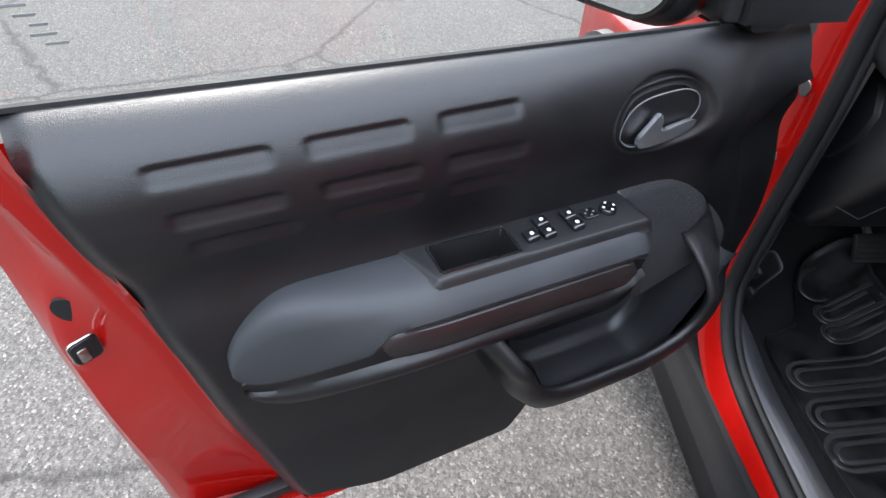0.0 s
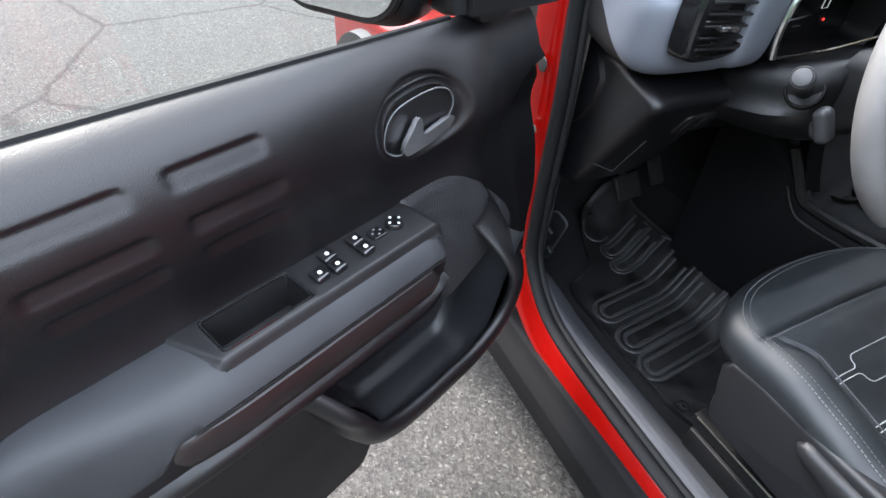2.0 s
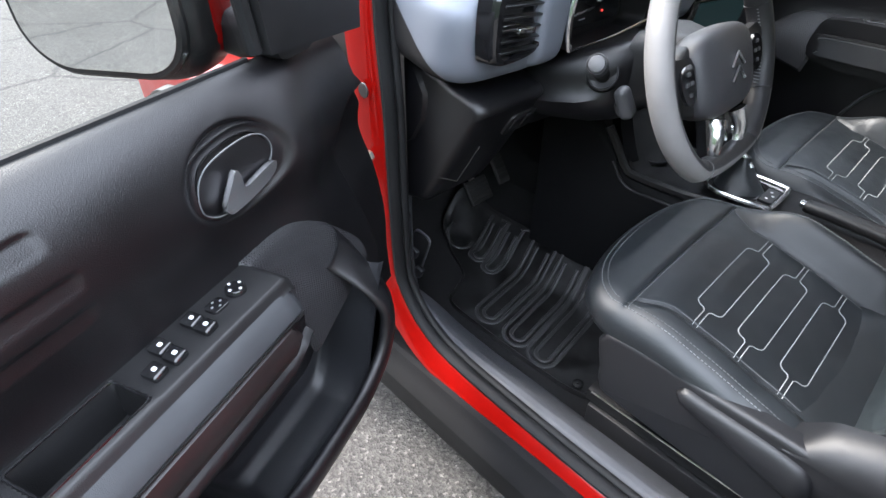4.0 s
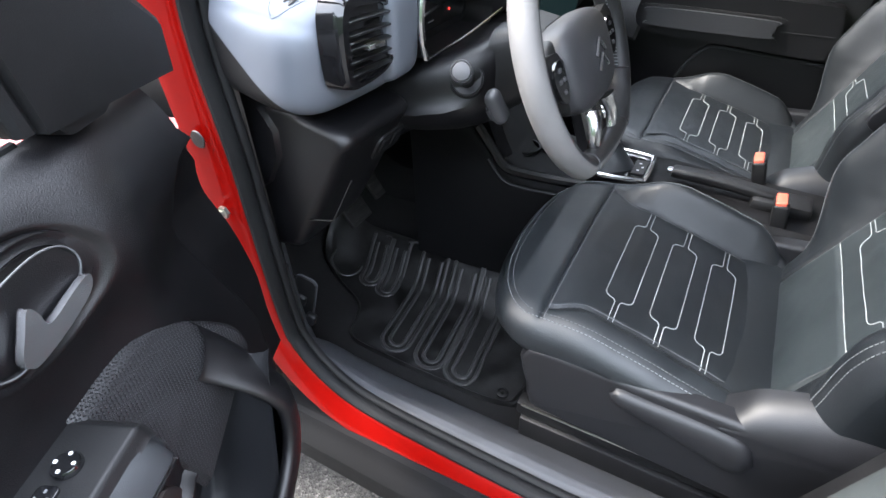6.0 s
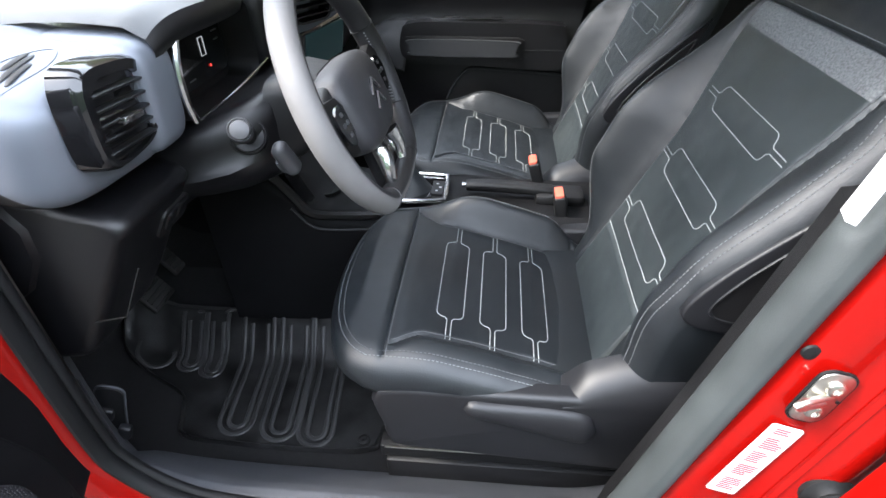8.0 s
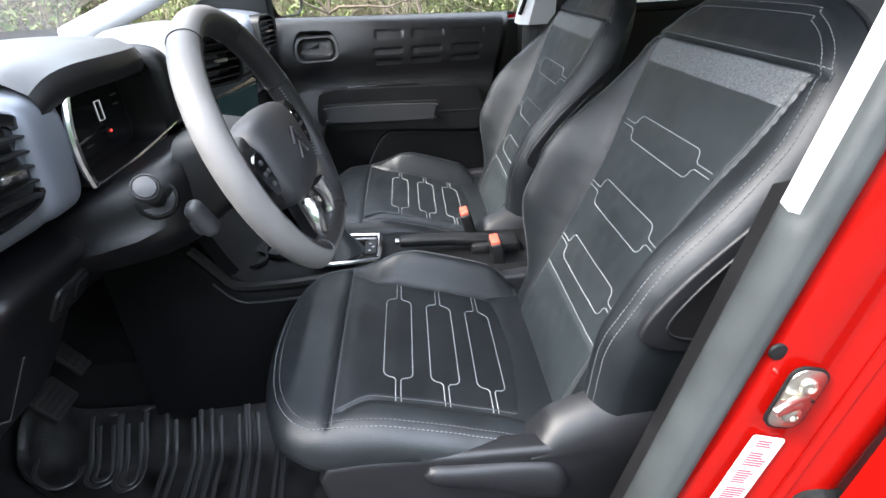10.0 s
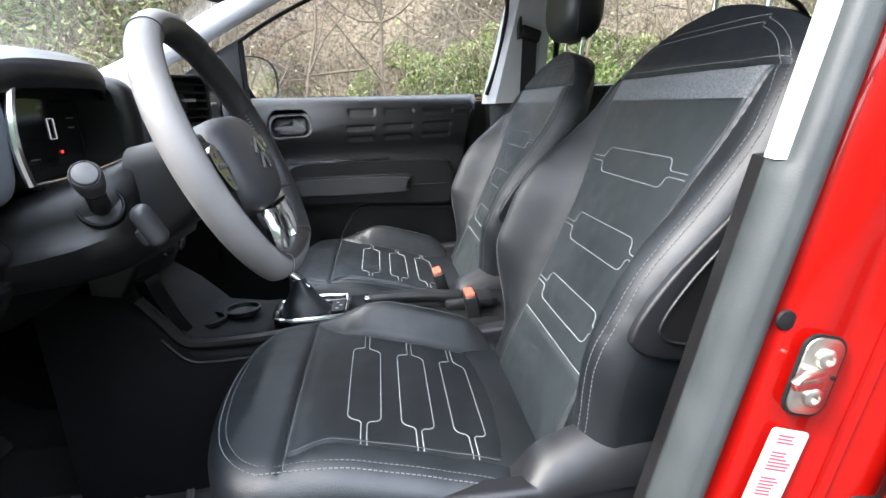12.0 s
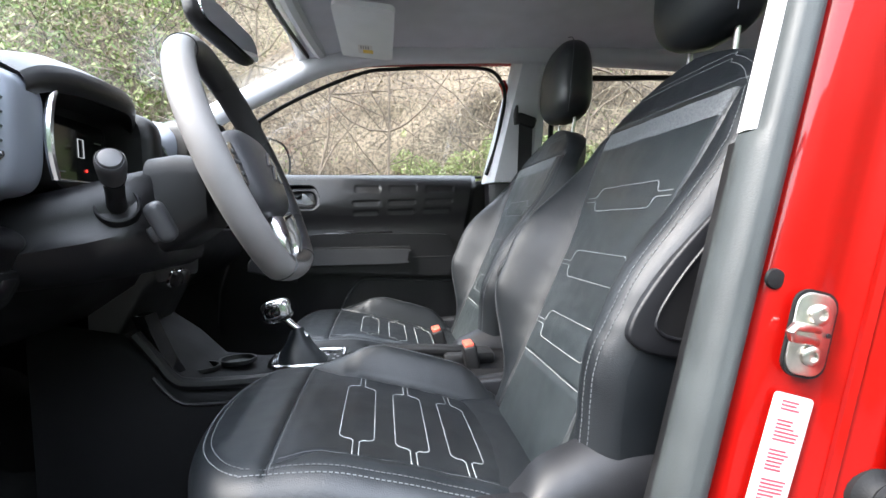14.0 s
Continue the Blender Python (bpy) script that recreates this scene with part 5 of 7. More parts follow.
# steering column shroud
def sh(x, y0, y1, z0, z1, r=0.03):
    return [Vector((x, (y0 + y1) / 2 + a, (z0 + z1) / 2 + b)) for a, b in rrect(y1 - y0, z1 - z0, min(r, (z1 - z0) * 0.45), 5)]
part("column_shroud", loft([sh(-0.195, 0.452, 0.545, 0.925, 1.005, 0.02), sh(-0.200, 0.440, 0.556, 0.905, 1.012), sh(-0.24, 0.425, 0.570, 0.880, 1.015), sh(-0.275, 0.415, 0.585, 0.868, 1.008)]), PLASTIC_DARK, dash, "steering column shroud")
def panel_sec(x, y0, y1, z0, z1, bulge):
    """A section of the knee panel: flat top, bowed left flank with a soft crease, rounded foot."""
    h = z1 - z0
    pts = [(y1, z1), (y0 + 0.05, z1), (y0 + 0.018, z1 - 0.006), (y0 + 0.004, z1 - 0.022), (y0, z1 - 0.35 * h), (y0 + 0.002, z1 - 0.52 * h), (y0 - bulge, z1 - 0.62 * h), (y0 + 0.004, z1 - 0.78 * h), (y0 + 0.022, z0 + 0.010), (y0 + 0.05, z0), (y1, z0)]
    return [Vector((x, y, z)) for y, z in pts]
part("column_panel", loft([panel_sec(-0.258, 0.430, 0.60, 0.872, 0.990, 0.004), panel_sec(-0.266, 0.408, 0.61, 0.856, 0.996, 0.006), panel_sec(-0.290, 0.388, 0.63, 0.846, 0.990, 0.010), panel_sec(-0.325, 0.368, 0.65, 0.838, 0.978, 0.014), panel_sec(-0.37, 0.352, 0.68, 0.834, 0.966, 0.012), panel_sec(-0.42, 0.345, 0.70, 0.830, 0.955, 0.006), panel_sec(-0.52, 0.345, 0.71, 0.822, 0.940, 0.0)]), PLASTIC, dash, "black driver knee panel", True, 60)
d0, d1 = Vector((-0.300, 0.392, 0.938)), Vector((-0.258, 0.292, 0.990))
ax = (d1 - d0).normalized()
sm2 = Matrix.Translation(d0) @ ax.to_track_quat("Z", "Y").to_matrix().to_4x4()
L = (d1 - d0).length
part("stalk_base", lathe([(0.029, -0.03), (0.029, 0.006), (0.0275, 0.010), (0.025, 0.011), (0.0235, 0.006), (0.011, 0.004)], 32, sm2), PLASTIC, dash, "round dished stalk base")
stalk = thing("indicator_stalk", d0, "black indicator stalk with round grey end", "stalk")
part("stem", lathe([(0.013, 0.0), (0.0115, 0.03), (0.012, L - 0.05), (0.0145, L - 0.046)], 20, sm2), PLASTIC_DARK, stalk)
part("barrel", lathe([(0.0125, L - 0.046), (0.0150, L - 0.040), (0.0165, L - 0.02), (0.0170, L - 0.008), (0.0165, L - 0.002), (0.0150, L + 0.0005), (0.0138, L - 0.001)], 28, sm2), GREY_PLASTIC, stalk)
part("end_button", lathe([(0.0135, L - 0.003), (0.0135, L + 0.001), (0.0122, L + 0.003), (0.007, L + 0.0042), (0.001, L + 0.0046)], 28, sm2), GREY_PLASTIC, stalk, "grey round stalk button")
c2 = thing("cruise_stalk", (-0.245, 0.385, 0.91), "short dark cruise control stalk under the wheel", "stalk")
cm = frame_of((-0.233, 0.362, 0.916), (0.35, 0.25, -0.9), (0, -1, 0))
part("stalk_body", rbox((0.056, 0.030, 0.024), 0.011, 5, cm), GREY_PLASTIC, c2)
part("stalk_wheel", lathe([(0.012, -0.010), (0.0135, -0.006), (0.0135, 0.006), (0.012, 0.010)], 24, cm @ pose(0.012, -0.008, 0.012, 0, 90, 0)), GREY_PLASTIC, c2)
# knee side panel with its switch plate
def knee(y, k):
    prof = [(-0.78, 0.95), (-0.52, 0.945), (-0.46, 0.930), (-0.405, 0.915), (-0.388, 0.903), (-0.388, 0.890), (-0.40, 0.872), (-0.465, 0.763), (-0.515, 0.687), (-0.535, 0.665), (-0.57, 0.650), (-0.78, 0.63)]
    c_ = Vector((-0.62, 0, 0.80))
    prof = [(p.x, p.z) for p in smooth_path([(x, 0, z) for x, z in prof], 4)]
    return [Vector((x, y, z)) - (Vector((x, 0, z)) - c_).normalized() * k for x, z in prof]
part("knee_prow", loft([knee(y, k) for y, k in ((0.1745, 0.020), (0.1755, 0.015), (0.178, 0.010), (0.182, 0.006), (0.187, 0.0028), (0.193, 0.0009), (0.200, 0.0), (0.25, 0.0), (0.31, 0.0), (0.34, 0.001), (0.352, 0.006), (0.360, 0.016), (0.364, 0.03))]), PLASTIC, dash, "black lower dash end with rounded edge", True, 60)
part("knee_seam", tube([(-0.39, 0.1795, 0.84), (-0.44, 0.1770, 0.752), (-0.505, 0.1775, 0.735)], 0.0012, 5), PLASTIC_DARK, dash)
kp = part("lamp_switch_panel", prism(rrect(0.085, 0.055, 0.014), 0.006, frame_of((-0.422, 0.325, 0.838), (0, 1, 0), (0.50, 0, 0.866)), 0.002), PLASTIC_DARK, dash)
for k in range(2):
    part("lamp_switch", rbox((0.026, 0.030, 0.006), 0.003, 2, frame_of((-0.415, 0.308 + 0.034 * k, 0.838), (0, 1, 0), (0.50, 0, 0.866))), PLASTIC, kp)
# centre stack
part("centre_pod", super_box((0, 0, 0), (0.115, 0.150, 0.080), 0.5, 60, 36, pose(-0.405, 0.845, 1.048, 0, 10, -10)), SILVER, dash, "satin silver-blue centre vent pod")
part("centre_screen_case", rbox((0.05, 0.20, 0.11), 0.012, 3, pose(-0.325, 0.835, 0.960, 0, 10, -12)), GLOSS, dash, "gloss black centre screen")
part("centre_screen", rbox((0.004, 0.165, 0.075), 0.001, 1, pose(-0.2985, 0.829, 0.963, 0, 10, -12)), DISPLAY_TEAL, dash, "dim teal touch screen")
def small_vent(y, z, w, h, x, yaw):
    at = pose(x, y, z, 0, 0, yaw)
    v = part("air_vent", loft([[at @ Vector((dx, a * s, b * s)) for a, b in rrect(w, h, 0.024, 6)] for dx, s in ((-0.05, 1.04), (0, 1.0), (0.010, 0.97), (0.010, 0.88), (-0.02, 0.85), (-0.022, 0.02))], None, True), PLASTIC_DARK, dash)
    for k in range(5):
        part("vent_slat", rbox((0.016, w * 0.84, 0.003), 0.001, 1, at @ pose(0.001, 0, h * (-0.32 + 0.16 * k), 0, 14, 0)), PLASTIC, v)
    part("vent_tab", rbox((0.010, 0.026, 0.006), 0.002, 2, at @ pose(0.011, 0, 0)), STEEL, v, "silver vent tab")
small_vent(0.742, 1.072, 0.105, 0.092, -0.292, -30)
small_vent(0.872, 1.066, 0.105, 0.092, -0.292, -8)
small_vent(1.392, 1.066, 0.10, 0.090, -0.352, -15)
part("end_pod", super_box((0, 0, 0), (0.09, 0.075, 0.068), 0.5, 32, 20, pose(-0.445, 1.415, 1.058, 0, 8, -12)), SILVER, dash)
part("pod_cheek", super_box((0, 0, 0), (0.085, 0.044, 0.078), 0.44, 36, 24, pose(-0.444, 0.322, 1.030, 0, 4, 0)), SILVER, dash)
part("cluster_trim", tube(smooth_path([(-0.362, 0.650, 1.082), (-0.348, 0.684, 1.055), (-0.343, 0.692, 1.020), (-0.345, 0.686, 0.990), (-0.350, 0.660, 0.972)], 5), 0.0035, 8), CHROME, dash)
part("stack_panel", loft([sh(-0.40, 0.74, 0.99, 0.80, 0.93, 0.02), sh(-0.42, 0.73, 1.0, 0.78, 0.94, 0.02), sh(-0.52, 0.72, 1.0, 0.60, 0.94, 0.02)]), PLASTIC_DARK, dash)
for y in (0.645, 0.685):
    kn = part("dash_knob", lathe([(0.016, 0.0), (0.015, 0.014), (0.012, 0.016), (0.002, 0.0165)], 20, frame_of((-0.345, y + 0.03, 0.815), (0, 1, 0), (0.3, 0, 1)) @ pose(0, 0, 0, 0 if frame_of((0, 0, 0), (0, 1, 0), (0.3, 0, 1)).col[2].x > 0 else 180, 0, 0)), PLASTIC, dash)
    part("knob_ring", lathe([(0.0175, 0.0), (0.0178, 0.004), (0.016, 0.005)], 20, frame_of((-0.345, y + 0.03, 0.815), (0, 1, 0), (0.3, 0, 1))), CHROME, kn)

# ---- steering wheel ----
WC = Vector((-0.1378, 0.443, 0.9915))
WT, WN, WS = Vector((-0.366, 0, 0.931)).normalized(), Vector((0.931, 0, 0.366)).normalized(), Vector((0, 1, 0))
WR, WF = 0.178, -0.149
def wp(y, z, n):
    return WC + WS * y + WT * z + WN * n
wheel = thing("steering_wheel", WC, "flat-bottomed leather steering wheel in pale and dark grey", "steering wheel")
def rim_seg(a0, a1, n, fat=1.0):
    rows = []
    for k in range(n + 1):
        a = lerp(a0, a1, k / n)
        r = WR
        y, z = r * math.sin(a), r * math.cos(a)
        z = WF - (abs(z) + WF) * 0.35 if z < WF else z
        c = wp(y, z, 0)
        rad = (WS * y + WT * z).normalized()
        rows.append([c + rad * 0.0180 * fat * math.cos(b) + WN * 0.0205 * fat * math.sin(b) for b in [2 * math.pi * i / 20 for i in range(20)]])
    q = loft(rows)
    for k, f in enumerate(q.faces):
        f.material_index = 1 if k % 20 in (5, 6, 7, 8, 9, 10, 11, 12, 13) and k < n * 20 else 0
    return q
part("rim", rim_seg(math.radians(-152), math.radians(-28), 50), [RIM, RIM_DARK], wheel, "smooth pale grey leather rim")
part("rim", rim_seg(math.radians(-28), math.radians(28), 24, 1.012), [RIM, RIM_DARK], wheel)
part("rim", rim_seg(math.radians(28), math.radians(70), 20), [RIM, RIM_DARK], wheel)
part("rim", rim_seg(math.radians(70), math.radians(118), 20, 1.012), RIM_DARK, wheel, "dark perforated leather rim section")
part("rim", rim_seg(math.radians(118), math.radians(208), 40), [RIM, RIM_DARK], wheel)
for a0 in (-28, 28, 70, 118, 152, 208):
    a = math.radians(a0)
    y, z = WR * math.sin(a), WR * math.cos(a)
    z = WF - (abs(z) + WF) * 0.35 if z < WF else z
    rad = (WS * y + WT * z).normalized()
    part("rim_seam", tube([wp(y, z, 0) + rad * 0.0186 * math.cos(b) + WN * 0.0211 * math.sin(b) for b in [2 * math.pi * i / 20 for i in range(20)]], 0.0009, 4, True), RIM_DARK, wheel)
# hub and spokes
hm = frame_of(wp(0, 0.004, -0.004), WS, WT)
hz = 1 if hm.col[2].to_3d().dot(WN) > 0 else -1
part("airbag_cover", super_box((0, 0, 0), (0.096, 0.067, 0.036), 0.58, 56, 32, hm @ Matrix.Translation((0, -0.020, -0.003 * hz))), HUB, wheel, "smooth dark airbag cover")
part("hub_body", super_box((0, 0, 0), (0.116, 0.058, 0.024), 0.5, 40, 20, hm @ Matrix.Translation((0, -0.020, -0.014 * hz))), PLASTIC_DARK, wheel)
for s in (-1, 1):
    b = loft([[wp(s * lerp(0.08, 0.176, t), lerp(-0.014, 0.004, t) + q * lerp(0.034, 0.030, t), w * lerp(0.016, 0.012, t) - 0.006) for q, w in ((1, 0.6), (0.6, 1), (-0.6, 1), (-1, 0.6), (-1, -0.6), (-0.6, -1), (0.6, -1), (1, -0.6))] for t in (0, 0.2, 0.4, 0.6, 0.8, 1)])
    sp = part("spoke", b, PLASTIC_DARK, wheel)
    bm_ = prism([(p.x, p.y) for p in smooth_path([(0.0, 0.026, 0), (s * 0.026, 0.020, 0), (s * 0.032, 0.0, 0), (s * 0.020, -0.026, 0), (0.0, -0.030, 0), (s * -0.008, 0.0, 0)], 5, True)], 0.005 * hz, hm @ Matrix.Translation((s * 0.112, -0.014, 0.012 * hz)), 0)
    pad = part("button_pad", bm_, GLOSS, sp, "gloss black wheel button pad")
    for k, (x, y) in enumerate(((0.010, 0.014), (0.016, 0.0), (0.008, -0.016), (0.002, 0.0))):
        part("wheel_button", rbox((0.008, 0.006, 0.003), 0.001, 1, hm @ Matrix.Translation((s * (0.112 + x), -0.014 + y, 0.0175 * hz))), GREY_PLASTIC, sp)
part("lower_spoke", loft([[wp(q * lerp(0.044, 0.050, t), lerp(-0.070, -0.160, t), w * 0.008 - 0.012) for q, w in ((1, 1), (-1, 1), (-1, -1), (1, -1))] for t in (0, 0.33, 0.66, 1)]), GLOSS, wheel, "gloss black lower spoke")
for s in (-1, 1):
    pth = smooth_path([wp(s * 0.036, -0.086, 0.012), wp(s * 0.046, -0.112, 0.012), wp(s * 0.048, -0.132, 0.008), wp(s * 0.040, -0.150, 0.004)], 5)
    part("chrome_spoke", tube(pth, [0.014, 0.0145, 0.0145, 0.0125, 0.012, 0.0118, 0.0115, 0.011, 0.0108, 0.0105, 0.010, 0.0095, 0.009, 0.008, 0.007, 0.006][:len(pth)], 10, flat=0.45), CHROME, wheel, "polished chrome spoke insert")
for k, zz in enumerate((0.012, -0.010)):
    ch = [(-0.026, -0.012), (0.0, 0.008), (0.026, -0.012)]
    part("badge", tube([hm @ Vector((x * 0.8, zz + y - 0.016, (0.0355 - 0.002 * abs(x) * 20) * hz)) for x, y in ch], 0.0030, 6), CHROME, wheel, "polished chevron badge")
st_ = bmesh.new()
for a in range(72, 118, 2):
    aa = math.radians(a)
    y, z = WR * math.sin(aa), WR * math.cos(aa)
    rad = (WS * y + WT * z).normalized()
    tube([wp(y, z, 0) - rad * 0.0175 + WN * 0.006, wp(y, z, 0) - rad * 0.0170 - WN * 0.004 + WT * 0.003], 0.0009, 4, bm=st_)
part("rim_stitching", st_, STITCH, wheel)

# ---- front seats ----
SEAT_Y = 0.49

def seam_c(x):
    """Half the width between the seams of the cushion insert."""
    return 0.176 + 0.034 * sstep(-0.03, -0.10, x)

def crease(d, wide):
    return math.exp(-(d / wide) ** 2)

def cushion_z(x, v):
    zc = curve_at([(-0.24, 0.608), (-0.16, 0.626), (-0.10, 0.624), (0.0, 0.604), (0.08, 0.581), (0.16, 0.557), (0.25, 0.524), (0.4, 0.50)], x)
    s = seam_c(x)
    if v < 0:
        bol = 0.016 * sstep(s - 0.002, s + 0.030, -v) * sstep(-0.13, 0.0, x) * (1 - 0.7 * sstep(0.2, 0.32, x))
    else:
        bol = 0.068 * sstep(s - 0.006, 0.226, v) * sstep(-0.115, 0.06, x) * (1 - 0.9 * sstep(0.20, 0.30, x))
    crown = 0.005 * (1 - (v / 0.2) ** 2)
    groove = crease(x + 0.097, 0.0035) * sstep(0.250, 0.225, abs(v))
    groove += 0.20 * crease(x + 0.084, 0.010) * sstep(0.250, 0.20, abs(v))
    if x > -0.097:
        groove += crease(abs(v) - s, 0.0045) * sstep(-0.097, -0.085, x)
        groove += 0.35 * crease(x - 0.252, 0.004) * sstep(s, s - 0.01, abs(v))
        if v > 0:
            groove += 0.8 * crease(x - 0.258, 0.004) * sstep(s, s + 0.01, v)
    # soft hollows under the quilted capsules
    if abs(v) < s:
        groove -= 0.18 * sum(crease(x - c, 0.018) for c in (0.006, 0.084, 0.162)) * sstep(0.13, 0.11, abs(v + 0.01))
    xc, n, half, ln = -0.10, 2.3, 0.262, 0.128
    f = (max(0.0, (xc - x) / ln) ** n + (abs(v) / half) ** n) ** (1 / n)
    d = max(0.0, 1 - f) * 0.2
    r = 0.042
    drop = r - math.sqrt(max(0.0, r * r - (r - d) ** 2)) if d < r else 0.0
    wrinkle = 0.0018 * noise.noise(Vector((x * 16, v * 9, 0.5))) + 0.0008 * noise.noise(Vector((x * 45, v * 30, 2.5)))
    return zc + bol + crown - 0.0055 * groove - drop + wrinkle

def cushion_half(x):
    xc, n, half, ln = -0.10, 2.3, 0.262, 0.128
    return half * max(0.0, 1 - max(0.0, (xc - x) / ln) ** n) ** (1 / n)

def back_half(h):
    return curve_at([(-0.08, 0.235), (0.05, 0.25), (0.2, 0.264), (0.36, 0.270), (0.48, 0.268), (0.53, 0.259), (0.57, 0.243), (0.605, 0.215), (0.63, 0.18), (0.65, 0.135), (0.662, 0.085), (0.67, 0.03)], h)

B0, BD, BN = Vector((0.285, 0, 0.57)), Vector((0.43, 0, 0.903)).normalized(), Vector((-0.903, 0, 0.43)).normalized()

def seam_b(h):
    """Half the width between the seams of the backrest insert."""
    return 0.158 + 0.045 * sstep(0.30, 0.54, h)

def back_w(h, v):
    a, s = back_half(h), seam_b(h)
    if v < 0:
        bol = 0.054 * sstep(s - 0.012, s + 0.055, -v) * sstep(-0.02, 0.18, h) * (1 - 0.95 * sstep(0.22, 0.50, h))
    else:
        bol = 0.090 * sstep(s - 0.002, 0.238, v) * sstep(-0.01, 0.19, h) * (1 - 0.92 * sstep(0.27, 0.53, h))
    groove = 0.0
    if h < 0.557:
        groove += crease(abs(v) - s, 0.0045)
    groove += crease(h - 0.559, 0.0035) * (abs(v) < 0.225) + 0.5 * crease(h - 0.086, 0.004) * sstep(s, s - 0.015, abs(v))
    if abs(v) < s:
        groove -= 0.18 * sum(crease(h - c, 0.017) for c in (0.152, 0.274, 0.402)) * sstep(0.12, 0.10, abs(v))
    d = a - abs(v)
    r = 0.05
    drop = r - math.sqrt(max(0.0, r * r - (r - d) ** 2)) if d < r else 0.0
    wrinkle = 0.0018 * noise.noise(Vector((h * 12, v * 12, 8.5))) + 0.0008 * noise.noise(Vector((h * 40, v * 34, 4.5)))
    return bol - 0.007 * groove - drop - 0.02 * sstep(0.5, 0.67, h) + wrinkle

def back_point(h, v, lift=0.0):
    p = B0 + BD * h + BN * (back_w(h, v) + lift)
    return Vector((p.x, SEAT_Y + v, p.z))

def cushion_point(x, v, lift=0.0):
    return Vector((x, SEAT_Y + v, cushion_z(x, v) + lift))

def capsule_lines(point, ca, cb, w, length, tail0, tail1, bm):
    """Two threads side by side that spread into a rounded capsule and close up again; long axis along b."""
    r, half = 0.014, length / 2
    arc = [(w / 2 - r + r * math.sin(k * math.pi / 10), half - r + r * math.cos(k * math.pi / 10)) for k in range(6)]
    upper = [(0.0042, half + tail1), (0.0042, half + 0.006), (0.0075, half + 0.001)] + arc
    lower = [(a, -b) for a, b in arc[::-1]] + [(0.0075, -half - 0.001), (0.0042, -half - 0.006), (0.0042, -half - tail0)]
    for s in (-1, 1):
        ab, fine = upper + lower, []
        for (a0, b0), (a1, b1) in zip(ab, ab[1:]):
            n = max(1, int(math.hypot(a1 - a0, b1 - b0) / 0.008))
            fine += [(lerp(a0, a1, k / n), lerp(b0, b1, k / n)) for k in range(n)]
        fine.append(ab[-1])
        tube([point(ca + s * a, cb + b, 0.0004) for a, b in fine], 0.0009, 5, False, bm)

def back_outline(inset):
    """The outline of the backrest from one foot over the top to the other, moved inwards."""
    right = [(h, back_half(h)) for h in [0.01 + 0.60 * k / 50 for k in range(51)] + [0.618, 0.626, 0.634, 0.641, 0.647, 0.652, 0.656]]
    pts = right + [(h, -v) for h, v in right[::-1]]
    out = []
    for i, (h, v) in enumerate(pts):
        a, b = pts[max(0, i - 2)], pts[min(len(pts) - 1, i + 2)]
        d = Vector((b[0] - a[0], b[1] - a[1])).normalized()
        out.append((h + d.y * inset, v - d.x * inset))
    return out

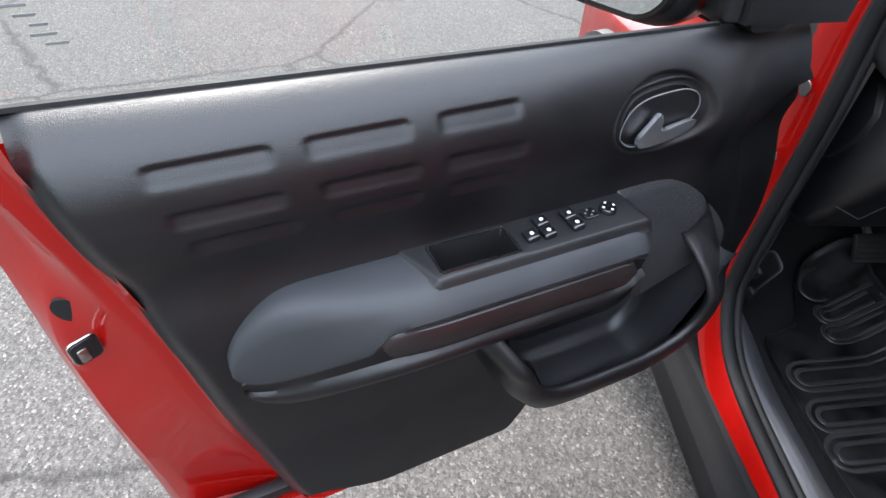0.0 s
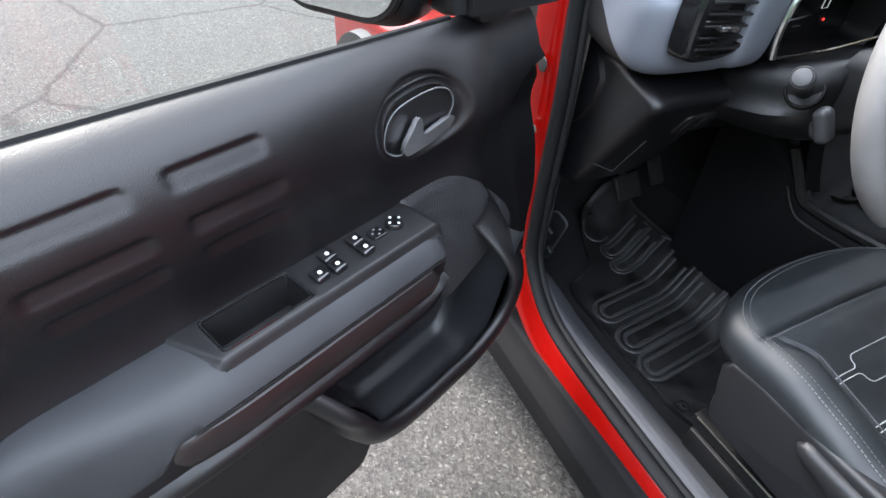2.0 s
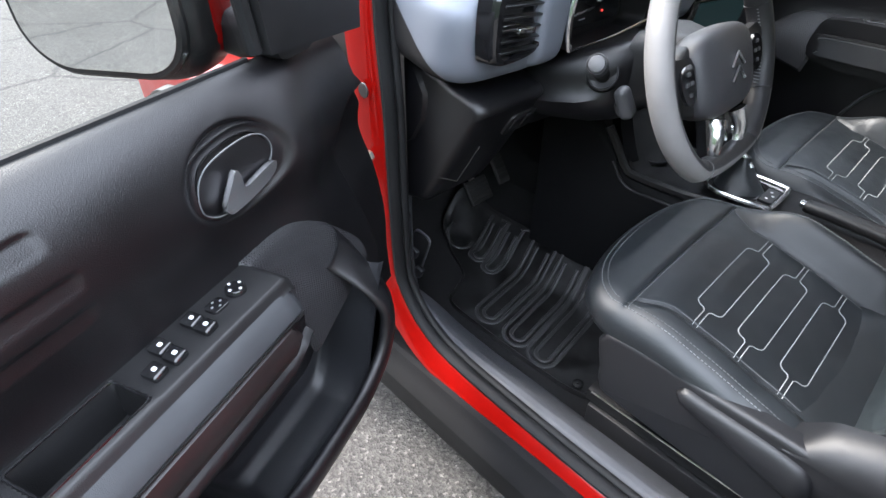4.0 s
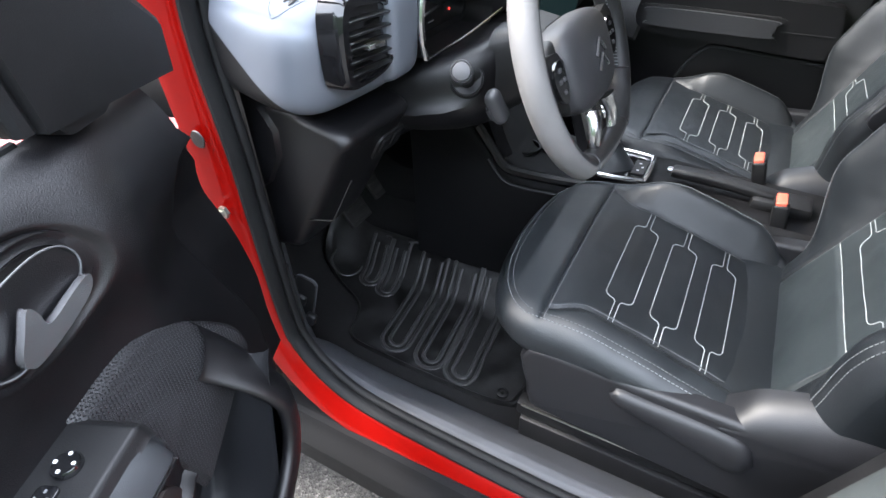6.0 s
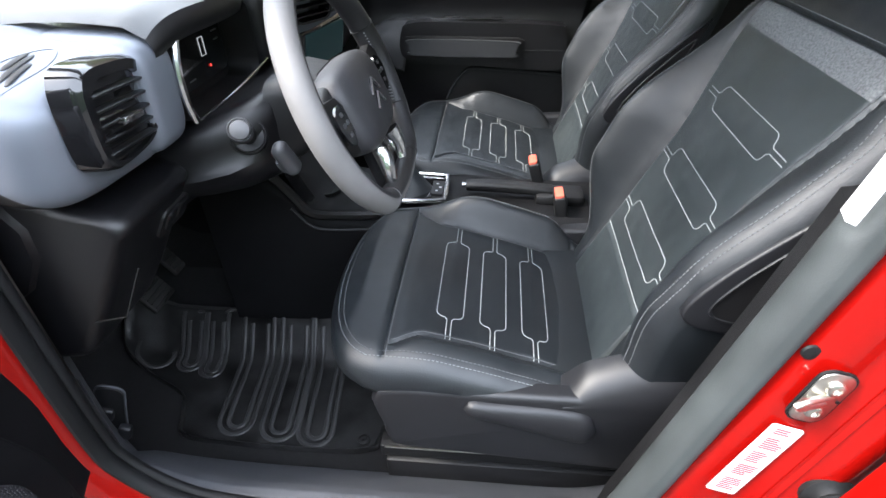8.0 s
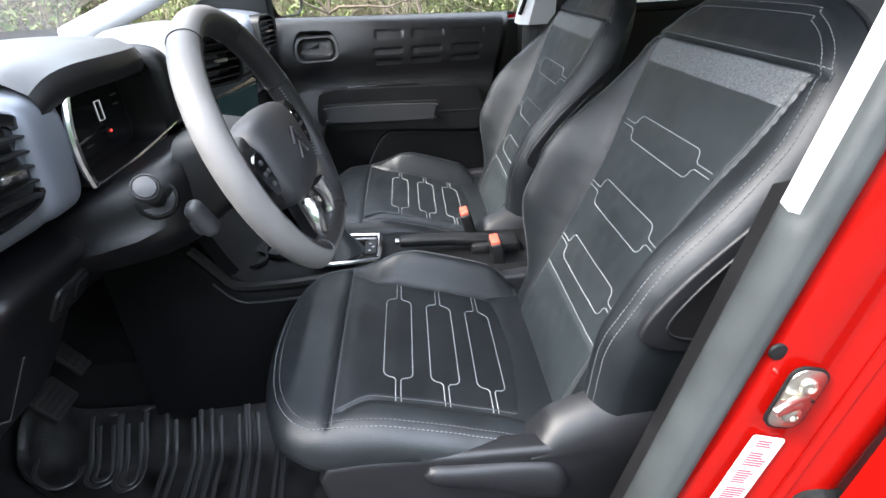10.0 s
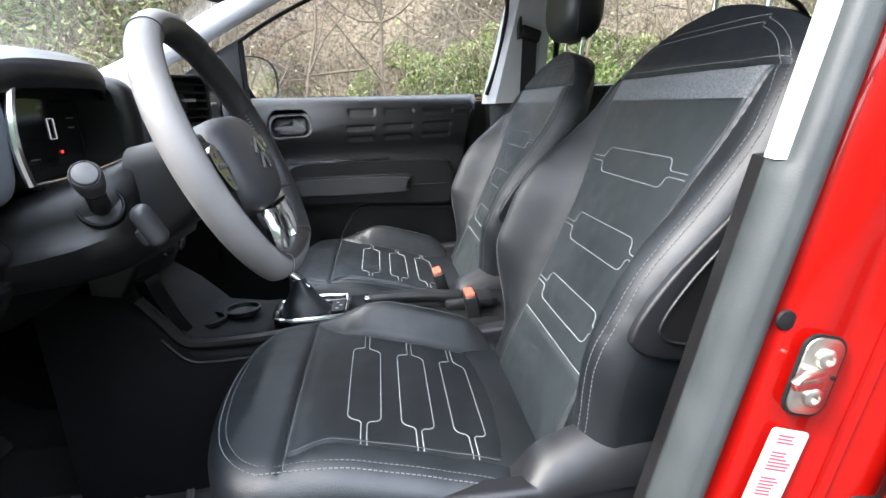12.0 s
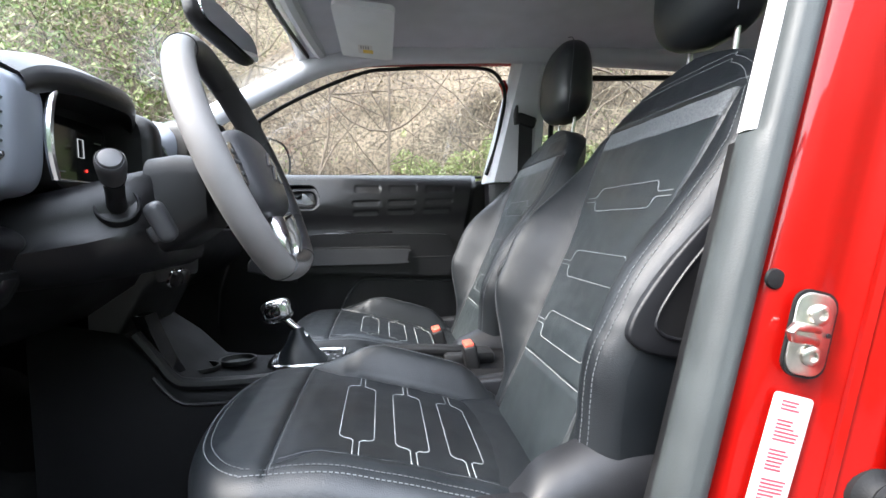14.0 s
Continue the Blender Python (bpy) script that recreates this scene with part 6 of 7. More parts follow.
def build_seat():
    seat = thing("front_seat", (0.1, SEAT_Y, 0.18), "black leather front car seat with pale capsule stitching", "car seat", "front seats")
    # cushion
    xs = [-0.228 + 0.128 * (1 - math.cos(math.pi / 2 * k / 26)) for k in range(1, 26)] + [-0.10 + 0.0038 * k for k in range(0, 120)]
    b = bmesh.new()
    loops = []
    NV = 130
    for x in xs:
        a = cushion_half(x) - 0.0005
        top = [cushion_point(x, a * math.sin(math.pi / 2 * (2 * k / NV - 1))) for k in range(NV + 1)]
        zb = 0.553 - 0.03 * sstep(0.2, 0.35, x)
        low = [Vector((x + 0.012 * sstep(0, -0.2, x), SEAT_Y + a * s, z)) for s, z in ((0.99, zb), (0.95, zb - 0.006), (0.5, zb - 0.01), (0.0, zb - 0.01), (-0.5, zb - 0.01), (-0.95, zb - 0.006), (-0.99, zb))]
        mid = [[Vector((x, SEAT_Y + q * (a + 0.002), (top[-1 if q > 0 else 0].z + zb) / 2))] for q in (1, -1)]
        loops.append(top + mid[0] + low + mid[1])
    loft(loops, b)
    for f in b.faces:
        c = f.calc_center_median()
        f.material_index = 1 if (c.x > -0.095 and abs(c.y - SEAT_Y) < seam_c(c.x) - 0.001 and f.normal.z > 0.3 and c.z > 0.505) else 0
    part("seat_cushion", b, [LEATHER, LEATHER_IN], seat)
    # back
    b = bmesh.new()
    loops = []
    hs = [-0.08 + 0.0044 * k for k in range(0, 148)] + [0.575 + 0.095 * math.sin(math.pi / 2 * k / 20) for k in range(1, 20)]
    for h in hs:
        a = back_half(h) - 0.0005
        front = [back_point(h, a * math.sin(math.pi / 2 * (2 * k / NV - 1))) for k in range(NV + 1)]
        th = 0.115 - 0.05 * sstep(0.1, 0.62, h)
        rear = []
        for s in (0.99, 0.93, 0.6, 0.0, -0.6, -0.93, -0.99):
            p = B0 + BD * h - BN * (th - 0.02 * (abs(s) > 0.95))
            rear.append(Vector((p.x, SEAT_Y + a * s, p.z)))
        loops.append(front + rear)
    loft(loops, b)
    for f in b.faces:
        q = f.calc_center_median()
        h, v = (q - B0).dot(BD), q.y - SEAT_Y
        f.material_index = 1 if h < 0.56 and abs(v) < seam_b(h) - 0.001 and (q - B0).dot(BN) > -0.04 else 0
    part("backrest", b, [LEATHER, LEATHER_IN], seat)
    # fabric band
    band = grid(lambda u, v: back_point(lerp(0.511, 0.5555, u), lerp(-1, 1, v) * (seam_b(lerp(0.511, 0.5555, u)) - 0.004), 0.0015), 12, 50)
    part("fabric_band", band, FABRIC, seat, "heather grey woven fabric band")
    # stitching of the cushion
    st = bmesh.new()
    for cx in (0.006, 0.084, 0.162):
        capsule_lines(cushion_point, cx, -0.010, 0.048, 0.232, 0.048, 0.058, st)
    tube([cushion_point(0.256, -0.168 + 0.336 * k / 30, 0.0008) for k in range(31)], 0.0007, 5, False, st)
    part("insert_stitching", st, STITCH, seat, "pale thread capsule pattern")
    for off, th_ in ((0.0, STITCH_DIM), (0.010, SEAM)):
        st = bmesh.new()
        line = []
        for k in range(61):
            ph = math.radians(lerp(8, 172, k / 60))
            n = 2.3
            c, q = math.cos(ph), math.sin(ph)
            line.append((-0.10 - (0.108 - off) * abs(q) ** (2 / n), math.copysign((0.238 - off) * abs(c) ** (2 / n), -c)))
        line = [(x, -0.238 + off) for x in (0.27, 0.24, 0.18, 0.12, 0.06, 0.0, -0.05)] + line + [(x, 0.238 - off) for x in (-0.05, 0.0, 0.06, 0.12, 0.18, 0.24)]
        line = [(p.x, p.y) for p in smooth_path([(x, v, 0) for x, v in line], 3)]
        dashes([cushion_point(x, v, 0.0008) for x, v in line], 0.0008, bm=st)
        part("edge_stitching", st, th_, seat)
    st = bmesh.new()
    tube([cushion_point(-0.0905, lerp(-0.235, 0.235, k / 60), 0.0004) for k in range(61)], 0.0008, 4, False, st)
    for s in (-1, 1):
        tube([cushion_point(x, s * (seam_c(x) - 0.006), 0.0002) for x in [-0.085 + 0.008 * k for k in range(44)]], 0.0006, 4, False, st)
        tube([back_point(h, s * (seam_b(h) - 0.006), 0.0002) for h in [0.01 + 0.012 * k for k in range(46)]], 0.0006, 4, False, st)
    part("seam_thread", st, SEAM, seat)
    st = bmesh.new()
    for hc, hh in ((0.152, 0.052), (0.274, 0.052), (0.402, 0.045)):
        capsule_lines(back_point, hc, -0.005, hh, 0.214, 0.046, 0.046, st)
    tube([back_point(0.089, lerp(-0.15, 0.15, k / 24), 0.0006) for k in range(25)], 0.0008, 5, False, st)
    part("back_stitching", st, STITCH, seat)
    st = bmesh.new()
    for off in (0.022, 0.033):
        line = [(p.x, p.y) for p in smooth_path([(h, v, 0) for h, v in back_outline(off)][::2], 3)]
        dashes([back_point(h, v, 0.0009) for h, v in line], 0.0007, bm=st)
    for h in (0.566,):
        dashes([back_point(h, lerp(-0.218, 0.218, k / 40), 0.0009) for k in range(41)], 0.0008, bm=st)
    part("back_edge_stitching", st, STITCH_DIM, seat)
    # headrest
    for s in (-1, 1):
        p = Vector((0.612, SEAT_Y + s * 0.065, 1.128))
        b = tube([p - Vector((0.004, 0, 0.03)), p, p + Vector((0.010, 0, 0.06)), p + Vector((0.020, 0, 0.12))], 0.0046, 10)
        part("headrest_post", b, STEEL, seat, "chrome headrest post")
        part("post_collar", lathe([(0.014, 0.0), (0.014, 0.010), (0.009, 0.014)], 16, Matrix.Translation(p - BD * 0.010)), PLASTIC, seat)
    b = bmesh.new()
    loops = []
    for k in range(25):
        t = k / 24
        z = lerp(1.185, 1.425, t)
        e = (1 - abs(2 * t - 1) ** 3.0) ** (1 / 2.6) if 0 < t < 1 else 0.02
        cx = lerp(0.612, 0.628, t) + 0.02 * (t - 0.5) ** 2
        hx, hy = (0.066 - 0.014 * t) * max(e, 0.12), 0.132 * max(e, 0.12) * (1 - 0.12 * t)
        loops.append([Vector((cx + hx * math.copysign(abs(math.cos(a)) ** 0.7, math.cos(a)), SEAT_Y + hy * math.copysign(abs(math.sin(a)) ** 0.7, math.sin(a)), z)) for a in [2 * math.pi * i / 36 for i in range(36)]])
    loft(loops, b)
    hr = part("headrest", b, LEATHER, seat, "black leather headrest")
    part("headrest_seam", tube(smooth_path([(0.585, SEAT_Y - 0.118, 1.20), (0.592, SEAT_Y - 0.133, 1.30), (0.605, SEAT_Y - 0.120, 1.395), (0.612, SEAT_Y - 0.06, 1.424)], 6), 0.0012, 5), SEAM, hr)
    # plastic side shield: the top rises to a broad shoulder beside the backrest
    outline = [(-0.103, 0.560), (-0.103, 0.47), (-0.096, 0.430), (-0.075, 0.412), (0.06, 0.400), (0.28, 0.385), (0.36, 0.39), (0.42, 0.46), (0.43, 0.555), (0.40, 0.572), (0.345, 0.572), (0.292, 0.570), (0.248, 0.568), (0.228, 0.566), (0.205, 0.566), (0.10, 0.566)]
    outline = [(p.x, p.y) for p in smooth_path([(x, z, 0) for x, z in outline], 3, True)]
    for s in (-1, 1):
        b = prism(outline, 0.032, frame_of((0, SEAT_Y - 0.233 if s < 0 else SEAT_Y + 0.262, 0), (1, 0, 0), (0, 0, 1)), 0.012, 4)
        part("side_shield", b, SHIELD, seat, "grained black plastic seat shield")
    def shoulder(u, v):
        x = lerp(0.200, 0.430, u)
        z0, z1 = lerp(0.548, 0.560, u), curve_at([(0.200, 0.556), (0.215, 0.570), (0.232, 0.590), (0.25, 0.600), (0.29, 0.615), (0.345, 0.630), (0.43, 0.640)], x)
        return Vector((x, SEAT_Y - 0.2665 + 0.062 * v ** 1.7, lerp(z0, z1, math.sin(math.pi / 2 * v))))
    part("shield_shoulder", grid(shoulder, 24, 12), SHIELD, seat)
    lev = bmesh.new()
    loops = []
    for k in range(25):
        t = k / 24
        x = lerp(0.039, 0.260, t)
        zc = lerp(0.537, 0.494, t ** 1.1)
        end = math.sqrt(max(0.004, 1 - max(0.0, (0.10 - t) / 0.10) ** 2)) * math.sqrt(max(0.004, 1 - max(0.0, (t - 0.86) / 0.14) ** 2.2))
        hgt = lerp(0.018, 0.038, sstep(0, 0.9, t)) * end
        loops.append([Vector((x, SEAT_Y - 0.262 - 0.018 * math.sin(a) * (0.4 + 0.6 * end), zc + hgt * math.copysign(abs(math.cos(a)) ** 0.8, math.cos(a)))) for a in [2 * math.pi * i / 20 for i in range(20)]])
    loft(loops, lev)
    part("height_lever", lev, SHIELD, seat, "long black plastic height lever")
    # airbag panel on the side of the back
    out2 = [(0.190, 0.030), (0.185, 0.005), (0.196, -0.040), (0.22, -0.062), (0.32, -0.066), (0.47, -0.055), (0.475, -0.048), (0.44, -0.030), (0.38, -0.006), (0.30, 0.022), (0.24, 0.036), (0.205, 0.038)]
    out2 = [(p.x, p.y) for p in smooth_path([(h, w, 0) for h, w in out2], 5, True)]
    m = Matrix.Translation(B0 + Vector((0, SEAT_Y - 0.262, 0))) @ Matrix((BD, BN, BD.cross(BN))).transposed().to_4x4()
    shell = part("side_panel", prism(out2, 0.012, m @ Matrix.Translation((0, 0, -0.004)), 0.004, 3), SHIELD, seat, "black plastic panel on the backrest side")
    cc = Vector((0.29, -0.022))
    part("panel_ridge", tube([m @ Vector((cc.x + (h - cc.x) * 0.74, cc.y + (w - cc.y) * 0.66 - 0.006, 0.0085)) for h, w in out2], 0.0022, 8, True), SHIELD, shell)
    part("panel_field", prism([(cc.x + (h - cc.x) * 0.72, cc.y + (w - cc.y) * 0.63 - 0.006) for h, w in out2], 0.001, m @ Matrix.Translation((0, 0, 0.0076))), PLASTIC_DARK, shell)
    # rails
    for s in (-0.2, 0.2):
        part("seat_rail", rbox((0.62, 0.035, 0.03), 0.003, 2, pose(0.18, SEAT_Y + s, 0.325)), PLASTIC_DARK, seat)
        part("rail_edge", tube([(-0.12, SEAT_Y + s - 0.018, 0.340), (0.48, SEAT_Y + s - 0.018, 0.340)], 0.0022, 5), STEEL, seat)
        part("rail_cover", rbox((0.64, 0.05, 0.10), 0.006, 2, pose(0.20, SEAT_Y + s, 0.255)), PLASTIC_DARK, seat)
    part("seat_pan", rbox((0.44, 0.42, 0.16), 0.02, 3, pose(0.12, SEAT_Y, 0.44)), PLASTIC_DARK, seat)
    return seat

driver_seat = build_seat()
passenger_seat = copy_thing(driver_seat, Matrix.Translation((0.1, SEAT_Y + 0.72, 0.18)))


# ---- centre console ----
console = thing("centre_console", (-0.05, 0.85, 0.32), "black centre console with gear lever and cup holders", "console")
def con_loop(x):
    top = curve_at([(-0.62, 0.74), (-0.46, 0.705), (-0.40, 0.66), (-0.34, 0.60), (-0.25, 0.588), (-0.05, 0.592), (0.10, 0.585), (0.35, 0.575)], x)
    wide = curve_at([(-0.62, 0.155), (-0.40, 0.150), (-0.2, 0.135), (0.05, 0.115), (0.35, 0.11)], x)
    return [Vector((x, 0.852 + y, z)) for y, z in ((-wide, 0.17), (-wide, top - 0.035), (-wide + 0.006, top - 0.012), (-wide + 0.02, top), (-wide + 0.03, top - 0.004), (wide - 0.03, top - 0.004), (wide - 0.02, top), (wide - 0.006, top - 0.012), (wide, top - 0.035), (wide, 0.17))]
part("console_body", loft([con_loop(x) for x in (-0.62, -0.54, -0.46, -0.43, -0.40, -0.37, -0.34, -0.31, -0.28, -0.25, -0.2, -0.1, 0.0, 0.1, 0.2, 0.35)]), MATT, console, "", True, 50)
part("console_side_rail", tube(smooth_path([(-0.425, 0.694, 0.708), (-0.385, 0.696, 0.652), (-0.362, 0.698, 0.618), (-0.33, 0.702, 0.604), (-0.22, 0.712, 0.600), (-0.10, 0.724, 0.604), (0.0, 0.733, 0.60)], 6), 0.012, 8), PLASTIC, console)
part("console_lower_edge", tube(smooth_path([(-0.40, 0.700, 0.62), (-0.36, 0.702, 0.572), (-0.31, 0.706, 0.560), (-0.18, 0.716, 0.560)], 6), 0.004, 6), PLASTIC_DARK, console)
gz = 0.598
pl_ = [(p.x, p.y) for p in smooth_path([(-0.205, 0.832, 0), (-0.195, 0.795, 0), (-0.150, 0.778, 0), (-0.060, 0.786, 0), (-0.045, 0.800, 0), (-0.045, 0.905, 0), (-0.060, 0.918, 0), (-0.150, 0.925, 0), (-0.195, 0.908, 0), (-0.205, 0.872, 0)], 5, True)]
part("gear_surround", tube([(x, y, gz + 0.004) for x, y in pl_], 0.0065, 8, True), CHROME, console, "bright chrome gear lever surround")
part("gear_plate", prism([(-0.125 + (x + 0.125) * 0.97, 0.852 + (y - 0.852) * 0.97) for x, y in pl_], 0.006, Matrix.Translation((0, 0, gz - 0.004))), GLOSS, console)
part("shift_marks", rbox((0.030, 0.07, 0.004), 0.001, 1, pose(-0.066, 0.852, gz + 0.004)), PLASTIC_DARK, console)
for k in range(3):
    part("shift_letter", rbox((0.006, 0.004, 0.0006), 0, 1, pose(-0.068 + 0.008 * (k % 2), 0.832 + 0.018 * k, gz + 0.0064)), WHITE_MARK, console)
boot = bmesh.new()
loft([[Vector((-0.140 - 0.001 * k + rx * (1 + 0.06 * math.cos(3 * a + k)) * math.cos(a), 0.852 + ry * (1 + 0.06 * math.cos(4 * a + k)) * math.sin(a), z)) for a in [2 * math.pi * i / 28 for i in range(28)]]
      for k, (rx, ry, z, t) in enumerate(((0.058, 0.055, gz, 0), (0.050, 0.048, gz + 0.014, 0), (0.044, 0.040, gz + 0.024, 0), (0.032, 0.031, gz + 0.038, 0), (0.026, 0.025, gz + 0.048, 0), (0.016, 0.016, gz + 0.066, 0), (0.011, 0.011, gz + 0.078, 0)))], boot)
part("gear_boot", boot, LEATHER, console, "creased black gear boot")
part("gear_stem", tube([(-0.128, 0.852, gz + 0.055), (-0.160, 0.851, gz + 0.085), (-0.182, 0.850, gz + 0.105)], 0.009, 12), CHROME, console)
gk = Matrix.Translation((-0.190, 0.850, gz + 0.118)) @ pose(0, 0, 0, 0, -12, 0)
knob = part("gear_knob", super_box((0, 0, 0), (0.034, 0.026, 0.026), 0.6, 32, 20, gk), CHROME, console, "chrome and black gear knob")
part("knob_inset", super_box((0, 0, 0), (0.022, 0.027, 0.017), 0.55, 28, 16, gk @ Matrix.Translation((-0.004, -0.0015, 0.002))), GLOSS, knob)
for x in (-0.300, -0.365):
    part("cup_holder", lathe([(0.038, 0.0), (0.041, 0.002), (0.041, 0.010), (0.036, 0.010), (0.034, 0.0), (0.032, -0.01), (0.001, -0.012)], 28, Matrix.Translation((x + 0.01, 0.885 - 0.05 * (x < -0.33), 0.596))), PLASTIC_DARK, console)
part("stack_strip", loft([[Vector((x + dx, 0.712 + dy, z)) for dx, dy in ((-0.012, 0.0), (0.012, -0.002), (0.014, 0.05), (-0.010, 0.05))] for x, z in ((-0.372, 0.612), (-0.392, 0.650), (-0.412, 0.700), (-0.425, 0.74))]), GLOSS, console, "gloss black strip beside the tray")
hbk = thing("handbrake_lever", (0.2, 0.852, 0.58), "black handbrake lever with chrome button", "handbrake")
part("lever_grip", loft([[Vector((x, 0.855 + a, z + b)) for a, b in rrect(0.036, h, 0.010, 4)] for x, z, h in ((0.006, 0.610, 0.016), (0.012, 0.610, 0.024), (0.06, 0.610, 0.026), (0.14, 0.606, 0.026), (0.22, 0.598, 0.026), (0.25, 0.59, 0.02))]), PLASTIC_DARK, hbk)
part("lever_button", tube([(-0.004, 0.855, 0.611), (0.008, 0.855, 0.611)], 0.008, 12), CHROME, hbk)
part("lever_base", rbox((0.12, 0.07, 0.03), 0.01, 2, pose(0.24, 0.855, 0.585)), PLASTIC_DARK, hbk)

# ---- seat belt buckles ----
def build_buckle(p, lean, name="seat_belt_buckle"):
    bk = thing(name, (p[0], p[1], p[2] - 0.10), "black seat belt buckle with red release button", "seat belt buckle", "front buckles")
    m = Matrix.Translation(p) @ pose(0, 0, 0, 0, lean, 0)
    part("housing", rbox((0.030, 0.052, 0.085), 0.006, 3, m @ pose(0, 0, -0.045)), PLASTIC_DARK, bk)
    part("release_button", rbox((0.021, 0.046, 0.012), 0.003, 3, m @ pose(-0.001, 0, -0.002)), BUCKLE_RED, bk, "red release button")
    part("slot", rbox((0.004, 0.034, 0.004), 0.001, 1, m @ pose(0.012, 0, 0.0)), PLASTIC_DARK, bk)
    part("stem", rbox((0.012, 0.030, 0.10), 0.003, 2, m @ pose(0.006, 0, -0.13)), PLASTIC_DARK, bk)
    return bk
build_buckle((0.233, 0.790, 0.630), -8)
build_buckle((0.178, 0.962, 0.632), -14)

# ---- floor mat and pedals ----
mat_ = thing("floor_mat", (-0.5, 0.55, 0.18), "worn black rubber floor mat with looped ribs", "floor mat")
OUT = smooth_path([(-0.90, 0.585, 0), (-0.93, 0.64, 0), (-0.92, 0.70, 0), (-0.86, 0.722, 0), (-0.50, 0.722, 0), (-0.18, 0.722, 0), (-0.15, 0.60, 0), (-0.16, 0.40, 0), (-0.19, 0.362, 0), (-0.30, 0.352, 0), (-0.50, 0.354, 0), (-0.64, 0.366, 0), (-0.672, 0.42, 0), (-0.71, 0.488, 0), (-0.83, 0.545, 0)], 5, True)
def mat_z(x, y):
    return 0.182 + 0.056 * sstep(-0.78, -0.95, x) + 0.085 * sstep(0.60, 0.72, y)
bm = bmesh.new()
cen = Vector((-0.5, 0.55, 0))
rows = [[bm.verts.new(Vector(((cen + (p - cen) * f).x, (cen + (p - cen) * f).y, mat_z((cen + (p - cen) * f).x, (cen + (p - cen) * f).y) + dz))) for p in OUT] for f, dz in ((1.0, -0.006), (1.0, 0.006), (0.988, 0.010), (0.972, 0.008), (0.96, 0.003), (0.93, 0.003), (0.9, 0.003), (0.85, 0.003), (0.8, 0.003), (0.75, 0.003), (0.7, 0.003), (0.6, 0.003), (0.5, 0.003), (0.3, 0.003), (0.02, 0.003))]
m = len(OUT)
for a, e in zip(rows, rows[1:]):
    for k in range(m):
        bm.faces.new((a[k], a[(k + 1) % m], e[(k + 1) % m], e[k]))
part("mat_sheet", bm, MAT, mat_)
def rib(x0, w, y0, y1, name="rib"):
    left = [(x0 - w / 2, lerp(y1, y0 + w / 2, i / 10)) for i in range(10)]
    bend = [(x0 - w / 2 * math.cos(math.pi * i / 10), y0 + w / 2 - w / 2 * math.sin(math.pi * i / 10)) for i in range(11)]
    right = [(x0 + w / 2, lerp(y0 + w / 2, y1, i / 10)) for i in range(1, 11)]
    line = [(x - 0.11 * (y - y0), y) for x, y in left + bend + right]
    part(name, tube([(x, y, mat_z(x, y) + 0.0045) for x, y in line], 0.0058, 8, flat=0.55, up=(0, 0, 1)), MAT_RIB, mat_)
for x0, w, y0, y1 in ((-0.524, 0.084, 0.378, 0.705), (-0.414, 0.084, 0.370, 0.705), (-0.322, 0.084, 0.362, 0.705), (-0.732, 0.066, 0.562, 0.705), (-0.663, 0.060, 0.545, 0.705)):
    rib(x0, w, y0, y1)
    rib(x0, w * 0.52, y0 + w * 0.24, y1 - 0.02)
rib(-0.83, 0.090, 0.560, 0.62)
# arches that join neighbouring loops at the tunnel side
for x0, w in ((-0.469, 0.030), (-0.368, 0.020), (-0.697, 0.012), (-0.592, 0.058)):
    part("rib", tube([(x0 - 0.11 * 0.335 - w / 2 * math.cos(math.pi * k / 8), 0.703 + w / 2 * math.sin(math.pi * k / 8) * 0.6, mat_z(x0, 0.703 + w / 3) + 0.0045) for k in range(9)], 0.0058, 8, flat=0.55, up=(0, 0, 1)), MAT_RIB, mat_)
part("mat_fixing", lathe([(0.015, 0.0), (0.015, 0.004), (0.010, 0.006), (0.009, 0.003), (0.004, 0.003), (0.004, 0.007), (0.001, 0.007)], 20, Matrix.Translation((-0.206, 0.388, 0.186))), PLASTIC_DARK, mat_, "round black mat fixing")
def pedal(x, y, z, w, h, name, label):
    t = thing(name, (x, y, z), label, "pedal")
    m = pose(x, y, z, 0, -35, 0)
    part("pad", rbox((0.016, w, h), 0.006, 3, m), PEDAL, t)
    for k in range(5):
        part("grip_rib", rbox((0.006, w * 0.86, 0.004), 0.001, 1, m @ pose(0.010, 0, -h * 0.36 + h * 0.18 * k)), PEDAL, t)
    part("arm", tube([m @ Vector((-0.005, 0, h * 0.3)), m @ Vector((-0.05, 0, 0.12)), m @ Vector((-0.10, 0, 0.26))], 0.010, 8), STEEL, t)
pedal(-0.835, 0.685, 0.350, 0.095, 0.080, "brake_pedal", "ribbed black brake pedal")
pedal(-0.845, 0.795, 0.385, 0.050, 0.10, "accelerator_pedal", "ribbed black accelerator pedal")
part("foot_rest", rbox((0.03, 0.08, 0.22), 0.01, 2, pose(-0.93, 0.36, 0.30, 0, -40, 0)), PLASTIC_DARK, body)

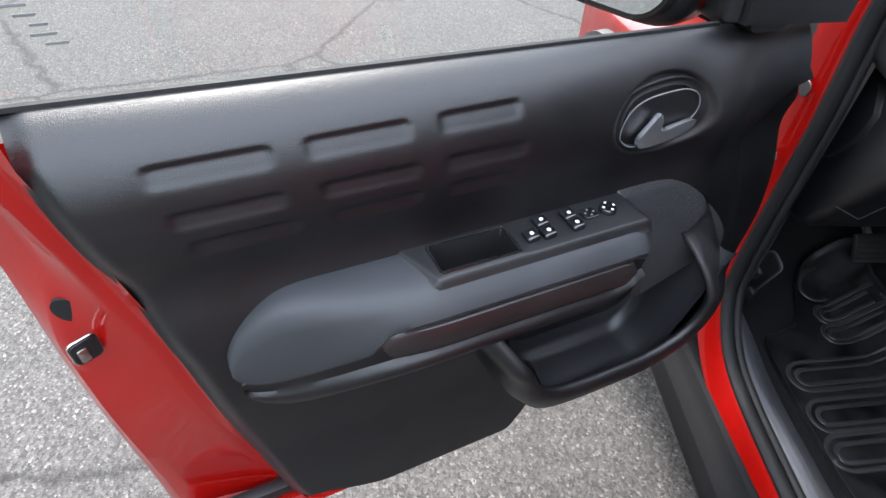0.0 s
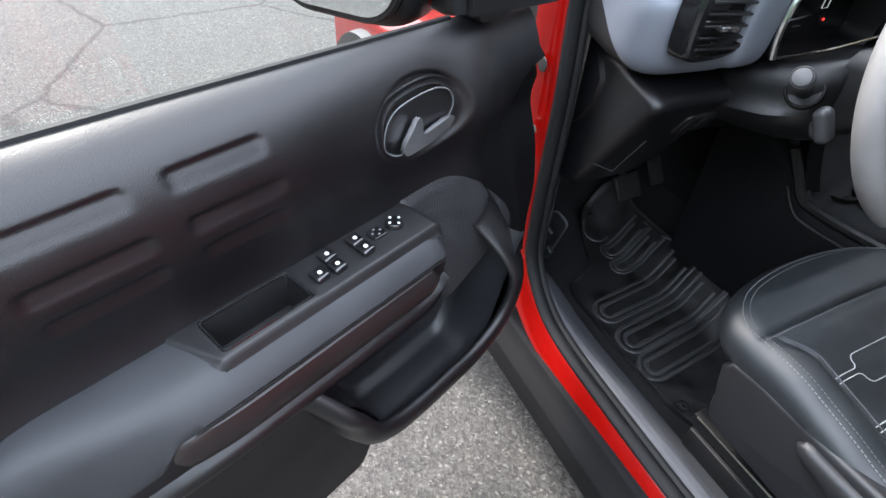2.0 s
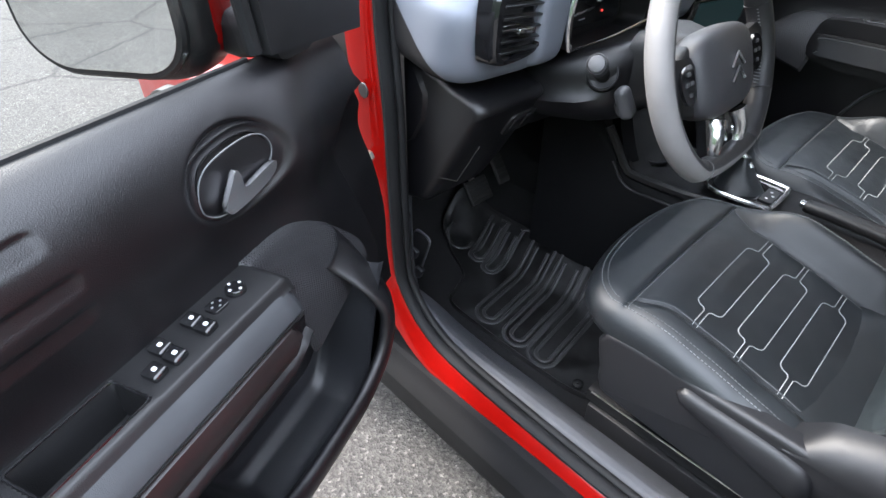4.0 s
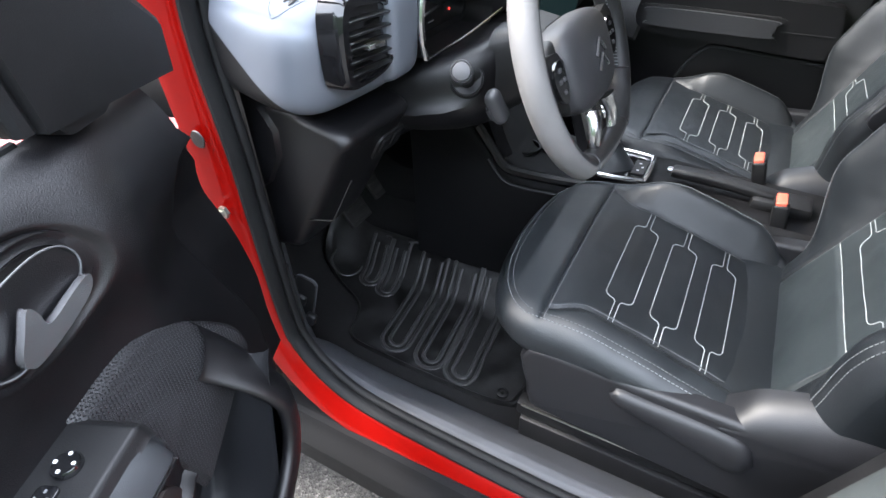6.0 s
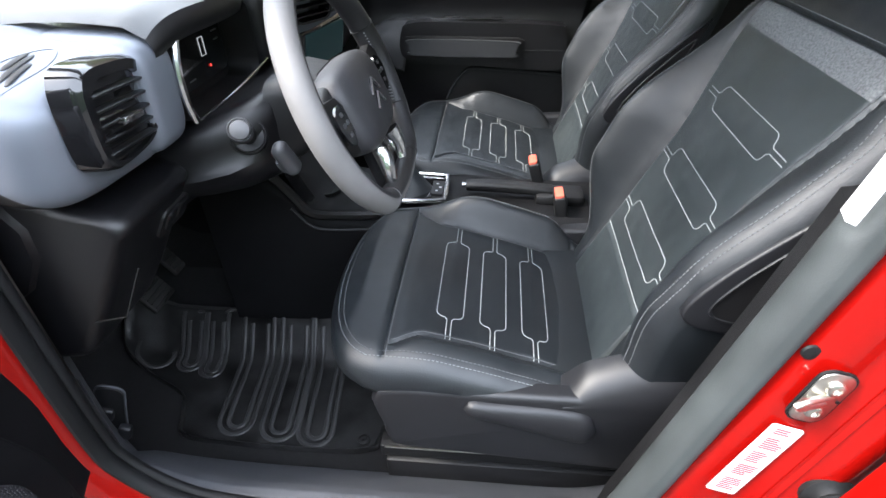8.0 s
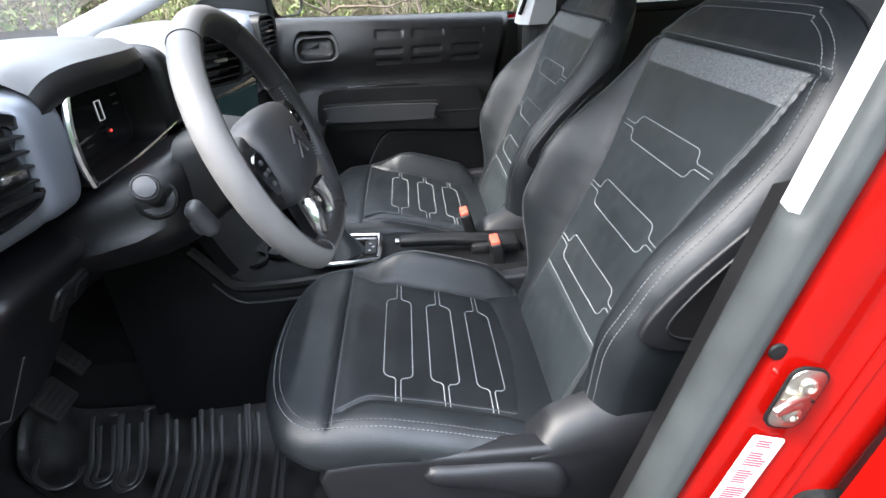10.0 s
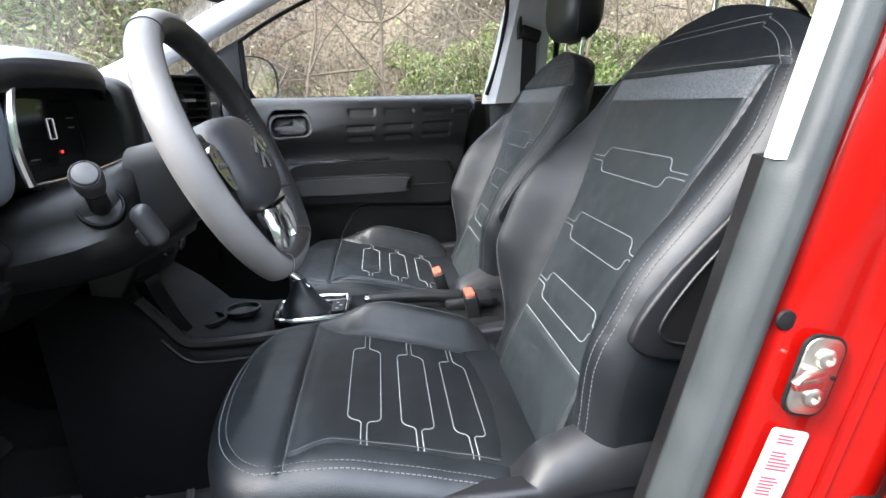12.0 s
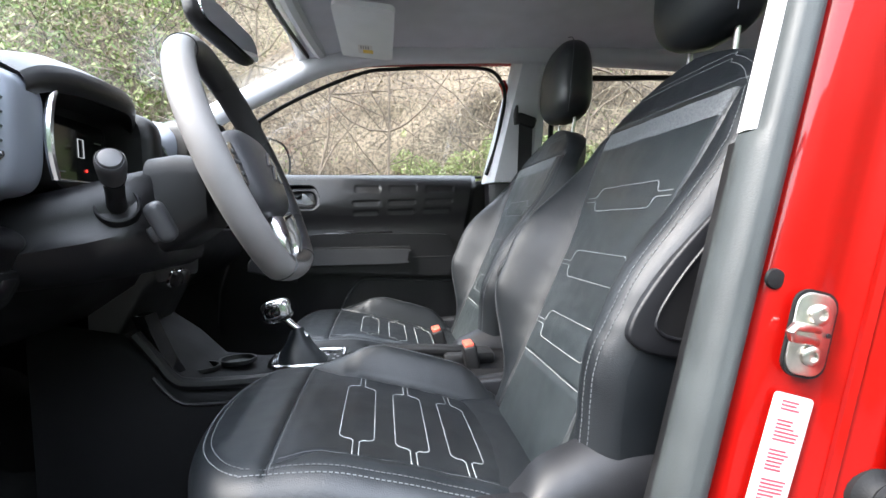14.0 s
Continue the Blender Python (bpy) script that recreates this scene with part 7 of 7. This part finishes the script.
# ---- mirror, visor, belt ----
rv = thing("rear_view_mirror", (-0.22, 0.76, 1.33), "black rear-view mirror on the windscreen", "mirror")
rm = frame_of((-0.235, 0.735, 1.295), (0.22, 1, -0.12), (-0.20, 0.10, 1))
rs = 1 if rm.col[2].to_3d().x > 0 else -1
part("housing", super_box((0, 0, -0.012 * rs), (0.118, 0.036, 0.020), 0.55, 40, 18, rm), PLASTIC_DARK, rv)
part("mirror_face", prism(rrect(0.222, 0.060, 0.022, 6), 0.003 * rs, rm @ Matrix.Translation((0, 0, 0.0065 * rs))), MIRROR, rv, "rear-view mirror glass")
part("stem", tube([rm @ Vector((0.0, 0.01, -0.03 * rs)), rm @ Vector((0.0, 0.055, -0.055 * rs)), rm @ Vector((0.0, 0.11, -0.06 * rs))], 0.011, 10), PLASTIC_DARK, rv)
part("sensor_cover", rbox((0.11, 0.10, 0.04), 0.015, 3, pose(-0.30, 0.80, 1.432, 0, -26, 0)), PLASTIC_DARK, rv)
vs = thing("sun_visor", (0.03, 1.10, 1.44), "light grey sun visor with a yellow warning label", "sun visor")
vmx = pose(0.028, 1.145, 1.432, 0, 6, 0)
part("visor_board", prism(rrect(0.155, 0.40, 0.022, 5), 0.016, vmx @ Matrix.Translation((0, 0, -0.008)), 0.005, 3), VISOR, vs)
lab = part("warning_label", rbox((0.042, 0.075, 0.001), 0, 1, vmx @ pose(-0.004, 0.115, -0.0088)), PAPER, vs, "white and yellow warning label")
part("label_yellow", rbox((0.030, 0.030, 0.0006), 0, 1, vmx @ pose(0.004, 0.130, -0.0096)), YELLOW_MARK, lab)
for k in range(4):
    part("label_line", rbox((0.003, 0.028, 0.0006), 0, 1, vmx @ pose(-0.016 + 0.007 * k, 0.095, -0.0096)), GREY_MARK, lab)
part("visor_hinge", tube([(-0.05, 1.36, 1.445), (0.0, 1.37, 1.452)], 0.008, 8), VISOR, vs)
sb = thing("seat_belt", (0.53, 1.43, 1.0), "black seat belt hanging from its post guide", "seat belt")
part("webbing", loft([[Vector((0.541 + o * 0.024 + 0.06 * (z - 1.0), 1.425 + q, z)) for o, q in ((-1, 0), (1, 0), (1, 0.002), (-1, 0.002))] for z in (0.35, 0.7, 1.0, 1.24)]), FABRIC_DARK, sb)
part("belt_guide", rbox((0.070, 0.022, 0.040), 0.010, 3, pose(0.556, 1.425, 1.238, 0, 20, 0)), PLASTIC_DARK, sb)
part("guide_cover", tube(smooth_path([(0.526, 1.428, 1.225), (0.521, 1.424, 1.262), (0.526, 1.424, 1.290)], 4), [0.012, 0.012, 0.011, 0.010, 0.009, 0.008, 0.007, 0.005, 0.003], 8), PLASTIC_DARK, sb)

# ---- rear seat ----
rear = thing("rear_bench", (1.0, 0.86, 0.2), "black leather rear bench with low headrests", "bench seat")
part("bench", rbox((0.50, 1.24, 0.22), 0.05, 4, pose(1.06, 0.86, 0.44)), LEATHER, rear)
part("bench_back", rbox((0.14, 1.24, 0.66), 0.05, 4, pose(1.42, 0.86, 0.78, 0, 18, 0)), LEATHER, rear)
for y in (0.45, 1.27):
    part("headrest", super_box((1.56, y, 1.17), (0.05, 0.13, 0.08), 0.5), LEATHER, rear)

# ---- bank, hedge and trees beyond the car ----
rng = random.Random(11)
def bank_h(x):
    return lerp(4.6, 1.7, sstep(-1.4, -6.5, x))
def bank_p(u, v):
    x, h = lerp(-16, 12, u), v
    p = Vector((x, 4.3 + 1.3 * h + 0.02 * x, GZ + bank_h(x) * h))
    return p + Vector((0, -0.35 * noise.noise(Vector((x * 0.7, h * 5, 3))) - 0.10 * noise.noise(Vector((x * 3, h * 14, 1))), 0.1 * noise.noise(Vector((x, h * 6, 7)))))
solo("bank", grid(bank_p, 140, 50), DRY, "steep bank covered in dry leaves and stems", "bank", "structure")
def leaf_cloud(name, n, place, size, mat_, label):
    vs_, fs_ = [], []
    for i in range(n):
        c = place()
        a = Vector((rng.gauss(0, 1), rng.gauss(0, 1), rng.gauss(0, 1))).normalized()
        b = a.orthogonal().normalized()
        b = (b * math.cos(i) + a.cross(b) * math.sin(i))
        s = size * rng.uniform(0.5, 1.4)
        k = len(vs_)
        vs_ += [c - a * s, c + b * s * 0.38, c + a * s, c - b * s * 0.38]
        fs_.append((k, k + 1, k + 2, k + 3))
    me = bpy.data.meshes.new(name)
    me.from_pydata(vs_, [], fs_)
    me.materials.append(mat_)
    return tagged(new(name, me), label, "foliage", "", "stuff")
def on_bank(x, v, off):
    return bank_p((x + 16) / 28, v) + Vector((0, -off, 0))
def green_base():
    x = rng.uniform(-9, 10)
    h = abs(rng.gauss(0, 0.16)) * (0.7 + 0.6 * noise.noise(Vector((x * 0.9, 0, 2))) + 0.5 * (x > 2.0))
    return on_bank(x, min(0.9, h * 0.8), rng.uniform(0.0, 0.7))
leaf_cloud("hedge_leaves", 52000, green_base, 0.021, LEAF, "low green undergrowth along the bank")
leaf_cloud("hedge_pale_leaves", 34000, green_base, 0.021, LEAF_PALE, "pale green grass and leaves on the bank")
def green_mid():
    while True:
        x, v = rng.uniform(-2.6, 3.4), rng.uniform(0.12, 0.50)
        if noise.noise(Vector((x * 1.3, v * 8, 5))) + 0.6 * noise.noise(Vector((x * 4, v * 22, 8))) > 7.0 * (v - 0.245 - 0.07 * crease(x + 0.95, 0.4) - 0.20 * crease(x - 1.05, 0.35) - 0.05 * crease(x - 0.1, 0.4) - 0.15 * crease(x - 2.6, 0.7)) + 0.15:
            return on_bank(x, v, rng.uniform(0.0, 0.25))
leaf_cloud("undergrowth", 26000, green_mid, 0.015, LEAF, "olive green undergrowth on the bank")
leaf_cloud("pale_undergrowth", 44000, green_mid, 0.016, LEAF_PALE, "pale yellow-green stems and leaves on the bank")
def blade_patch(name, n, mat_, label, lo, hi, tall):
    """Many thin bent blades rooted on the bank, thick in clumps."""
    vs_, fs_ = [], []
    while len(fs_) < 2 * n:
        x, v = rng.uniform(-5.5, 6.0), rng.uniform(lo, hi)
        clumpy = noise.noise(Vector((x * 1.1, v * 7, 9))) + 0.5 * noise.noise(Vector((x * 3.1, v * 15, 4)))
        if clumpy < 1.9 * (v - lo) / (hi - lo) - 0.75 + 0.35 * sstep(2.0, 0.6, abs(x - 0.9)):
            continue
        p = on_bank(x, v, rng.uniform(0.05, 0.45))
        d = Vector((rng.gauss(0, 0.5), rng.gauss(-0.25, 0.3), 1.0)).normalized()
        ln = tall * rng.uniform(0.5, 1.3)
        side = Vector((rng.gauss(0, 1), rng.gauss(0, 1), 0)).normalized() * 0.0045
        mid, tip = p + d * ln * 0.6, p + d * ln + Vector((d.x * 0.4 * ln, d.y * 0.3 * ln, -0.12 * ln))
        k = len(vs_)
        vs_ += [p - side, p + side, mid - side * 0.8, mid + side * 0.8, tip]
        fs_ += [(k, k + 1, k + 3, k + 2), (k + 2, k + 3, k + 4)]
    me = bpy.data.meshes.new(name)
    me.from_pydata(vs_, [], fs_)
    me.materials.append(mat_)
    tagged(new(name, me), label, "grass", "", "stuff")
blade_patch("bank_grass", 26000, LEAF, "long green grass on the low bank", 0.0, 0.34, 0.16)
blade_patch("bank_pale_grass", 24000, LEAF_PALE, "pale dry-tipped grass on the low bank", 0.0, 0.36, 0.15)
blade_patch("bank_dry_grass", 20000, LEAF_DRY, "straw-coloured dead grass on the bank", 0.05, 0.5, 0.13)
def dry_place():
    return on_bank(rng.uniform(-12, 11), rng.random() ** 0.8, rng.uniform(0.0, 0.35))
leaf_cloud("bank_dry_leaves", 80000, dry_place, 0.018, LEAF_DRY, "dry pale leaves caught among the stems")
def clump(cx, cz, rx, rz):
    def f():
        a, r = rng.uniform(0, 6.283), math.sqrt(rng.random())
        x, z = cx + rx * r * math.cos(a), cz + rz * r * math.sin(a)
        return on_bank(x, max(0.0, z / 4.6), rng.uniform(0.1, 0.6))
    return f
leaf_cloud("bush_leaves", 14000, clump(1.75, 0.95, 0.45, 0.75), 0.021, LEAF, "green bush growing on the bank")
leaf_cloud("bush_pale", 10000, clump(3.0, 0.7, 0.6, 0.9), 0.022, LEAF_PALE, "pale green bush growing on the bank")
def ivy_place():
    x = rng.uniform(-11, -1.6)
    return on_bank(x, rng.random() ** 0.8 * 1.02, rng.uniform(0.0, 0.8) * (0.6 + 0.6 * noise.noise(Vector((x * 0.8, 3, 5)))))
leaf_cloud("ivy_leaves", 52000, ivy_place, 0.026, LEAF, "green ivy covering the low end of the bank")
leaf_cloud("ivy_pale_leaves", 40000, ivy_place, 0.026, LEAF_PALE, "pale green ivy covering the low end of the bank")
tp = bmesh.new()
for i in range(2000):
    p = on_bank(rng.uniform(-9, 9), rng.uniform(0, 0.75), rng.uniform(0.1, 0.55))
    d = Vector((rng.gauss(0, 0.8), rng.gauss(0, 0.15), rng.uniform(0.0, 1.0))).normalized()
    pts = [p]
    for k in range(5):
        d = (d + Vector((rng.gauss(0, 0.3), rng.gauss(0, 0.1), rng.gauss(0, 0.3)))).normalized()
        pts.append(pts[-1] + d * rng.uniform(0.08, 0.22))
    q = rng.uniform(0.002, 0.005)
    tube(pts, [q * (1 - 0.14 * k) for k in range(6)], 3, bm=tp)
tagged(part("dry_stems", tp, TWIG_PALE), "thin pale dry stems on the bank", "stems", "", "stuff")
tw = bmesh.new()
for i in range(1300):
    x = rng.uniform(-11, 9)
    v0 = rng.uniform(0, 0.7)
    p = on_bank(x, v0, rng.uniform(0.1, 0.5))
    d = Vector((rng.gauss(0, 0.6), rng.gauss(0, 0.15), rng.uniform(0.1, 1.0))).normalized()
    pts = [p]
    for k in range(6):
        d = (d + Vector((rng.gauss(0, 0.35), rng.gauss(0, 0.1), rng.gauss(0, 0.3)))).normalized()
        pts.append(pts[-1] + d * rng.uniform(0.1, 0.32))
    r = rng.uniform(0.0015, 0.0055)
    tube(pts, [r * (1 - 0.12 * k) for k in range(7)], 4, bm=tw)
tagged(part("bramble_stems", tw, TWIG), "tangled dry stems and brambles on the bank", "stems", "", "stuff")
def build_sapling(x, h, seed, lean):
    r = random.Random(seed)
    t = thing("sapling", on_bank(x, 0.02, 0.35), "thin bare sapling with crooked branches", "tree", "saplings")
    pts = [on_bank(x, 0.02, 0.35) - Vector((0, 0, 0.1))]
    for k in range(9):
        pts.append(pts[-1] + Vector((lean * 0.1 + r.gauss(0, 0.05), r.gauss(0, 0.03), h / 9)))
    part("trunk", tube(pts, [0.017 * (1 - 0.08 * k) for k in range(10)], 7), BARK, t)
    lb = bmesh.new()
    for k in range(2, 10):
        for j in range(3):
            q = [pts[k]]
            d = Vector((r.choice((-1, 1)) * r.uniform(0.4, 1), r.gauss(0, 0.3), r.uniform(0.0, 0.9))).normalized()
            for i in range(6):
                d = (d + Vector((r.gauss(0, 0.25), r.gauss(0, 0.15), r.gauss(0.02, 0.25)))).normalized()
                q.append(q[-1] + d * r.uniform(0.08, 0.24))
            rr = r.uniform(0.004, 0.013)
            tube(q, [rr * (1 - 0.13 * i) for i in range(7)], 5, bm=lb)
    part("branches", lb, BARK, t)
for i, (x, h, l) in enumerate(((-1.2, 3.4, 0.2), (-0.6, 3.0, 0.4), (0.25, 3.9, -0.2), (1.1, 3.6, 0.1), (1.6, 4.0, 0.3), (2.9, 3.4, -0.4), (4.2, 3.6, 0.3))):
    build_sapling(x, h, 30 + i, l)
# trees ahead of the car
def build_tree(x, y, h, rad, seed, mat_, n, label):
    r = random.Random(seed)
    t = thing("tree", (x, y, GZ), label, "tree", "trees ahead of the car")
    pts = [Vector((x + r.gauss(0, 0.12) * k, y + r.gauss(0, 0.12) * k, GZ - 0.1 + h * 0.9 * k / 7)) for k in range(8)]
    part("trunk", tube(pts, [0.24 * (1 - 0.12 * k) for k in range(8)], 9), BARK, t)
    lb = bmesh.new()
    tips = []
    for k in range(2, 8):
        for j in range(5):
            a = r.uniform(0, 6.283)
            ln = rad * r.uniform(0.5, 1.0) * (1.15 - 0.1 * k)
            e = pts[k] + Vector((math.cos(a) * ln, math.sin(a) * ln, r.uniform(-0.5, 0.7)))
            mid = pts[k].lerp(e, 0.5) + Vector((0, 0, 0.25))
            tube([pts[k], mid, e], [0.06, 0.035, 0.01], 5, bm=lb)
            tips += [mid, e, pts[k].lerp(e, 0.75)]
    part("limbs", lb, BARK, t)
    vs_, fs_ = [], []
    for i in range(n):
        c = r.choice(tips) + Vector((r.gauss(0, 0.42), r.gauss(0, 0.42), r.gauss(-0.12, 0.34)))
        a = Vector((r.gauss(0, 1), r.gauss(0, 1), r.gauss(-0.6, 1))).normalized()
        b = a.orthogonal().normalized()
        s = r.uniform(0.05, 0.13)
        k = len(vs_)
        vs_ += [c - a * s, c + b * s * 0.4, c + a * s, c - b * s * 0.4]
        fs_.append((k, k + 1, k + 2, k + 3))
    me = bpy.data.meshes.new("crown")
    me.from_pydata(vs_, [], fs_)
    me.materials.append(mat_)
    cr = new("crown", me)
    cr.parent = t
    cr.matrix_parent_inverse = t.matrix_basis.inverted()
build_tree(-8.5, 5.2, 6.5, 2.2, 1, LEAF_DARK, 9000, "dark conifer with drooping branches")
build_tree(-12.0, 8.5, 8.0, 2.8, 2, LEAF_DARK, 9000, "dark conifer with drooping branches")
build_tree(-6.0, 7.2, 5.0, 2.0, 3, LEAF_PALE, 9000, "leafy pale green tree above the bank")
build_tree(-4.0, 8.0, 5.5, 2.0, 4, LEAF, 8000, "leafy green tree above the bank")

# unseen hedge-like screen, added behind the viewer to block low sky light
BLOCKER_LINE = smooth_path([(-24, -9.5, 0), (-8, -9.8, 0), (4, -9.6, 0), (11, -8.4, 0), (14, -4.5, 0), (14.5, 0.5, 0), (13.5, 5.6, 0)], 20)
def sky_blocker(u, v):
    p = BLOCKER_LINE[int(round(u * (len(BLOCKER_LINE) - 1)))]
    n = Vector((p.x, p.y, 0)).normalized()
    a = math.pi * v
    p = p + n * (0.8 * math.cos(a) + 0.6 * noise.noise(Vector((p.x * 0.5, v * 4, p.y * 0.5))))
    return Vector((p.x, p.y, GZ - 0.05 + 6.0 * math.sin(a) ** 0.7 * (1 + 0.18 * noise.noise(Vector((p.x * 0.4, p.y * 0.4, 4))))))
solo("sky_blocker", grid(sky_blocker, len(BLOCKER_LINE) - 1, 24), LEAF_DARK, "unseen dark green screen added to block low sky behind the viewer", "hedge", "structure")
